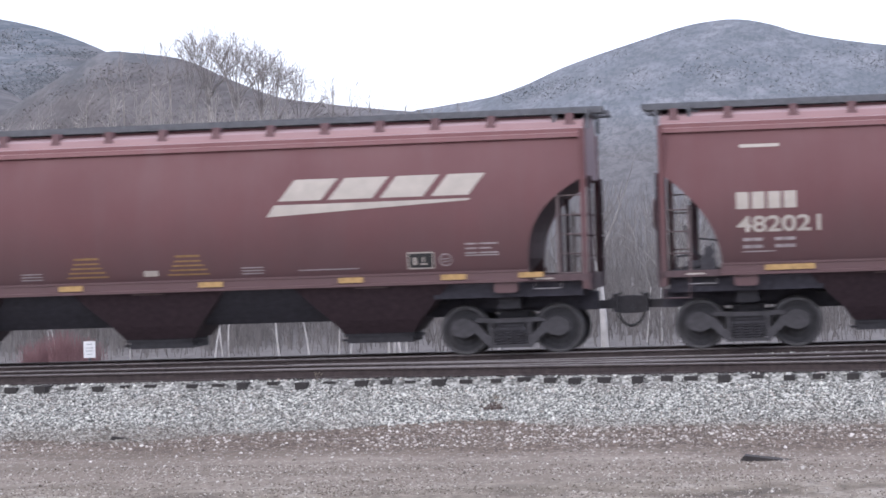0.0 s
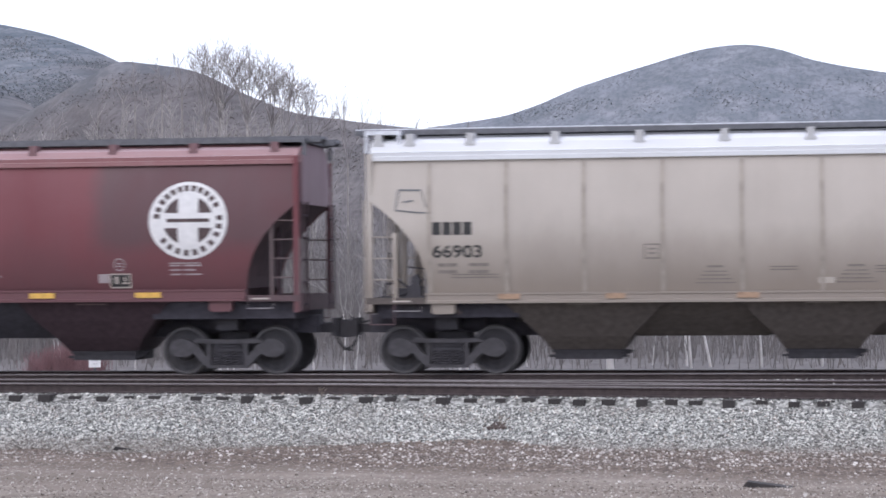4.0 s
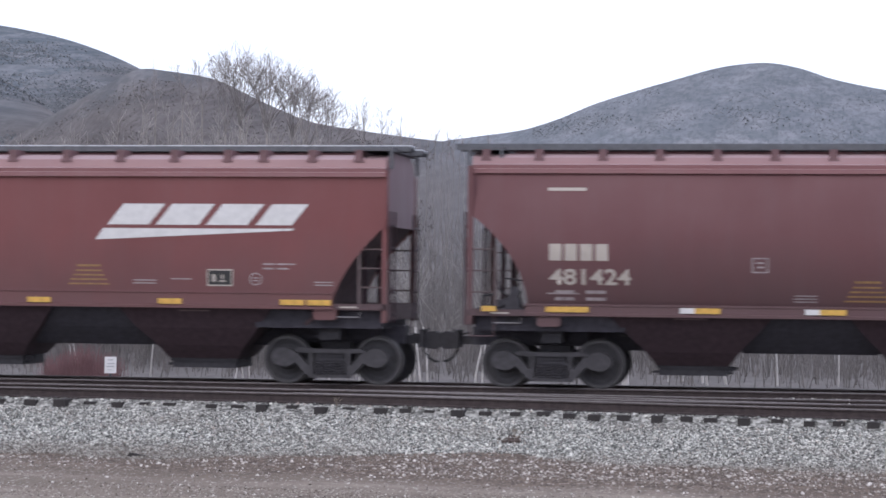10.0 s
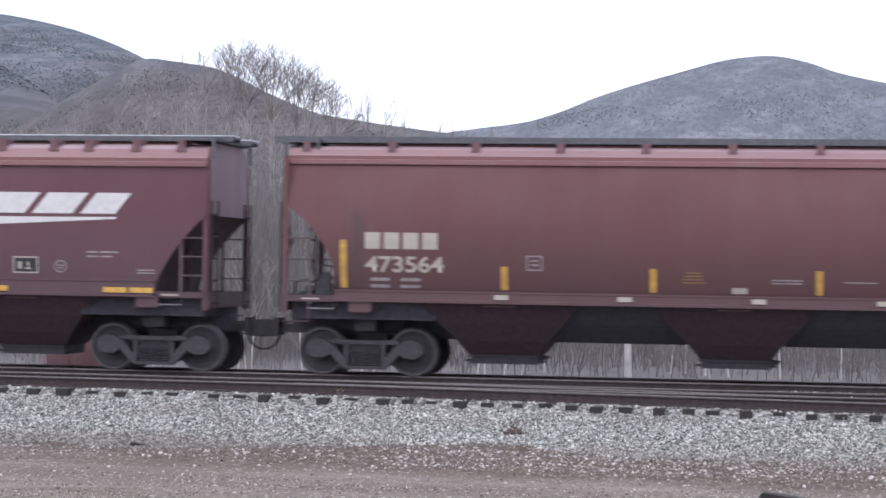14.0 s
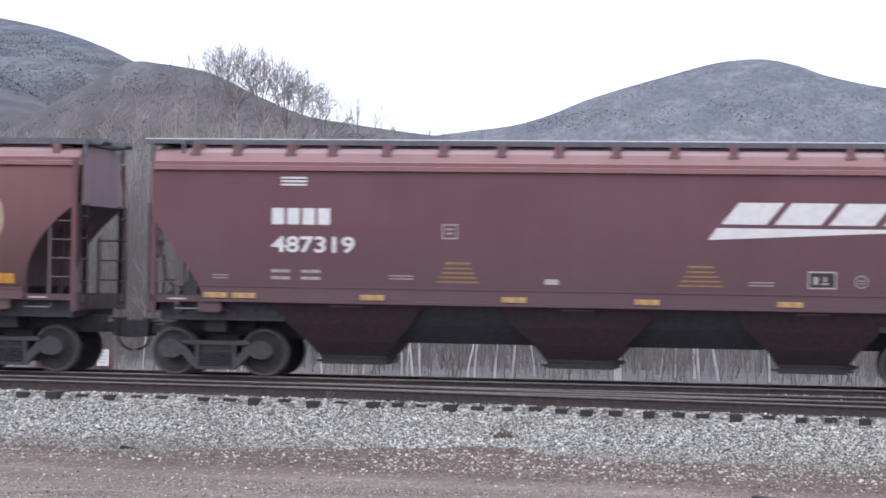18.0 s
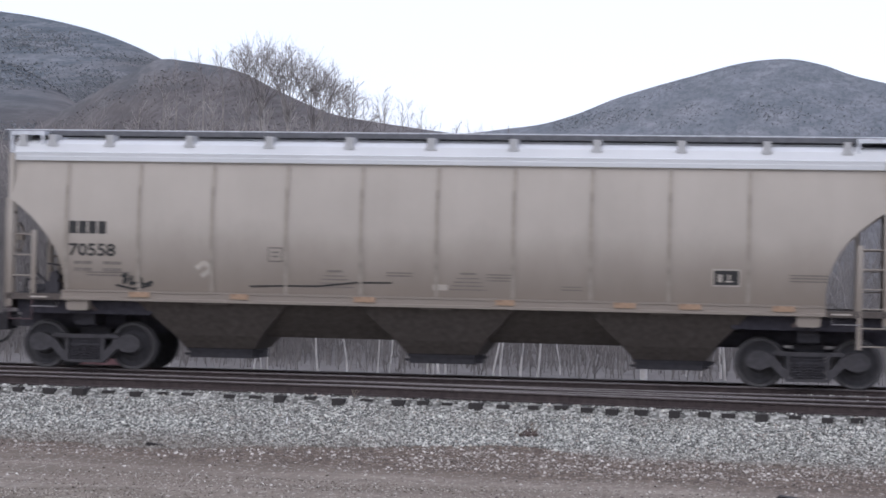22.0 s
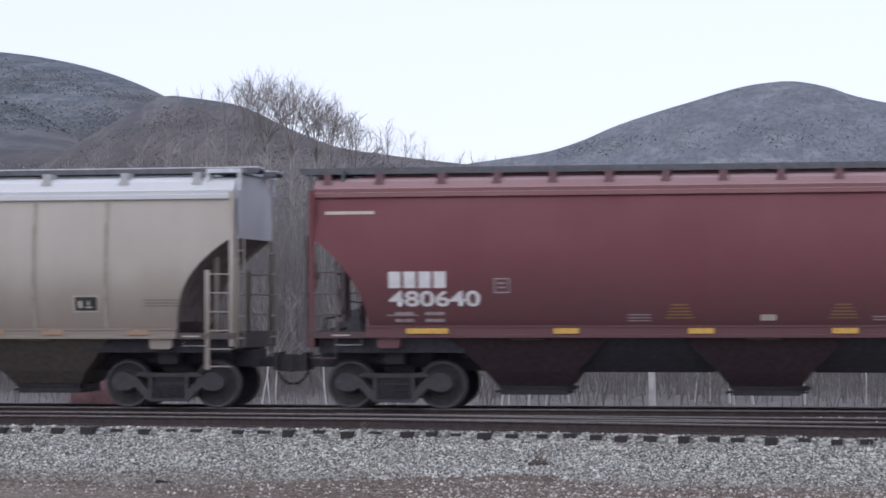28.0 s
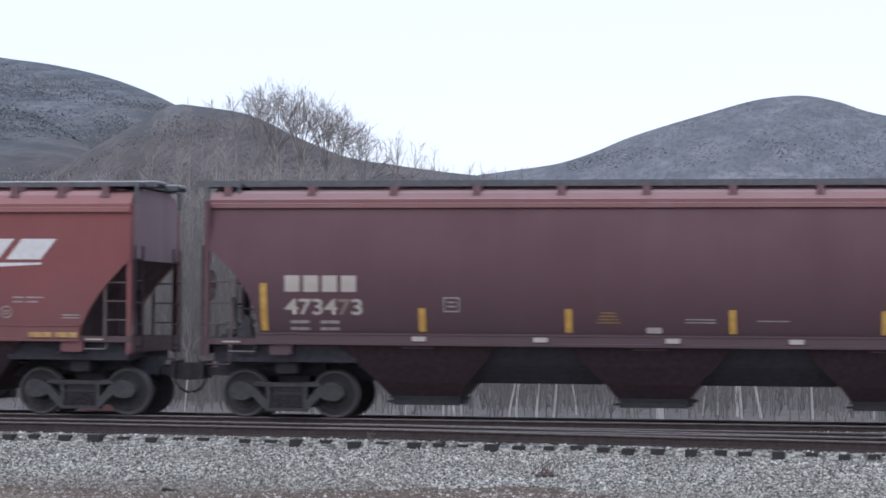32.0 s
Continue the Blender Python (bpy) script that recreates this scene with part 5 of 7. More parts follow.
def ground_material():
    p = Paint("dirt_and_sagebrush", 0.95, 0, 0.2)
    pos = p.node("ShaderNodeNewGeometry").outputs["Position"]
    sep = p.node("ShaderNodeSeparateXYZ")
    p.link(pos, sep.inputs[0])
    # packed dirt: drawn out along the road
    at = p.place(0.16, 0.8, 1, True)
    ruts = p.noise(0.9, 7, 0.65, at)
    grit = p.noise(12, 5, 0.7, p.place(0.8, 0.28, 1, True))
    chips = p.noise(24, 2, 0.5, p.place(0.9, 0.3, 1, True))
    dirt = p.ramp(ruts, [(0.3, (0.145, 0.118, 0.095)), (0.5, (0.225, 0.187, 0.154)), (0.68, (0.325, 0.282, 0.237))])
    dirt = p.mix(p.grey(grit, 0.44, 0.66, 0, 0.42), dirt, (0.12, 0.1, 0.0836))
    dirt = p.mix(p.grey(chips, 0.6, 0.67, 0, 0.8), dirt, (0.48, 0.45, 0.399))
    # scruffy verge nearer the eye: dark earth in drawn-out blotches with straw and pale dust between
    scruff = p.noise(1.5, 8, 0.78, p.place(0.5, 0.5, 1, True))
    tatter = p.noise(7.0, 6, 0.75, p.place(0.9, 0.34, 1, True))
    where = p.noise(0.35, 3, 0.5, p.place(0.4, 1, 1, True))
    edge_s = p.node("ShaderNodeMath")
    edge_s.operation = "MULTIPLY_ADD"
    edge_s.inputs[1].default_value = 8.0
    p.link(where, edge_s.inputs[0])
    p.link(sep.outputs["Y"], edge_s.inputs[2])
    verge = p.ramp(scruff, [(0.38, (0.36, 0.325, 0.28)), (0.46, (0.26, 0.222, 0.18)), (0.54, (0.185, 0.156, 0.123)), (0.62, (0.1, 0.084, 0.0684))])
    verge = p.mix(p.grey(tatter, 0.5, 0.6, 0, 0.6), verge, (0.095, 0.08, 0.0646))
    verge = p.mix(p.grey(tatter, 0.4, 0.33, 0, 0.6), verge, (0.4, 0.36, 0.294))
    dirt = p.mix(p.grey(edge_s.outputs[0], 31.5, 28.5, 0, 0.9), dirt, verge)
    # damp red-brown strip at the foot of the ballast
    foot = p.node("ShaderNodeMath")
    foot.operation = "ADD"
    wave = p.noise(0.5, 4, 0.6, p.place(0.6, 1, 1, True))
    wob = p.node("ShaderNodeMath", )
    wob.operation = "MULTIPLY_ADD"
    wob.inputs[1].default_value, wob.inputs[2].default_value = 3.0, -1.5
    p.link(wave, wob.inputs[0])
    lean = p.node("ShaderNodeMath")
    lean.operation = "MULTIPLY_ADD"
    lean.inputs[1].default_value = 0.2
    p.link(sep.outputs["X"], lean.inputs[0])
    p.link(sep.outputs["Y"], lean.inputs[2])
    p.link(lean.outputs[0], foot.inputs[0])
    p.link(wob.outputs[0], foot.inputs[1])
    dirt = p.mix(p.grey(foot.outputs[0], 27.8, 29.8, 0, 0.9), dirt, p.mix(p.grey(chips, 0.58, 0.66, 0, 0.7), p.ramp(grit, [(0.38, (0.165, 0.125, 0.0997)), (0.62, (0.07, 0.052, 0.0408))]), (0.4, 0.35, 0.304)))
    # leaf litter behind the tracks
    litter = p.ramp(p.noise(3, 6, 0.7, p.place(1, 1, 1, True)), [(0.35, (0.14, 0.129, 0.124)), (0.6, (0.215, 0.2, 0.192))])
    c = p.mix(p.grey(sep.outputs["Y"], 46, 50), dirt, litter)
    # hills: pale grass and grey-green sage in soft patches, bluish haze put into their colour, browner on the near left
    # slope
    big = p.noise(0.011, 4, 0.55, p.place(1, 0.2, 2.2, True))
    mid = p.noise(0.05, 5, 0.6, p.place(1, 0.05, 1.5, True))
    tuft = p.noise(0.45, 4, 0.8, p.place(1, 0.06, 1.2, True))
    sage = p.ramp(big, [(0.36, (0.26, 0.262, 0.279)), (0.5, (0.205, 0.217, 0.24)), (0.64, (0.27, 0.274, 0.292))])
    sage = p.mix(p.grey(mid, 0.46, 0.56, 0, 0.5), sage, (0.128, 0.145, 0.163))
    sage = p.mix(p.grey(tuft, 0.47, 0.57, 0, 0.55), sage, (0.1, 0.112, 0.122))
    ratio = p.node("ShaderNodeMath")
    ratio.operation = "DIVIDE"
    p.link(sep.outputs["X"], ratio.inputs[0])
    p.link(sep.outputs["Y"], ratio.inputs[1])
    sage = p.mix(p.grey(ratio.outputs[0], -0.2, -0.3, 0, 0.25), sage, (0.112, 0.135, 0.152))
    drift = p.noise(0.1, 6, 0.72, p.place(1, 0.06, 2.4, True))
    mottle = p.node("ShaderNodeMath")
    mottle.operation = "MULTIPLY"
    p.link(p.grey(drift, 0.46, 0.56, 0, 0.75), mottle.inputs[0])
    p.link(p.grey(ratio.outputs[0], -0.15, -0.3, 0.35, 1.0), mottle.inputs[1])
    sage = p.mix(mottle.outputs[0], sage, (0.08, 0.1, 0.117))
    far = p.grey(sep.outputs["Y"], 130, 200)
    span = p.node("ShaderNodeVectorMath")
    span.operation = "LENGTH"
    p.link(pos, span.inputs[0])
    rise = p.node("ShaderNodeMath")
    rise.operation = "DIVIDE"
    p.link(sep.outputs["Z"], rise.inputs[0])
    p.link(span.outputs["Value"], rise.inputs[1])
    foothill = p.node("ShaderNodeMath")  # the scrubby foot of the slopes reaches higher in the west
    foothill.operation = "ADD"
    p.link(rise.outputs[0], foothill.inputs[0])
    p.link(p.grey(ratio.outputs[0], -0.33, -0.13, -0.018, 0.0), foothill.inputs[1])
    ragged = p.node("ShaderNodeMath")
    ragged.operation = "MULTIPLY_ADD"
    ragged.inputs[1].default_value = 0.03
    p.link(p.noise(0.02, 5, 0.6, p.place(1, 0.1, 1.6, True)), ragged.inputs[0])
    p.link(foothill.outputs[0], ragged.inputs[2])
    sage = p.mix(p.grey(ragged.outputs[0], 0.076, 0.058, 0, 0.85), sage, p.ramp(tuft, [(0.4, (0.152, 0.143, 0.141)), (0.6, (0.102, 0.096, 0.096))]))
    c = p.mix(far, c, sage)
    stems = p.noise(0.6, 5, 0.8, p.place(1.4, 0.05, 0.8, True))
    brown = p.mix(p.grey(stems, 0.45, 0.58, 0, 0.75), p.ramp(mid, [(0.35, (0.178, 0.162, 0.157)), (0.65, (0.128, 0.117, 0.116))]), (0.093, 0.08, 0.078))
    brown = p.mix(p.grey(drift, 0.46, 0.58, 0, 0.55), brown, (0.082, 0.077, 0.077))
    dist = p.node("ShaderNodeVectorMath")
    dist.operation = "LENGTH"
    p.link(pos, dist.inputs[0])
    slant = p.node("ShaderNodeMath")  # the brown brush climbs the slope from west to east
    slant.operation = "MULTIPLY_ADD"
    slant.inputs[1].default_value = -0.327
    p.link(ratio.outputs[0], slant.inputs[0])
    p.link(rise.outputs[0], slant.inputs[2])
    torn = p.node("ShaderNodeMath")
    torn.operation = "MULTIPLY_ADD"
    torn.inputs[1].default_value = 0.05
    p.link(p.noise(0.03, 6, 0.7, p.place(1, 0.1, 1.6, True)), torn.inputs[0])
    p.link(slant.outputs[0], torn.inputs[2])
    west = p.grey(ratio.outputs[0], -0.13, -0.2)
    widely = p.node("ShaderNodeMath")
    widely.operation = "MAXIMUM"
    p.link(p.grey(dist.outputs["Value"], 620, 520), widely.inputs[0])
    p.link(p.grey(ratio.outputs[0], -0.285, -0.31), widely.inputs[1])
    near = widely.outputs[0]
    both = p.node("ShaderNodeMath")
    both.operation = "MULTIPLY"
    p.link(west, both.inputs[0])
    p.link(near, both.inputs[1])
    both2 = p.node("ShaderNodeMath")
    both2.operation = "MULTIPLY"
    p.link(both.outputs[0], both2.inputs[0])
    p.link(far, both2.inputs[1])
    edge_w = p.node("ShaderNodeMath")
    edge_w.operation = "MULTIPLY"
    p.link(both2.outputs[0], edge_w.inputs[0])
    p.link(p.grey(torn.outputs[0], 0.231, 0.203, 0.0, 1.0), edge_w.inputs[1])
    c = p.mix(edge_w.outputs[0], c, brown)
    p.base(c)
    hmix = p.mix(far, p.mix(0.5, grit, ruts), tuft)
    b = p.node("ShaderNodeBump", Strength=0.7, Distance=0.05)
    p.link(hmix, b.inputs["Height"])
    p.link(b.outputs["Normal"], p.p.inputs["Normal"])
    return p.mat


ground = new("ground", land_mesh())
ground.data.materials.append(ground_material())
tagged(ground, "packed dirt with pebbles, rising to bare sagebrush hills", "ground", kind="structure")

# ---- ballast ----


def stone_material():
    p = Paint("crushed_granite", 0.85, 0, 0.3)
    c = p.ramp(p.island(), [(0.0, (0.06, 0.06, 0.057)), (0.32, (0.18, 0.18, 0.166)), (0.62, (0.38, 0.38, 0.347)), (0.9, (0.82, 0.81, 0.741)), (1.0, (0.34, 0.28, 0.237))])
    c = p.mix(p.grey(p.noise(0.7, 3), 0.5, 0.75, 0, 0.35), c, (0.2, 0.17, 0.147))
    at = p.node("ShaderNodeSeparateXYZ")
    p.link(p.co.outputs["Object"], at.inputs[0])
    low = p.node("ShaderNodeMath")  # earth washed in between the stones towards the foot
    low.operation = "MULTIPLY_ADD"
    low.inputs[1].default_value = 3.0
    p.link(p.noise(0.55, 5, 0.65), low.inputs[0])
    p.link(at.outputs["Y"], low.inputs[2])
    c = p.mix(p.grey(low.outputs[0], 36.6, 34.6, 0, 0.6), c, (0.17, 0.14, 0.116))
    p.base(c)
    return p.mat


def bed_material():
    p = Paint("ballast_fill", 0.95, 0, 0.2)
    v = p.node("ShaderNodeTexVoronoi", Scale=19.0)
    p.link(p.co.outputs["Object"], v.inputs["Vector"])
    sepc = p.node("ShaderNodeSeparateColor")
    p.link(v.outputs["Color"], sepc.inputs[0])
    c = p.ramp(sepc.outputs[0], [(0.0, (0.09, 0.088, 0.0808)), (0.5, (0.24, 0.235, 0.214)), (1.0, (0.5, 0.49, 0.446))])
    p.base(c).bump(v.outputs["Distance"], 0.8, 0.03)
    return p.mat


STONE, BED = stone_material(), bed_material()


def front_rail_y(x):
    """Near rail of the front track, which swings away from the train's track."""
    return 39.2 - max(0.0, x + 14.0) / 14.0


def front_z(x):
    return -0.057 * max(0.0, x + 8.0) / 9.0


def foot_y(x):
    """Where the ballast shoulder runs out on the dirt."""
    return 33.2 + 1.9 * math.exp(-((x + 5.3) / 2.4) ** 2) + 0.5 * noise.noise(Vector((x * 0.45, 7.0, 0.0))) + 0.2 * noise.noise(Vector((x * 1.7, 9.0, 0.0)))


def bed_height(x, y):
    """Top of the ballast: level with the tie tops, a step at the tie ends, then the shoulder."""
    tie_end = front_rail_y(x) - 0.56
    top, low = -0.19 + front_z(x), -0.305 + front_z(x)
    if y < tie_end:
        u = (tie_end - y) / (tie_end - foot_y(x))
        z = low - 0.4 * u + 0.03 * noise.noise(Vector((x * 0.9, y * 0.9, 2.0)))
    else:
        z = low + (top - low) * min(1.0, (y - tie_end) / 0.16)
    if y > front_rail_y(x) + 2.0 and y < RAIL_Y - 1.0:
        z += 0.13 * blend(-3.0, 0.0, x)
    if y > RAIL_Y + 1.6:
        z -= (y - RAIL_Y - 1.6) * 0.32
    return z + 0.012 * noise.noise(Vector((x * 4, y * 4, 1.0)))


def bed_mesh():
    xs = [-60 + 2.0 * i for i in range(19)] + [-22 + 0.22 * i for i in range(1, 130)] + [8 + 2.0 * i for i in range(17)]
    ys = [32.0 + 0.11 * i for i in range(66)] + [39.2 + 0.4 * i for i in range(16)] + [45.6 + 0.3 * i for i in range(8)]
    verts, faces = [], []
    for x in xs:
        for y in ys:
            verts.append((x, y, bed_height(x, y)))
    n = len(ys)
    for i in range(len(xs) - 1):
        for j in range(n - 1):
            a = i * n + j
            faces.append((a, a + n, a + n + 1, a + 1))
    me = bpy.data.meshes.new("ballast_bed")
    me.from_pydata(verts, [], faces)
    me.shade_smooth()
    return me


bed = new("ballast_bed", bed_mesh())
bed.data.materials.append(BED)
tagged(bed, "grey crushed-stone ballast under the tracks", "ballast", kind="structure")


def scatter(name, n, place, size, seed, material):
    """Many small broken stones as one mesh."""
    rs = np.random.RandomState(seed)
    base = np.array([(1, 0, 0), (-1, 0, 0), (0, 1, 0), (0, -1, 0), (0, 0, 1), (0, 0, -1)], float)
    tri = np.array([(0, 2, 4), (2, 1, 4), (1, 3, 4), (3, 0, 4), (2, 0, 5), (1, 2, 5), (3, 1, 5), (0, 3, 5)])
    spots = [place(rs) for _ in range(n)]
    s = size[0] + (size[1] - size[0]) * rs.rand(n) ** 2
    v = base[None] * (0.7 + 0.6 * rs.rand(n, 6, 1)) + (rs.rand(n, 6, 3) - 0.5) * 0.5
    ang = rs.rand(n) * 6.283
    ca, sa = np.cos(ang)[:, None], np.sin(ang)[:, None]
    tip = (rs.rand(n) - 0.5)[:, None] * 1.6
    x, y, z = v[..., 0] * ca - v[..., 1] * sa, v[..., 0] * sa + v[..., 1] * ca, v[..., 2] * 0.72
    y, z = y * np.cos(tip) - z * np.sin(tip), y * np.sin(tip) + z * np.cos(tip)
    v = np.stack([x, y, z], -1) * s[:, None, None] + np.array(spots)[:, None, :]
    f = (tri[None] + (np.arange(n) * 6)[:, None, None]).reshape(-1, 3)
    me = bpy.data.meshes.new(name)
    me.from_pydata(v.reshape(-1, 3).tolist(), [], f.tolist())
    me.materials.append(material)
    return new(name, me)


def on_slope(rs):
    x = -17.5 + 21.5 * rs.rand()
    y = front_rail_y(x) - 0.6 - (front_rail_y(x) - 0.6 - foot_y(x)) * (1.03 * rs.rand() ** 0.85 if rs.rand() < 0.985 else 1.0 + 0.25 * rs.rand() ** 2)
    return x, y, max(bed_height(x, y), land(math.degrees(math.atan2(x, y)), math.hypot(x, y))) + 0.004


def in_track(rs):
    x = -19 + 24 * rs.rand()
    y = front_rail_y(x) - 0.5 + 4.6 * rs.rand()
    return x, y, bed_height(x, y) + 0.0


def on_dirt(rs):
    x, y = -13 + 16 * rs.rand(), 21 + 13.5 * rs.rand() ** 0.35
    pick = rs.rand()
    if pick < 0.35:
        x, y = -6 + 8 * rs.rand(), 30.5 + 3.5 * rs.rand()
    elif pick < 0.6:
        x, y = -13 + 15 * rs.rand(), 31.0 + 2.4 * rs.rand()
    return x, y, land(math.degrees(math.atan2(x, y)), math.hypot(x, y)) + 0.004


tagged(scatter("ballast_stones", 95000, on_slope, (0.012, 0.034), 3, STONE), "loose pale grey crushed stones on the ballast shoulder", "ballast", kind="stuff")
tagged(scatter("track_stones", 9000, in_track, (0.025, 0.05), 4, STONE), "crushed stones between the ties of the front track", "ballast", kind="stuff")
def pebble_material():
    p = Paint("dirt_pebble", 0.9, 0, 0.2)
    p.base(p.ramp(p.island(), [(0.0, (0.12, 0.1, 0.09)), (0.4, (0.26, 0.225, 0.2)), (0.7, (0.46, 0.42, 0.38)), (1.0, (0.75, 0.71, 0.66))]))
    return p.mat


PEBBLE = pebble_material()
tagged(scatter("pebbles", 7000, on_dirt, (0.005, 0.032), 5, PEBBLE), "pale pebbles strewn over the dirt", "pebbles", kind="stuff")


def at_foot(rs):
    x = -8 + 11 * rs.rand()
    y = foot_y(x) - 3.6 * rs.rand()
    return x, y, land(math.degrees(math.atan2(x, y)), math.hypot(x, y)) + 0.006


tagged(scatter("stray_stones", 800, at_foot, (0.012, 0.036), 9, PEBBLE), "larger stray stones at the foot of the ballast", "pebbles", kind="stuff")



def sage_material():
    p = Paint("sagebrush", 0.95, 0, 0.1)
    p.base(p.ramp(p.island(), [(0.0, (0.12, 0.13, 0.14)), (0.6, (0.18, 0.19, 0.2)), (1.0, (0.25, 0.255, 0.26))]))
    return p.mat


SAGE = sage_material()


def on_west_hill(rs):
    """Denser clumps on the far slope beyond the brown hill."""
    while True:
        az, r = -22.5 + 7.5 * rs.rand(), 590 + 295 * rs.rand()
        x, y = r * math.sin(radians(az)), r * math.cos(radians(az))
        z = land(az, r)
        if noise.noise(Vector((x * 0.03, y * 0.006, z * 0.09))) > rs.rand() * 0.5 - 0.2:
            return x, y, z + 0.05


def on_hills(rs):
    """Clumps in drifts across the slopes."""
    while True:
        az, r = -24 + 30 * rs.rand(), 520 + 470 * rs.rand()
        x, y = r * math.sin(radians(az)), r * math.cos(radians(az))
        z = land(az, r)
        if az < -7:
            continue
        if noise.noise(Vector((x * 0.016, y * 0.003, z * 0.05))) + 0.35 * noise.noise(Vector((x * 0.05, y * 0.01, z * 0.12))) > rs.rand() * 0.5 + 0.05:
            return x, y, z + 0.1


tagged(scatter("sagebrush", 9000, on_hills, (0.15, 0.5), 8, SAGE), "grey-green sagebrush clumps dotted over the hills", "brush", kind="stuff")

def on_verge(rs):
    while True:
        x, y = -10 + 13 * rs.rand(), 19.5 + 9.0 * rs.rand()
        if noise.noise(Vector((x * 0.5, y * 1.3, 3.0))) > rs.rand() * 0.9 - 0.4:
            return x, y, land(math.degrees(math.atan2(x, y)), math.hypot(x, y)) + 0.004


def verge_material():
    p = Paint("verge_litter", 0.95, 0, 0.1)
    p.base(p.ramp(p.island(), [(0.0, (0.12, 0.1, 0.085)), (0.4, (0.21, 0.178, 0.152)), (0.75, (0.34, 0.3, 0.26)), (1.0, (0.66, 0.62, 0.56))]))
    return p.mat


tagged(scatter("verge_litter", 26000, on_verge, (0.004, 0.017), 14, verge_material()), "dark clods and dry litter on the verge", "litter", kind="stuff")

def on_brown_hill(rs):
    """Scrub on the face of the brown hill."""
    while True:
        az, r = -21.5 + 12 * rs.rand(), 340 + 165 * rs.rand()
        x, y = r * math.sin(radians(az)), r * math.cos(radians(az))
        z = land(az, r)
        if noise.noise(Vector((x * 0.05, y * 0.01, z * 0.12))) > rs.rand() * 0.8 - 0.4:
            return x, y, z + 0.05


def scrub_material():
    p = Paint("hill_scrub", 0.95, 0, 0.1)
    p.base(p.ramp(p.island(), [(0.0, (0.07, 0.063, 0.062)), (0.5, (0.13, 0.118, 0.113)), (1.0, (0.27, 0.25, 0.235))]))
    return p.mat


tagged(scatter("scrub", 12000, on_brown_hill, (0.1, 0.26), 17, scrub_material()), "low grey-brown scrub over the brown hill", "brush", kind="stuff")

tagged(scatter("sagebrush", 16000, on_west_hill, (0.2, 0.55), 16, SAGE), "low grey-green sagebrush in drifts on the far slope", "brush", kind="stuff")

# ---- tracks ----
RAIL_SIDE = plain("rusty_rail_web", (0.06, 0.045, 0.044), 0.85, 0.2, 0.3)
RAIL_TOP = plain("dull_rail_head", (0.17, 0.155, 0.155), 0.5, 0.4, 0.2)
TIE = plain("creosoted_tie", (0.042, 0.037, 0.036), 0.9, 0, 0.4, 6)


def rail_mesh(line, z_of, x0, x1, step=1.0, head=False):
    """A flat-bottomed rail along a line in plan; or the bright strip on its head."""
    prof = [(-0.07, -0.172), (0.07, -0.172), (0.07, -0.16), (0.012, -0.14), (0.01, -0.045), (0.036, -0.036), (0.036, -0.004), (0.03, 0.0), (-0.03, 0.0), (-0.036, -0.004), (-0.036, -0.036), (-0.01, -0.045), (-0.012, -0.14), (-0.07, -0.16)]
    if head:
        prof = [(-0.039, -0.014), (0.032, -0.002), (0.03, 0.003), (-0.032, 0.003)]
    n = int((x1 - x0) / step)
    verts, faces = [], []
    for i in range(n + 1):
        x = x0 + (x1 - x0) * i / n
        for dy, dz in prof:
            verts.append((x, line(x) + dy, z_of(x) + dz))
    m = len(prof)
    for i in range(n):
        for j in range(m):
            a, b = i * m + j, i * m + (j + 1) % m
            faces.append((a, b, b + m, a + m))
    faces.append(tuple(range(m))[::-1])
    faces.append(tuple(n * m + j for j in range(m)))
    me = bpy.data.meshes.new("rail")
    me.from_pydata(verts, [], faces)
    return me


def level(x):
    return 0.0


def branch_y(x):
    """The turnout leg that leaves the front track towards the train's track."""
    return front_rail_y(x) + 0.06 + 1.755 * blend(-9, 11.5, x)


def track(label, lines, z_of, ties, x0, x1, seed):
    t = new("track")
    tagged(t, label, "railway track", kind="structure")
    for ln in lines:
        r = new("rail", rail_mesh(ln, z_of, x0, x1))
        r.data.materials.append(RAIL_SIDE)
        r.parent = t
        h = new("rail_head", rail_mesh(ln, z_of, x0, x1, head=True))
        h.data.materials.append(RAIL_TOP)
        h.parent = r
        tagged(h, "dull worn rail head")
    rng = random.Random(seed)
    near = lines[0]
    for x in ties:
        w = 0.102 + rng.uniform(-0.012, 0.012)
        key = ("tie", round(w, 2))
        mesh = mesh_of(key, boxes((-round(w, 2), round(w, 2), -0.55, 2.0, -0.36, -0.176)), TIE)
        ob = new("tie", mesh)
        ob.parent = t
        ob.matrix_basis = pose(x, near(x) + rng.uniform(-0.12, 0.08), z_of(x) + rng.uniform(-0.03, 0.0), 0, 0, rng.uniform(-1.5, 1.5) - 4)
    return t


TIES_FRONT = [-20.6, -20.05, -19.5, -19.0, -18.4, -17.9, -17.4, -16.8, -16.3, -15.7, -15.2, -14.75, -14.3, -13.7, -13.1, -12.6, -12.05, -11.58, -11.1, -10.33, -9.86, -9.4, -8.85, -8.31, -7.82, -7.25, -6.82, -6.4, -5.9, -5.42, -4.9, -4.42, -3.97, -3.56, -3.05, -2.5, -2.0, -1.6, -1.05, -0.5, 0.02, 0.5, 1.05, 1.6, 2.1, 2.7, 3.2, 3.7, 4.3, 4.8]
track("front railway track on black wooden ties", [front_rail_y, lambda x: front_rail_y(x) + 1.435], front_z, TIES_FRONT, -60.0, 40.0, 5)
track("second leg of a turnout between the tracks", [branch_y, lambda x: branch_y(x) + 1.435], lambda x: front_z(x) * 0.5 + 0.004, [], -9.0, 40.0, 6)
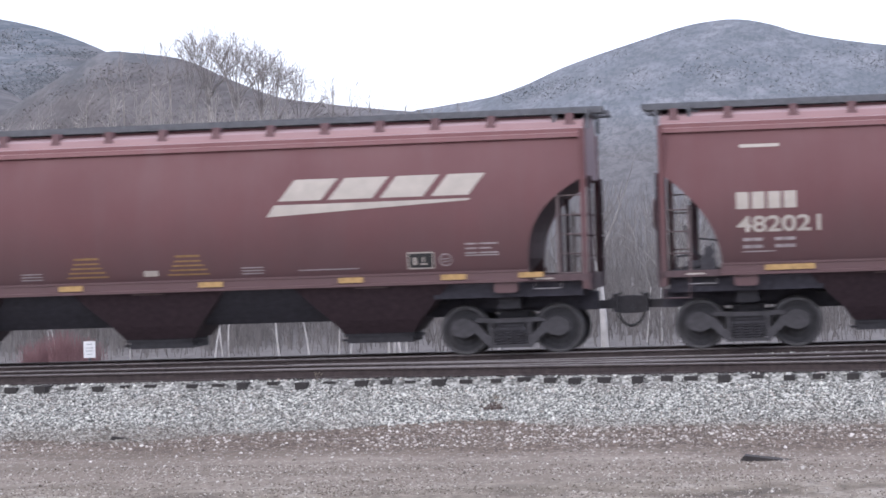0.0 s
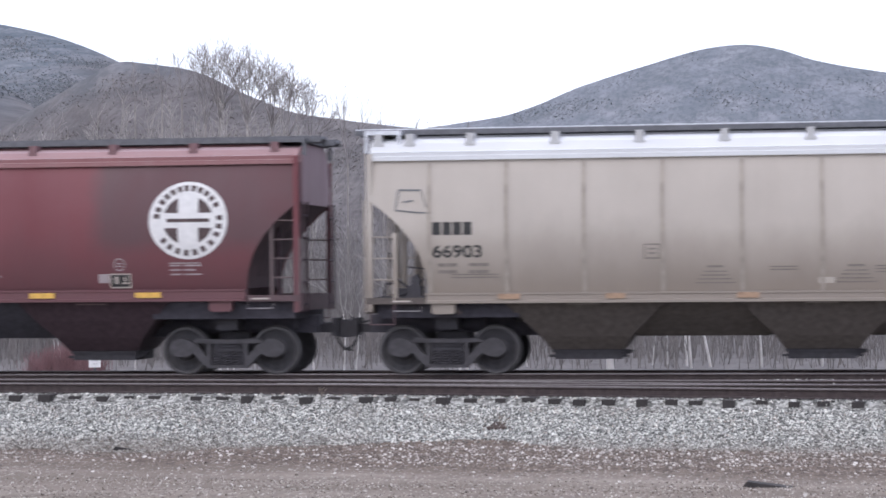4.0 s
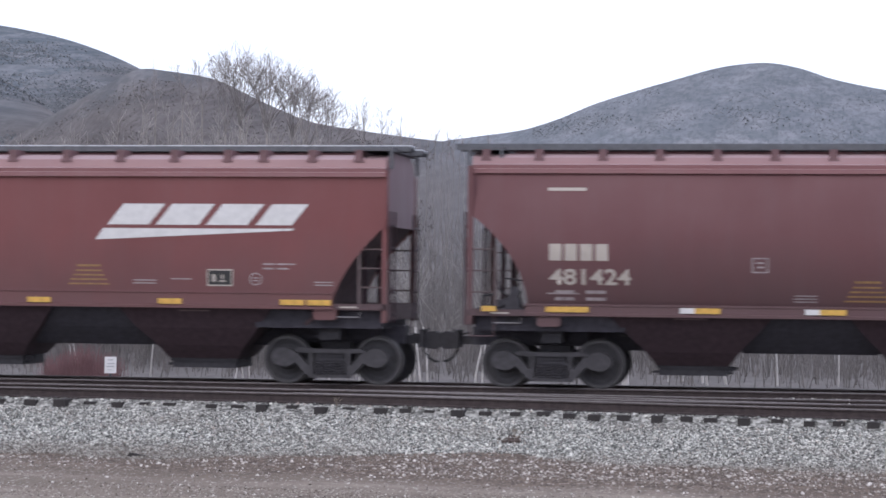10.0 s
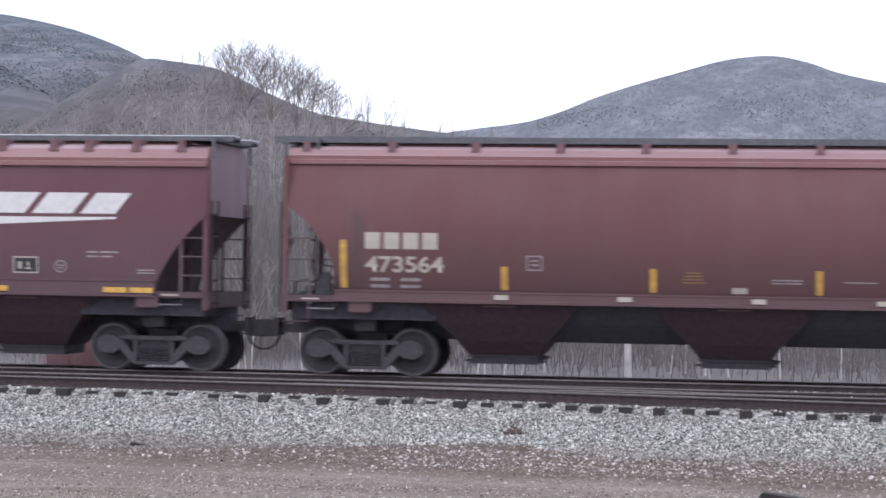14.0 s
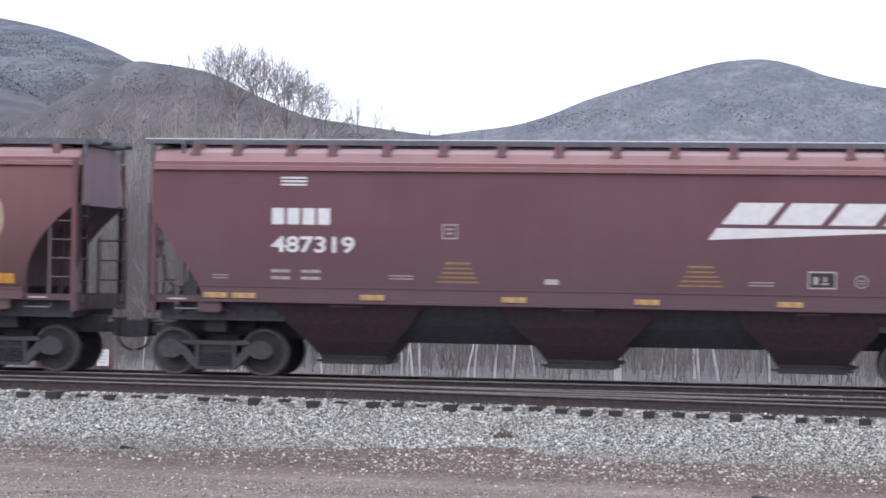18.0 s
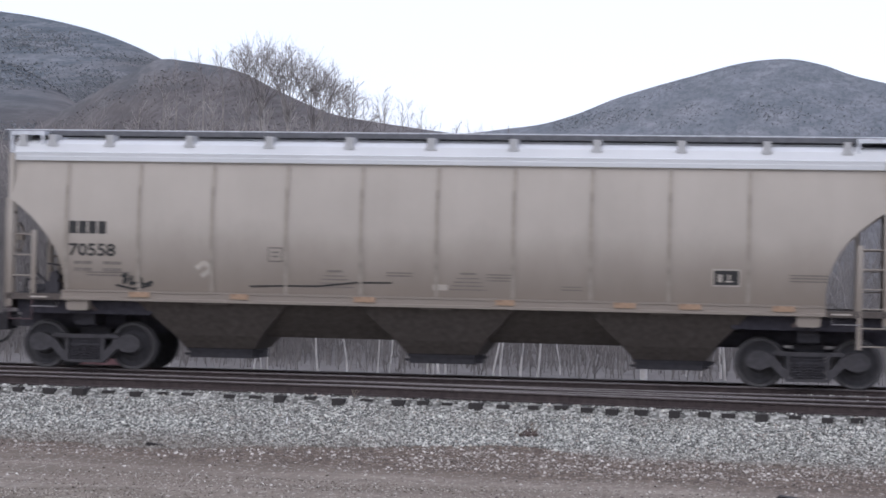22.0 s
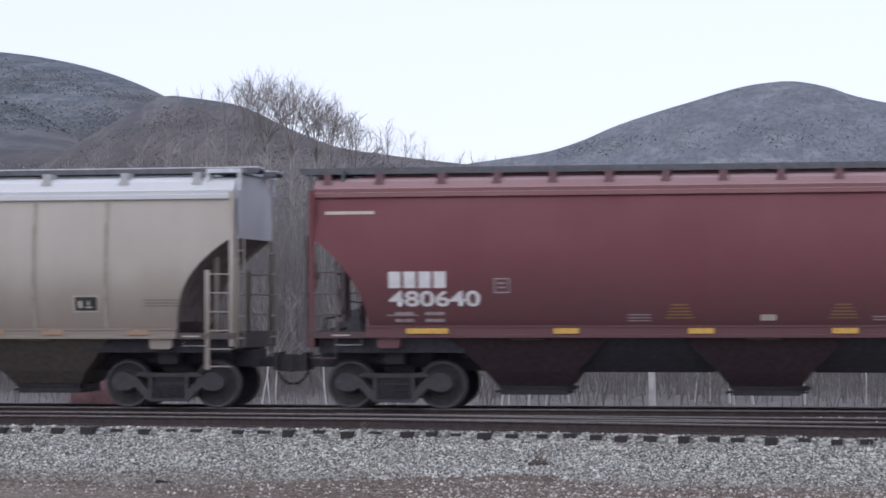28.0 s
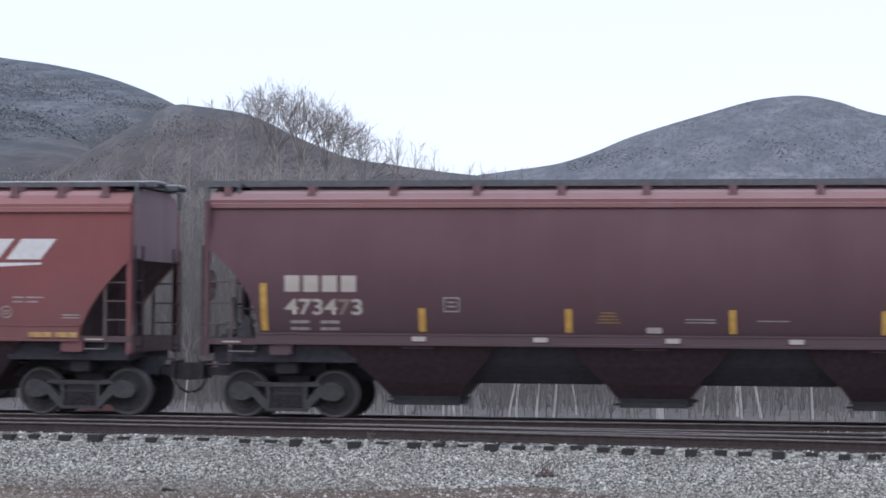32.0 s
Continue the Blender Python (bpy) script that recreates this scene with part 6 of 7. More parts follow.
track("main railway track that carries the train", [lambda x: RAIL_Y - 0.7525, lambda x: RAIL_Y + 0.7525], level, [-22 + 0.54 * i for i in range(56)], -560.0, 560.0, 7)

# ---- bare trees ----
PALE_LIMB = plain("pale_aspen_limb", (0.32, 0.3, 0.285), 0.85, 0, 0.25, 3)
BARK = plain("grey_brown_bark", (0.33, 0.3, 0.28), 0.9, 0, 0.3, 4)
TWIG = plain("grey_twig", (0.3, 0.275, 0.27), 0.9, 0, 0.3, 2)
PALE_TWIG = plain("pale_grey_twig", (0.4, 0.37, 0.345), 0.9, 0, 0.3, 2)
BRUSH = plain("grey_brush_stem", (0.215, 0.198, 0.19), 0.9, 0, 0.35, 1.5)
BIRCH = plain("white_aspen_bark", (0.58, 0.555, 0.535), 0.8, 0, 0.25, 3)


class Wood:
    """Collects tapered limbs into one mesh."""

    def __init__(self):
        self.v, self.f = [], []

    def limb(self, pts, r0, r1, sides=3):
        n0 = len(self.v)
        for i, p in enumerate(pts):
            d = (pts[min(i + 1, len(pts) - 1)] - pts[max(0, i - 1)]).normalized()
            u = d.cross(Vector((0.31, 0.2, 0.93)) if abs(d.z) < 0.95 else Vector((1, 0, 0))).normalized()
            w = d.cross(u)
            r = r0 + (r1 - r0) * i / (len(pts) - 1)
            for k in range(sides):
                a = k * 2 * math.pi / sides
                self.v.append(p + (u * math.cos(a) + w * math.sin(a)) * r)
        for i in range(len(pts) - 1):
            for k in range(sides):
                a, b = n0 + i * sides + k, n0 + i * sides + (k + 1) % sides
                self.f.append((a, b, b + sides, a + sides))

    def mesh(self, name, material):
        me = bpy.data.meshes.new(name)
        me.from_pydata([tuple(p) for p in self.v], [], self.f)
        me.shade_smooth()
        me.materials.append(material)
        return me


def inside(dome, p):
    cz, rh, rv = dome
    return (p.x * p.x + p.y * p.y) / (rh * rh) + ((p.z - cz) / rv) ** 2 < 1.0


def grow(wood, rng, p, d, length, r, depth, spread, up, dome):
    """A limb that wanders upwards, then forks, and stops at the edge of the crown."""
    pts, q, dd = [p], p, d
    steps = 4 if depth > 1 else 3
    for _ in range(steps):
        dd = (dd + Vector((rng.gauss(0, 0.2), rng.gauss(0, 0.2), rng.gauss(0.0, 0.06) + up))).normalized()
        q = q + dd * (length / steps)
        pts.append(q)
        if not inside(dome, q):
            break
    wood.limb(pts, r, r * 0.6, 5 if depth > 3 else 3)
    if depth <= 0 or not inside(dome, q):
        return
    n = 3 if depth > 1 else 4
    for i in range(n):
        at = pts[-1] if i == 0 else pts[rng.randint(1, len(pts) - 1)]
        a = rng.uniform(0, 6.283)
        nd = (dd + Vector((math.cos(a), math.sin(a), rng.uniform(0.0, 0.3))) * (0.2 if i == 0 else spread)).normalized()
        grow(wood, rng, at, nd, length * rng.uniform(0.6, 0.85), max(0.0065, r * (0.66 if i == 0 else 0.5)), depth - 1, spread, up, dome)


def bare_tree(x, y, height, seed, label, stems=1, depth=4, spread=0.75, trunk_mat=BARK, twig_mat=TWIG, r=0.14, lean=0.1, up=0.06, girth=0.3, limbs=4):
    rng = random.Random(seed)
    t = new("tree")
    tagged(t, label, "tree")
    t.matrix_basis = pose(x, y, -0.7)
    crown = Wood()
    dome = (height * 0.56, height * girth, height * 0.46)
    for i in range(stems):
        a = rng.uniform(0, 6.283)
        base = Vector((math.cos(a), math.sin(a), 0)) * (0.0 if stems == 1 else rng.uniform(0.1, 0.7))
        d = Vector((math.cos(a) * lean, math.sin(a) * lean, 1)).normalized()
        pts, q = [base], base
        for _ in range(5):
            d = (d + Vector((rng.gauss(0, 0.05), rng.gauss(0, 0.05), 0.03))).normalized()
            q = q + d * height * 0.075
            pts.append(q)
        trunk = Wood()
        trunk.limb(pts, r, r * 0.7, 7)
        ob = new("trunk", trunk.mesh("trunk", trunk_mat))
        ob.parent = t
        for j in range(limbs):
            at = pts[-1] if j < 2 else pts[rng.randint(2, 4)]
            b = rng.uniform(0, 6.283)
            nd = (d + Vector((math.cos(b), math.sin(b), 0.1)) * (0.15 if j == 0 else spread * 0.9)).normalized()
            grow(crown, rng, at, nd, height * (0.25 if j < 3 else 0.21), r * (0.55 if j < 2 else 0.42), depth, spread, up, dome)
    b = new("crown", crown.mesh("crown", twig_mat))
    b.parent = t
    return t


def bearing(az, y):
    return y * math.tan(radians(az))


def bow(p, d, q, n=3):
    """A bending line from p, leaving along d, to q."""
    m = p + d * (q - p).length * 0.5
    return [p * (1 - u) ** 2 + m * 2 * u * (1 - u) + q * u * u for u in [i / n for i in range(n + 1)]]


def splay(rng, d, angle):
    """A direction turned away from d by an angle, to a random side."""
    side = d.cross(Vector((rng.gauss(0, 1), rng.gauss(0, 1), rng.gauss(0, 1)))).normalized()
    return (d * math.cos(angle) + side * math.sin(angle)).normalized()


def vase_tree(x, y, height, half, crown_base, stems, seed, twig_mat, fork_at=0.55, fine=1.0, thin=1.0):
    """A slim bare tree: stems fan out from a low fork, with side branches and fine twigs out to a rounded outline."""
    rng = random.Random(seed)
    t = new("tree")
    tagged(t, "bare grey deciduous tree with fine upswept twigs", "tree")
    t.matrix_basis = pose(x, y, -0.7)
    crown, trunk = Wood(), Wood()
    cz, rv = crown_base + (height - crown_base) * 0.42, (height - crown_base) * 0.58

    def room(p, d, most):
        """How far a branch may run from p along d before it leaves the crown's outline."""
        size = 0.08
        while size < most and inside((cz, half, rv), p + d * size):
            size += 0.08
        return size

    fork = Vector((rng.gauss(0, 0.08), rng.gauss(0, 0.08), crown_base * fork_at))
    thick = 0.016 * fine + 0.008 * half
    trunk.limb([Vector((0, 0, -0.05)), fork * 0.5 + Vector((rng.gauss(0, 0.04), 0, 0)), fork], thick * 2.2, thick * 1.6, 6)
    for i in range(stems):
        spin = i * 2.4 + rng.uniform(-0.3, 0.3)
        tilt = 0.0 + 1.35 * ((i * 0.618 + 0.2) % 1.0) ** 0.8
        goal = Vector((half * math.cos(spin) * math.cos(tilt), half * math.sin(spin) * math.cos(tilt), cz + rv * math.sin(tilt)))
        goal = fork + (goal - fork) * rng.uniform(0.92, 1.0)
        line = bow(fork, Vector((math.cos(spin) * 0.2, math.sin(spin) * 0.2, 1)).normalized(), goal, 14)
        for k in range(1, 14):
            line[k] = line[k] + Vector((rng.gauss(0, 0.02), rng.gauss(0, 0.02), 0))
        crown.limb(line, thick, 0.005, 4)
        long = (goal - fork).length
        n = int(long / (0.2 * thin))
        for j in range(n):
            u = 0.3 * thin + (0.98 - 0.3 * thin) * (j + rng.random()) / n
            a = min(12, int(u * 14))
            at = line[a] + (line[a + 1] - line[a]) * (u * 14 - a)
            d = splay(rng, (line[a + 1] - line[a]).normalized(), rng.uniform(0.6, 1.0))
            d = (d + Vector((0, 0, 0.2))).normalized()
            reach = room(at, d, max(0.5, 1.7 * (1.15 - u))) * rng.uniform(0.8, 1.05)
            if reach < 0.15 or at.z < crown_base * 0.8:
                continue
            limb = bow(at, d, at + d * reach + Vector((0, 0, 0.1 * reach)), 3)
            crown.limb(limb, 0.0095 * fine, 0.0045 * fine)
            for k in range(int(reach / (0.13 * thin)) + 1):
                b = rng.randint(0, 2)
                q = limb[b] + (limb[b + 1] - limb[b]) * rng.random()
                e = splay(rng, d, rng.uniform(0.35, 0.85))
                e = (e + Vector((0, 0, 0.15))).normalized()
                size = rng.uniform(0.16, 0.45)
                crown.limb([q, q + e * size * 0.5, q + e * size + Vector((0, 0, 0.03))], 0.0058 * fine, 0.0036 * fine)
    ob = new("trunk", trunk.mesh("trunk", BARK))
    ob.parent = t
    ob = new("crown", crown.mesh("crown", twig_mat))
    ob.parent = t


# the stand of bare trees that rises over the cars, highest in its middle, then thin ones along the saddle:
# bearing, distance, rise of the top in degrees, half width of the head, stems
STAND = [(-16.55, 88, 5.35, 0.4, 3), (-15.95, 87, 5.48, 0.5, 4), (-15.4, 88, 5.55, 0.55, 5), (-14.9, 85, 5.7, 0.85, 9), (-14.4, 86, 5.88, 1.6, 17), (-13.75, 84, 5.76, 1.7, 17), (-13.15, 87, 5.52, 1.5, 15), (-12.65, 84, 5.25, 1.3, 12), (-12.15, 86, 4.95, 1.0, 9)]
SADDLE = [(-11.15, 88, 4.66, 0.8, 5), (-10.75, 87, 4.3, 0.5, 3), (-10.35, 88, 4.15, 0.4, 4)]
SLOPE = [(-20.4, 86, 3.6, 1.2, 5), (-19.4, 86, 3.7, 1.2, 5), (-18.3, 84, 3.9, 1.2, 5), (-17.3, 84, 4.3, 1.1, 4), (-16.7, 82, 4.7, 0.8, 4), (-16.1, 83, 4.5, 1.0, 4), (-15.4, 80, 4.8, 1.1, 4), (-14.8, 82, 4.5, 1.0, 4), (-14.1, 80, 4.7, 1.2, 4), (-13.5, 82, 4.5, 1.0, 4), (-12.9, 80, 4.3, 1.2, 4), (-12.3, 82, 4.1, 0.9, 4)]
for az, y, up, half, st in STAND + SADDLE:
    top = 2.72 + math.tan(radians(up)) * y / math.cos(radians(az))
    tall = 3.7 if half > 0.7 else 2.4
    vase_tree(bearing(az, y), y, top, half * 1.15, top - tall, st, 20 + st + int(-10 * az), TWIG, (top - tall + 0.5) / (top - tall), 1.0, 1.55)
for i, (az, y, up, half, st) in enumerate(SLOPE):
    top = 2.72 + math.tan(radians(up)) * y / math.cos(radians(az))
    vase_tree(bearing(az, y), y, top, half * 1.3, top - 4.6, st, 32 + i, PALE_TWIG, 0.7, 1.2, 1.7)
# whips along the saddle: thin straight shoots that stand just over the skyline
for i in range(11):
    az = -10.05 + 0.19 * i + 0.05 * math.sin(i * 7.0)
    top = 2.75 + math.tan(radians(3.93 - 0.02 * i + 0.1 * math.sin(i * 2.7))) * 92 / math.cos(radians(az))
    vase_tree(bearing(az, 92), 92, top, 0.16, top - 2.2, 3, 70 + i, TWIG)


def white_aspen():
    """The forked white tree that shows between the cars: one leaning foot, three upswept stems."""
    rng = random.Random(5)
    t = new("tree")
    tagged(t, "forked aspen with chalk-white bark and bare upswept stems", "tree")
    t.matrix_basis = pose(bearing(-4.62, 57), 57, -0.7)
    trunk, crown = Wood(), Wood()
    fork = Vector((-0.12, 0, 2.3))
    trunk.limb([Vector((0.02, 0, -0.05)), Vector((0.0, 0, 0.9)), Vector((-0.06, 0, 1.7)), fork], 0.1, 0.07, 8)
    for tip, r in ((Vector((-0.62, 0.1, 4.6)), 0.036), (Vector((0.0, -0.1, 4.9)), 0.036), (Vector((0.8, 0.05, 4.3)), 0.03), (Vector((-0.3, 0.3, 4.2)), 0.022)):
        line = [fork + (tip - fork) * u + Vector((rng.gauss(0, 0.05) + (tip.x - fork.x) * 0.25 * u * (1 - u), rng.gauss(0, 0.05), 0)) for u in (0, 0.25, 0.5, 0.75, 1)]
        crown.limb(line, r, 0.012, 5)
        for _ in range(4):
            i = rng.randint(1, 3)
            d = Vector((rng.gauss(0, 0.5), rng.gauss(0, 0.5), 0.9)).normalized()
            n = rng.uniform(0.25, 0.7)
            q = line[i] + (line[i + 1] - line[i]) * rng.random()
            crown.limb([q, q + d * n * 0.5, q + d * n + Vector((0, 0, 0.08))], 0.012, 0.005)
    for name, w, mat in (("trunk", trunk, BIRCH), ("crown", crown, PALE_LIMB)):
        ob = new(name, w.mesh(name, mat))
        ob.parent = t


white_aspen()
# white-barked aspens in front of the thicket
for i, (az, y, h, rr) in enumerate([(-2.53, 58, 4.6, 0.075), (-2.06, 58, 4.8, 0.08), (-14.5, 56, 3.8, 0.05), (-13.9, 57, 4.0, 0.05), (-12.83, 56, 4.0, 0.06), (-12.1, 57, 3.8, 0.055), (-11.4, 57, 4.2, 0.05), (-10.1, 56, 3.8, 0.06), (-9.95, 56, 4.1, 0.055),
                                   (-9.53, 55, 4.2, 0.06), (-8.42, 56, 4.2, 0.065), (-8.22, 56, 4.0, 0.06), (-7.75, 56, 4.2, 0.065), (-6.7, 58, 3.8, 0.045), (-16.6, 57, 3.6, 0.05), (-18.3, 58, 3.6, 0.05), (-0.8, 58, 4.4, 0.06), (0.7, 58, 4.4, 0.05), (-3.6, 59, 4.2, 0.045)]):
    bare_tree(bearing(az, y), y, h, 60 + i, "slender aspen with white bark and few bare limbs", 2 if i % 3 == 0 else 1, 2, 0.75, BIRCH, PALE_LIMB, rr * 0.5, 0.1, 0.03, limbs=3)


def thicket(name, n, az0, az1, y0, y1, h0, h1, seed, label):
    """Bare brush: many thin forked stems in one mesh."""
    rng = random.Random(seed)
    w = Wood()
    for _ in range(n):
        az, y = rng.uniform(az0, az1), rng.uniform(y0, y1)
        p = Vector((bearing(az, y), y, -0.75))
        h = rng.uniform(h0, h1)
        d = Vector((rng.gauss(0, 0.12), rng.gauss(0, 0.12), 1)).normalized()
        pts, q = [p], p
        for _k in range(4):
            d = (d + Vector((rng.gauss(0, 0.09), rng.gauss(0, 0.09), 0.05))).normalized()
            q = q + d * h * 0.25
            pts.append(q)
        r = rng.uniform(0.009, 0.022)
        w.limb(pts, r, 0.004)
        for _k in range(5):
            i = rng.randint(1, 3)
            a = rng.uniform(0, 6.283)
            e = (d + Vector((math.cos(a), math.sin(a), 0.2)) * 0.7).normalized()
            m = pts[i] + e * h * 0.16
            w.limb([pts[i], m, m + (e + Vector((0, 0, 0.5))).normalized() * h * 0.14], r * 0.5, 0.003)
    ob = new(name, w.mesh(name, BRUSH))
    return tagged(ob, label, "brush", kind="stuff")


thicket("brush", 2400, -24, -13, 62, 96, 3.0, 7.2, 1, "dense grey-brown leafless brush, tall on the slope")
thicket("brush", 2400, -14, 5, 62, 94, 1.8, 5.0, 2, "dense grey-brown leafless brush behind the track")
thicket("brush", 800, -23, 5, 56, 64, 0.6, 2.2, 3, "low grey leafless scrub behind the track")

# ---- the white sign and the red shrub behind it ----
SIGN_WHITE = plain("white_sign_sheet", (0.85, 0.85, 0.85), 0.5, 0, 0.05)
SHED_RED = plain("red_willow_stem", (0.27, 0.15, 0.155), 0.8, 0, 0.3, 3)


def wayside_sign():
    s = new("wayside_sign")
    tagged(s, "small white rectangular sign with dark lines on a post", "sign")
    s.matrix_basis = pose(-16.82, 53.0, -0.6, -8, 0, 12)
    part("post", "sign_post", boxes((-0.03, 0.03, 0.0, 0.06, -0.1, 0.66)), GRATE, s)
    part("plate", "sign_plate", boxes((-0.143, 0.143, -0.015, 0.0, 0.27, 0.675)), SIGN_WHITE, s)
    bars = [(-0.06, 0.06, -0.018, -0.014, 0.59, 0.605), (-0.09, 0.09, -0.018, -0.014, 0.5, 0.513), (-0.09, 0.09, -0.018, -0.014, 0.43, 0.443), (-0.07, 0.07, -0.018, -0.014, 0.35, 0.36)]
    part("lettering", "sign_bars", boxes(*bars), GREY_PANEL, s, "dark unreadable lines")
    return s


wayside_sign()


def red_shrub():
    """A low clump of red-stemmed willow."""
    rng = random.Random(77)
    w = Wood()
    for _ in range(1500):
        p = Vector((rng.uniform(-0.95, 0.95), rng.gauss(0, 0.4), 0))
        d = Vector((rng.gauss(0, 0.18), rng.gauss(0, 0.2), 1)).normalized()
        h = rng.uniform(0.35, 0.95) * (1.1 - 0.5 * abs(p.x))
        w.limb([p, p + d * h * 0.5, p + d * h + Vector((rng.gauss(0, 0.06), 0, 0))], 0.005, 0.003)
    ob = new("shrub", w.mesh("shrub", SHED_RED))
    ob.matrix_basis = pose(-18.2, 55.0, -0.65)
    tagged(ob, "low leafless shrub with dull red stems", "shrub")


red_shrub()


def plank(x, y, length, width, seed):
    """A weathered board lying flat on the dirt."""
    rng = random.Random(seed)
    ob = new("plank", mesh_of(("plank", seed), lambda: plank_bm(length, width, rng), TIE))
    ob.matrix_basis = pose(x, y, land(math.degrees(math.atan2(x, y)), math.hypot(x, y)) + 0.0, 0, 0, rng.uniform(-6, 6))
    tagged(ob, "dark weathered scrap of timber lying on the dirt", "plank")


def plank_bm(length, width, rng):
    bm = bmesh.new()
    prism(bm, [(-length / 2, -0.02), (length / 2, -0.02), (length / 2 - 0.02, -0.005), (-length / 2 + 0.08, 0.07)], -width / 2, width / 2)
    return bm


plank(-0.3, 28.0, 0.72, 0.24, 1)
plank(-9.95, 33.0, 0.55, 0.07, 2)


WEED = plain("dry_brown_stalk", (0.2, 0.165, 0.13), 0.9, 0, 0.3, 3)


def weed(x, y, h, seed):
    rng = random.Random(seed)
    w = Wood()
    for _ in range(5):
        d = Vector((rng.gauss(0, 0.35), rng.gauss(0, 0.35), 1)).normalized()
        w.limb([Vector((0, 0, 0)), d * h * 0.6, d * h + Vector((rng.gauss(0, 0.04), 0, 0))], 0.006, 0.003)
        w.limb([d * h * 0.7, d * h * 0.9 + Vector((0.04, 0, 0.01))], 0.012, 0.004)
    ob = new("dry_weed", w.mesh("dry_weed", WEED))
    ob.matrix_basis = pose(x, y, bed_height(x, y))
    tagged(ob, "dry brown weed stalk among the ballast", "weed")


weed(-8.1, front_rail_y(-8.1) - 0.4, 0.16, 1)
weed(-4.7, 36.3, 0.2, 2)


def stake(x, y):
    ob = new("stake", mesh_of("stake", boxes((-0.008, 0.008, -0.008, 0.008, -0.03, 0.11)), SIGN_WHITE))
    ob.matrix_basis = pose(x, y, bed_height(x, y), 0, 6, 0)
    tagged(ob, "short white stake standing in the ballast", "stake")


stake(-8.7, 35.9)


def near_spot(rs):
    x, y = -4.75 + 0.07 * rs.randn(), 36.2 + 0.12 * rs.randn()
    return x, y, bed_height(x, y) + 0.02


tagged(scatter("earth_clods", 70, near_spot, (0.02, 0.05), 12, plain("brown_earth_clod", (0.1, 0.075, 0.065), 0.95, 0, 0.4, 20)), "small heap of brown earth clods on the ballast", "earth", kind="stuff")

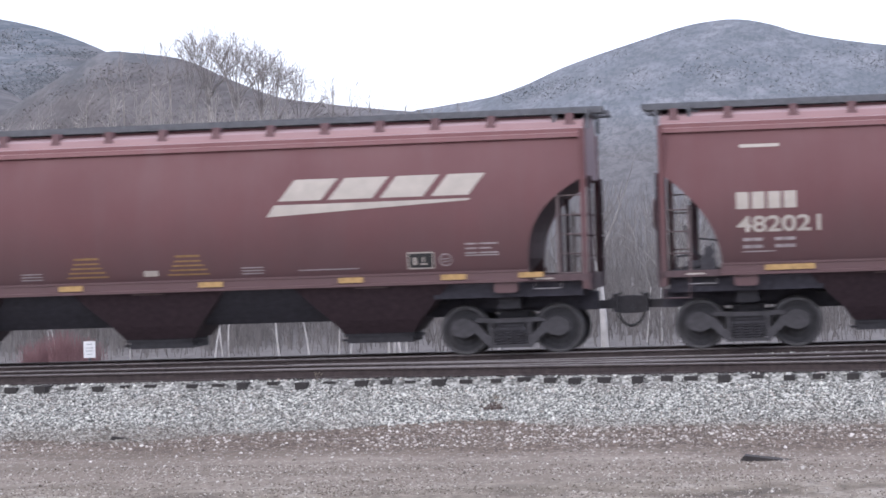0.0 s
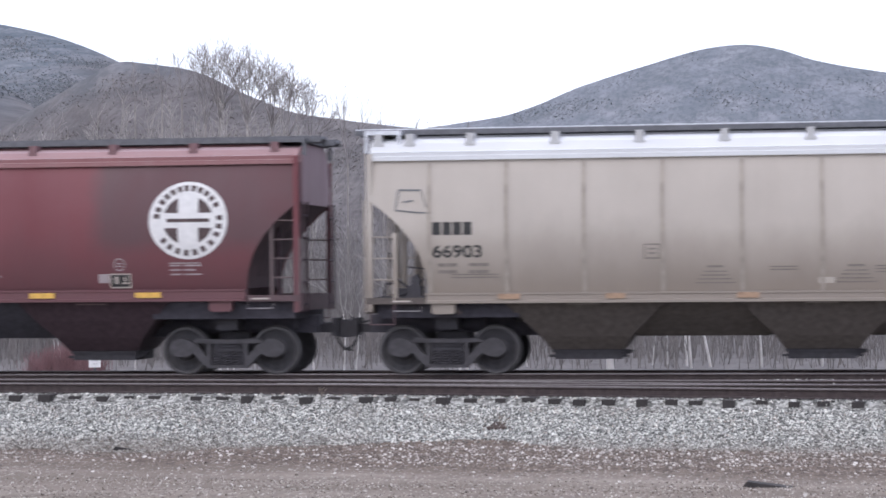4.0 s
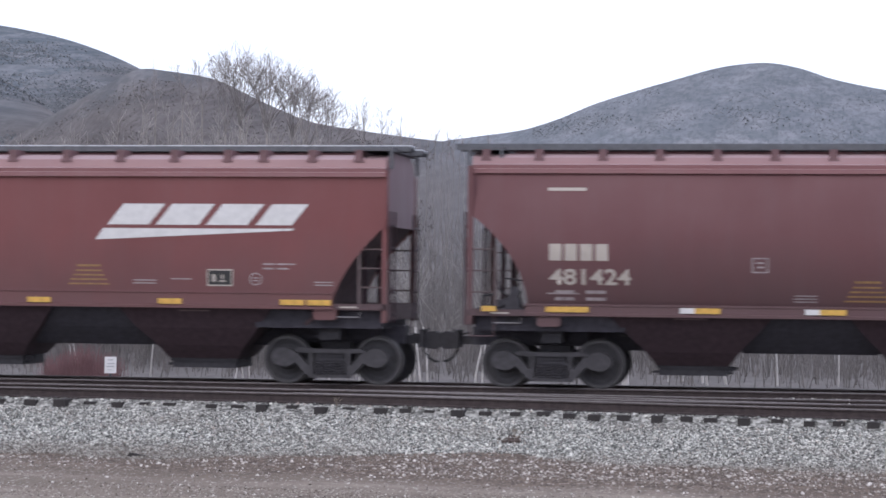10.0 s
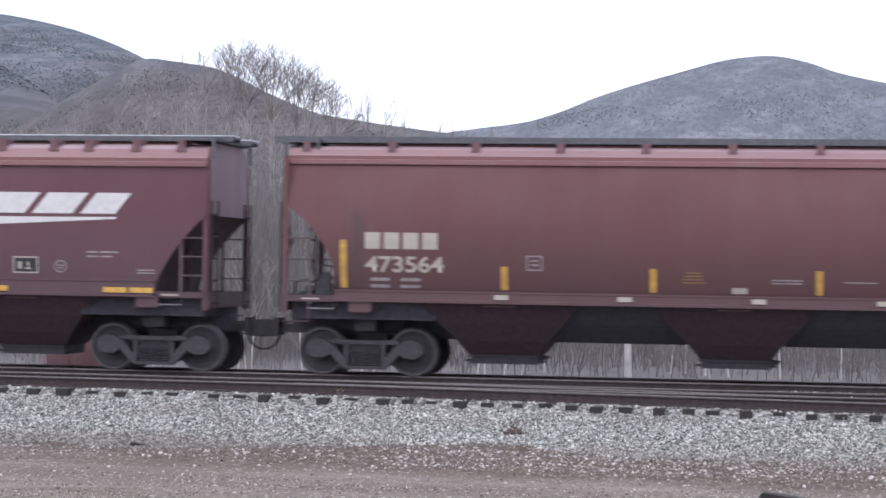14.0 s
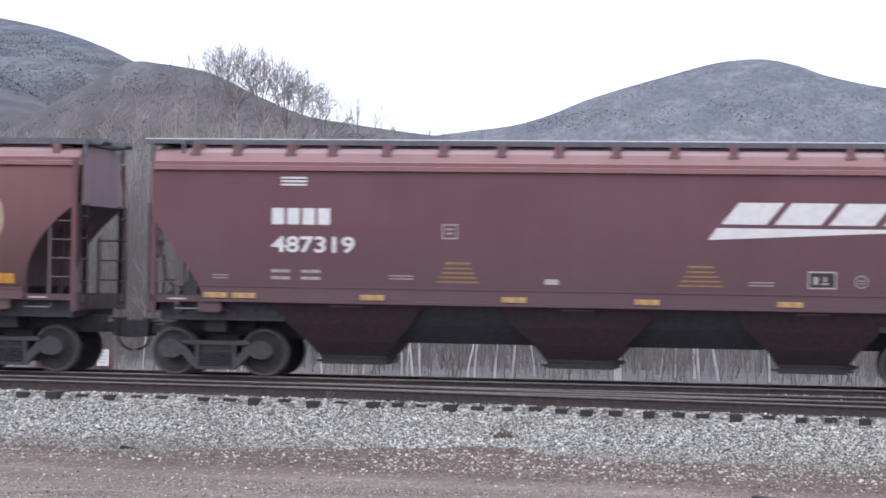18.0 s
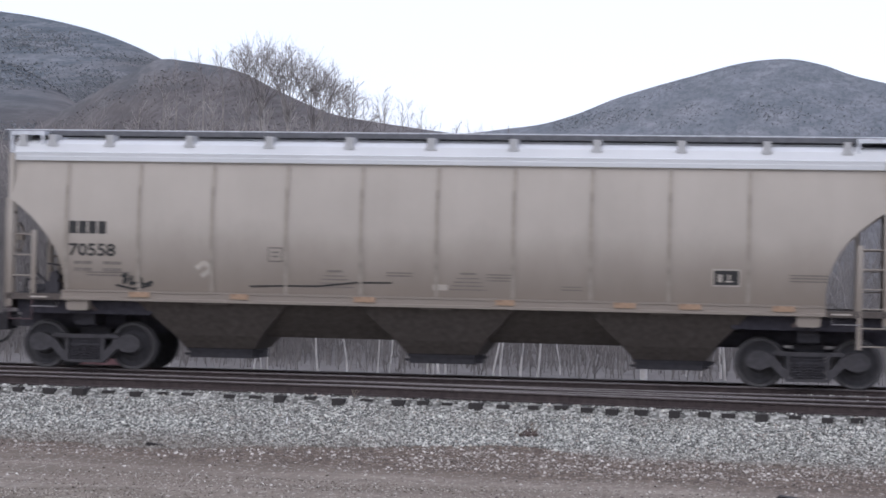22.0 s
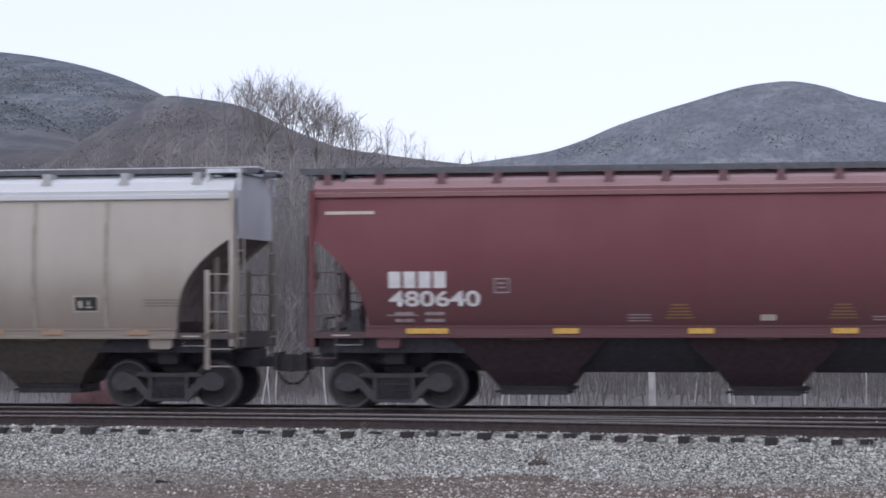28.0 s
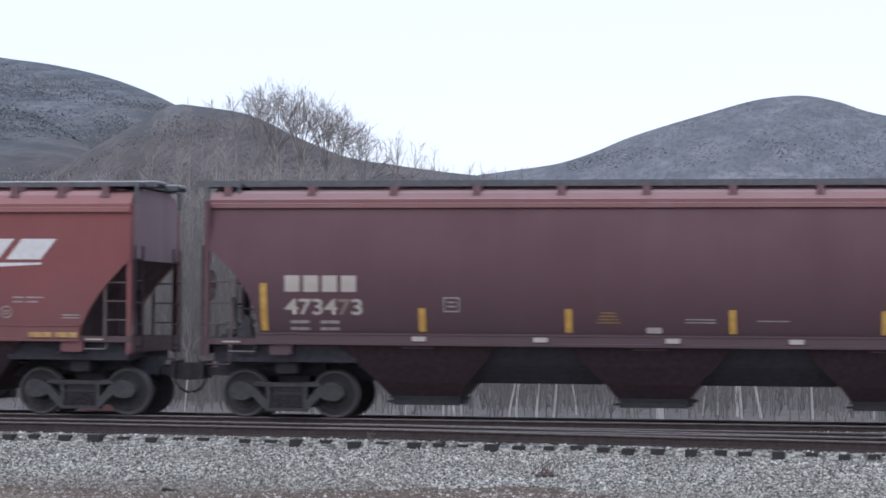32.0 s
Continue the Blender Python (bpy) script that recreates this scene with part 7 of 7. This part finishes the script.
# ---- the train ----
RUST = "dirty maroon covered hopper car, "
TRAIN = [
    dict(kind="round", paint="brown", logo="swoosh", ink="cream", tapes=(-6.6, -4.4, -1.65, 1.1, 3.8, 5.75, 7.2), label=RUST + "faded block emblem"),
    dict(kind="round", paint="brown", logo="swoosh", ink="cream", number="482021", label=RUST + "rounded sides and cream emblem"),
    dict(kind="flat", paint="red", logo="swoosh", number="484871", fresh=1, strokes=[(ln, 0.1, SILVER) for ln in SILVER_SCRAWL], scratches=1, blot=(7.2, 2.98), label="red-brown covered hopper car with white scrawl and scrapes"),
    dict(kind="old", paint="wine_mended", logo="cross", ink="white", dim_number=1, number="472380", faded=(2, 3), fresh=1, label="wine-red covered hopper car with a white cross emblem"),
    dict(kind="pale", paint="tan", logo="", ink="black", number="66903", strokes=[([(-7.78, 3.48), (-7.35, 3.47)], 0.035, FADED_BLACK), ([(-7.78, 3.48), (-7.84, 3.1), (-7.5, 3.06), (-7.15, 3.04)], 0.03, FADED_BLACK), ([(-7.35, 3.45), (-7.25, 3.15)], 0.02, FADED_BLACK), ([(-7.7, 3.25), (-7.5, 3.28)], 0.03, FADED_BLACK)], label="dusty tan covered hopper car with black stencils"),
    dict(kind="flat", paint="plum", logo="swoosh", number="489520", qx=4.94, fore=1, label=RUST + "flat sides and white emblem"),
    dict(kind="round", paint="brown", logo="swoosh", ink="cream", number="482486", label=RUST + "rounded sides and cream emblem"),
    dict(kind="flat", paint="plum", logo="swoosh", number="489530", qx=4.94, fore=1, label=RUST + "flat sides and white emblem"),
    dict(kind="flat", paint="red_mended", logo="swoosh", header=False, number="485513", fresh=1, strokes=[(ln, 0.09, BLUE) for ln in BLUE_SCRAWL], label="red-brown covered hopper car with pale blue scrawl"),
    dict(kind="round", paint="brown", logo="swoosh", ink="cream", number="481424", ring_left=1, tapes=(-8.2, -7.0, -4.25, -1.98, 0.7, 3.3, 6.1), low=2.4, fresh=1, pairs=1, label=RUST + "white and yellow sill tape"),
    dict(kind="straight", paint="brown", logo="cross", ink="cream", number="478480", disc_patch=1, header_w=0.95, label=RUST + "white cross emblem"),
    dict(kind="flat", paint="dark", logo="swoosh", number="488656", qx=4.27, fresh=1, label="dark maroon covered hopper car with bright white emblem"),
    dict(kind="old", paint="brown_smudged", logo="cross", ink="cream", number="473564", posts=1, label=RUST + "upright yellow tape strips"),
    dict(kind="round", paint="red_smudged", logo="swoosh", ink="cream", number="480750", late=1, qx=4.9, tapes=(-6.6, -4.3, -1.52, 1.18, 4.45, 5.8, 7.2), fresh=1, header_w=0.95, label="red-brown covered hopper car with cream emblem"),
    dict(kind="old", paint="brown", logo="cross", ink="worn", number="475096", faded=(3, 4), ochre=1, disc=6.25, orange_patch=[(-5.75, 1.7), (6.75, 1.72)], label=RUST + "cream emblem, orange patches"),
    dict(kind="flat", paint="dark", logo="swoosh", number="487319", qx=4.27, label="dark maroon covered hopper car with white emblem"),
    dict(kind="old", paint="dusk", logo="cross", ink="cream", number="474645", faded=(0, 1), ochre=1, orange_patch=[(-7.2, 1.8), (6.75, 1.72)], label="dark maroon covered hopper car with cream cross emblem"),
    dict(kind="flat", paint="wine", logo="swoosh", number="489213", qx=4.94, fore=1, label="clean wine-red covered hopper car with bright emblem"),
    dict(kind="pale", paint="tan", logo="", ink="black", number="70558", spray=(14, -6.1, 1.6, 0.6, 0.3, BLACK, 4), strokes=[([(-3.55, 1.68), (-2.9, 1.7), (-2.2, 1.71), (-1.5, 1.79), (-0.8, 1.8)], 0.03, BLACK), ([(-4.6, 2.0), (-4.45, 2.12), (-4.3, 2.0), (-4.5, 1.85)], 0.09, CREAM)], label="dusty tan covered hopper car with weld seams"),
    dict(kind="round", paint="brown", logo="swoosh", number="481133", bare_end=1, ring_left=1, label=RUST + "rounded sides and white emblem"),
    dict(kind="old", paint="brown", logo="cross", ink="cream", number="475926", faded=(4,), posts=(-4.62, -2.36, -0.1, 2.22, 4.52), disc=5.67, words=(("SANITY  IS  NOT  STATISTICAL", 0.72, 1.95, 5.2, 0.28), ("-1984", 6.22, 1.98, 0.85, 0.25)), label=RUST + "sprayed words, yellow strips"),
    dict(kind="arched", paint="white", logo="", ink="black", number="847048", strokes=[(ln, 0.04, FADED_BLACK) for ln in SPRAYED_LETTERS] + [(ln, 0.022, FADED_BLACK) for ln in SMALL_SCRIBBLE], label="white covered hopper car with a grey number panel"),
    dict(kind="pale", paint="tan", logo="", ink="black", number="70414", label="dusty tan covered hopper car with weld seams"),
    dict(kind="round", paint="wine", logo="swoosh", number="480640", late=1, tapes=(-6.6, -3.82, -1.33, 1.27, 3.24, 5.78, 7.14), nw=1.74, qx=5.42, low=2.3, fresh=1, header_w=0.95, panel=(-4.95, 2.2), label="red-brown covered hopper car with white emblem"),
    dict(kind="old", paint="dusk", logo="cross", ink="cream", number="474940", gold=1, ochre=1, orange_patch=[(-5.74, 1.67), (6.75, 1.68)], spray=(16, -1.4, 1.68, 1.2, 0.42, CREAM, 6), label="dark maroon covered hopper car with cream cross emblem"),
    dict(kind="flat", paint="orange", logo="swoosh", number="484114", eyes=1, label="faded orange-red covered hopper car with sprayed rings"),
    dict(kind="old", paint="dusk", logo="cross", ink="cream", number="473473", faded=(4,), ochre=1, posts=1, label="dark maroon covered hopper car with yellow tape strips"),
]
# where each car's trailing coupling stands at the start, in metres along the track
COUPLINGS = [-3.02, 15.3, 33.04, 51.25, 69.38, 87.17, 105.29, 122.87, 140.83, 159.16, 177.35, 195.16, 213.47, 231.94, 250.36, 268.11, 286.57, 304.39, 322.78, 341.13, 359.69, 377.99, 396.28, 414.68, 433.06, 450.79, 469.15]
CARS = []
for _i, _spec in enumerate(TRAIN):
    _c = hopper_car(_spec)
    _a = COUPLINGS[_i - 1] if _i else COUPLINGS[0] - 18.35
    CARS.append((_c, 0.5 * (_a + COUPLINGS[_i]) + 0.08))


def gone(t):
    """Metres the train has rolled by t seconds; it loses a little speed on the way."""
    u = t / 32.0
    return 484.563 * u - 46.204 * u ** 2 + 34.039 * u ** 3 - 0.258 * u ** 4 - 8.493 * u ** 5


def motions():
    times = [float(i) for i in range(33)]
    for car, x in CARS:
        walk(car, [(t, pose(x - gone(t), RAIL_Y, 0)) for t in times])
    # the wheelsets all roll alike: one set of keys for the leading axles and one for the trailing ones
    for s in (-1, 1):
        first = WHEELS[s][0]
        walk(first, [(i / FPS, pose(s * 0.89, 0, 0.462, 0, -math.degrees(gone(i / FPS) / 0.46), 0)) for i in range(32 * FPS + 1)])
        keys = first.animation_data
        for w in WHEELS[s][1:]:
            w.rotation_mode = "QUATERNION"
            w.animation_data_create()
            w.animation_data.action = keys.action
            w.animation_data.action_slot = keys.action_slot


motions()
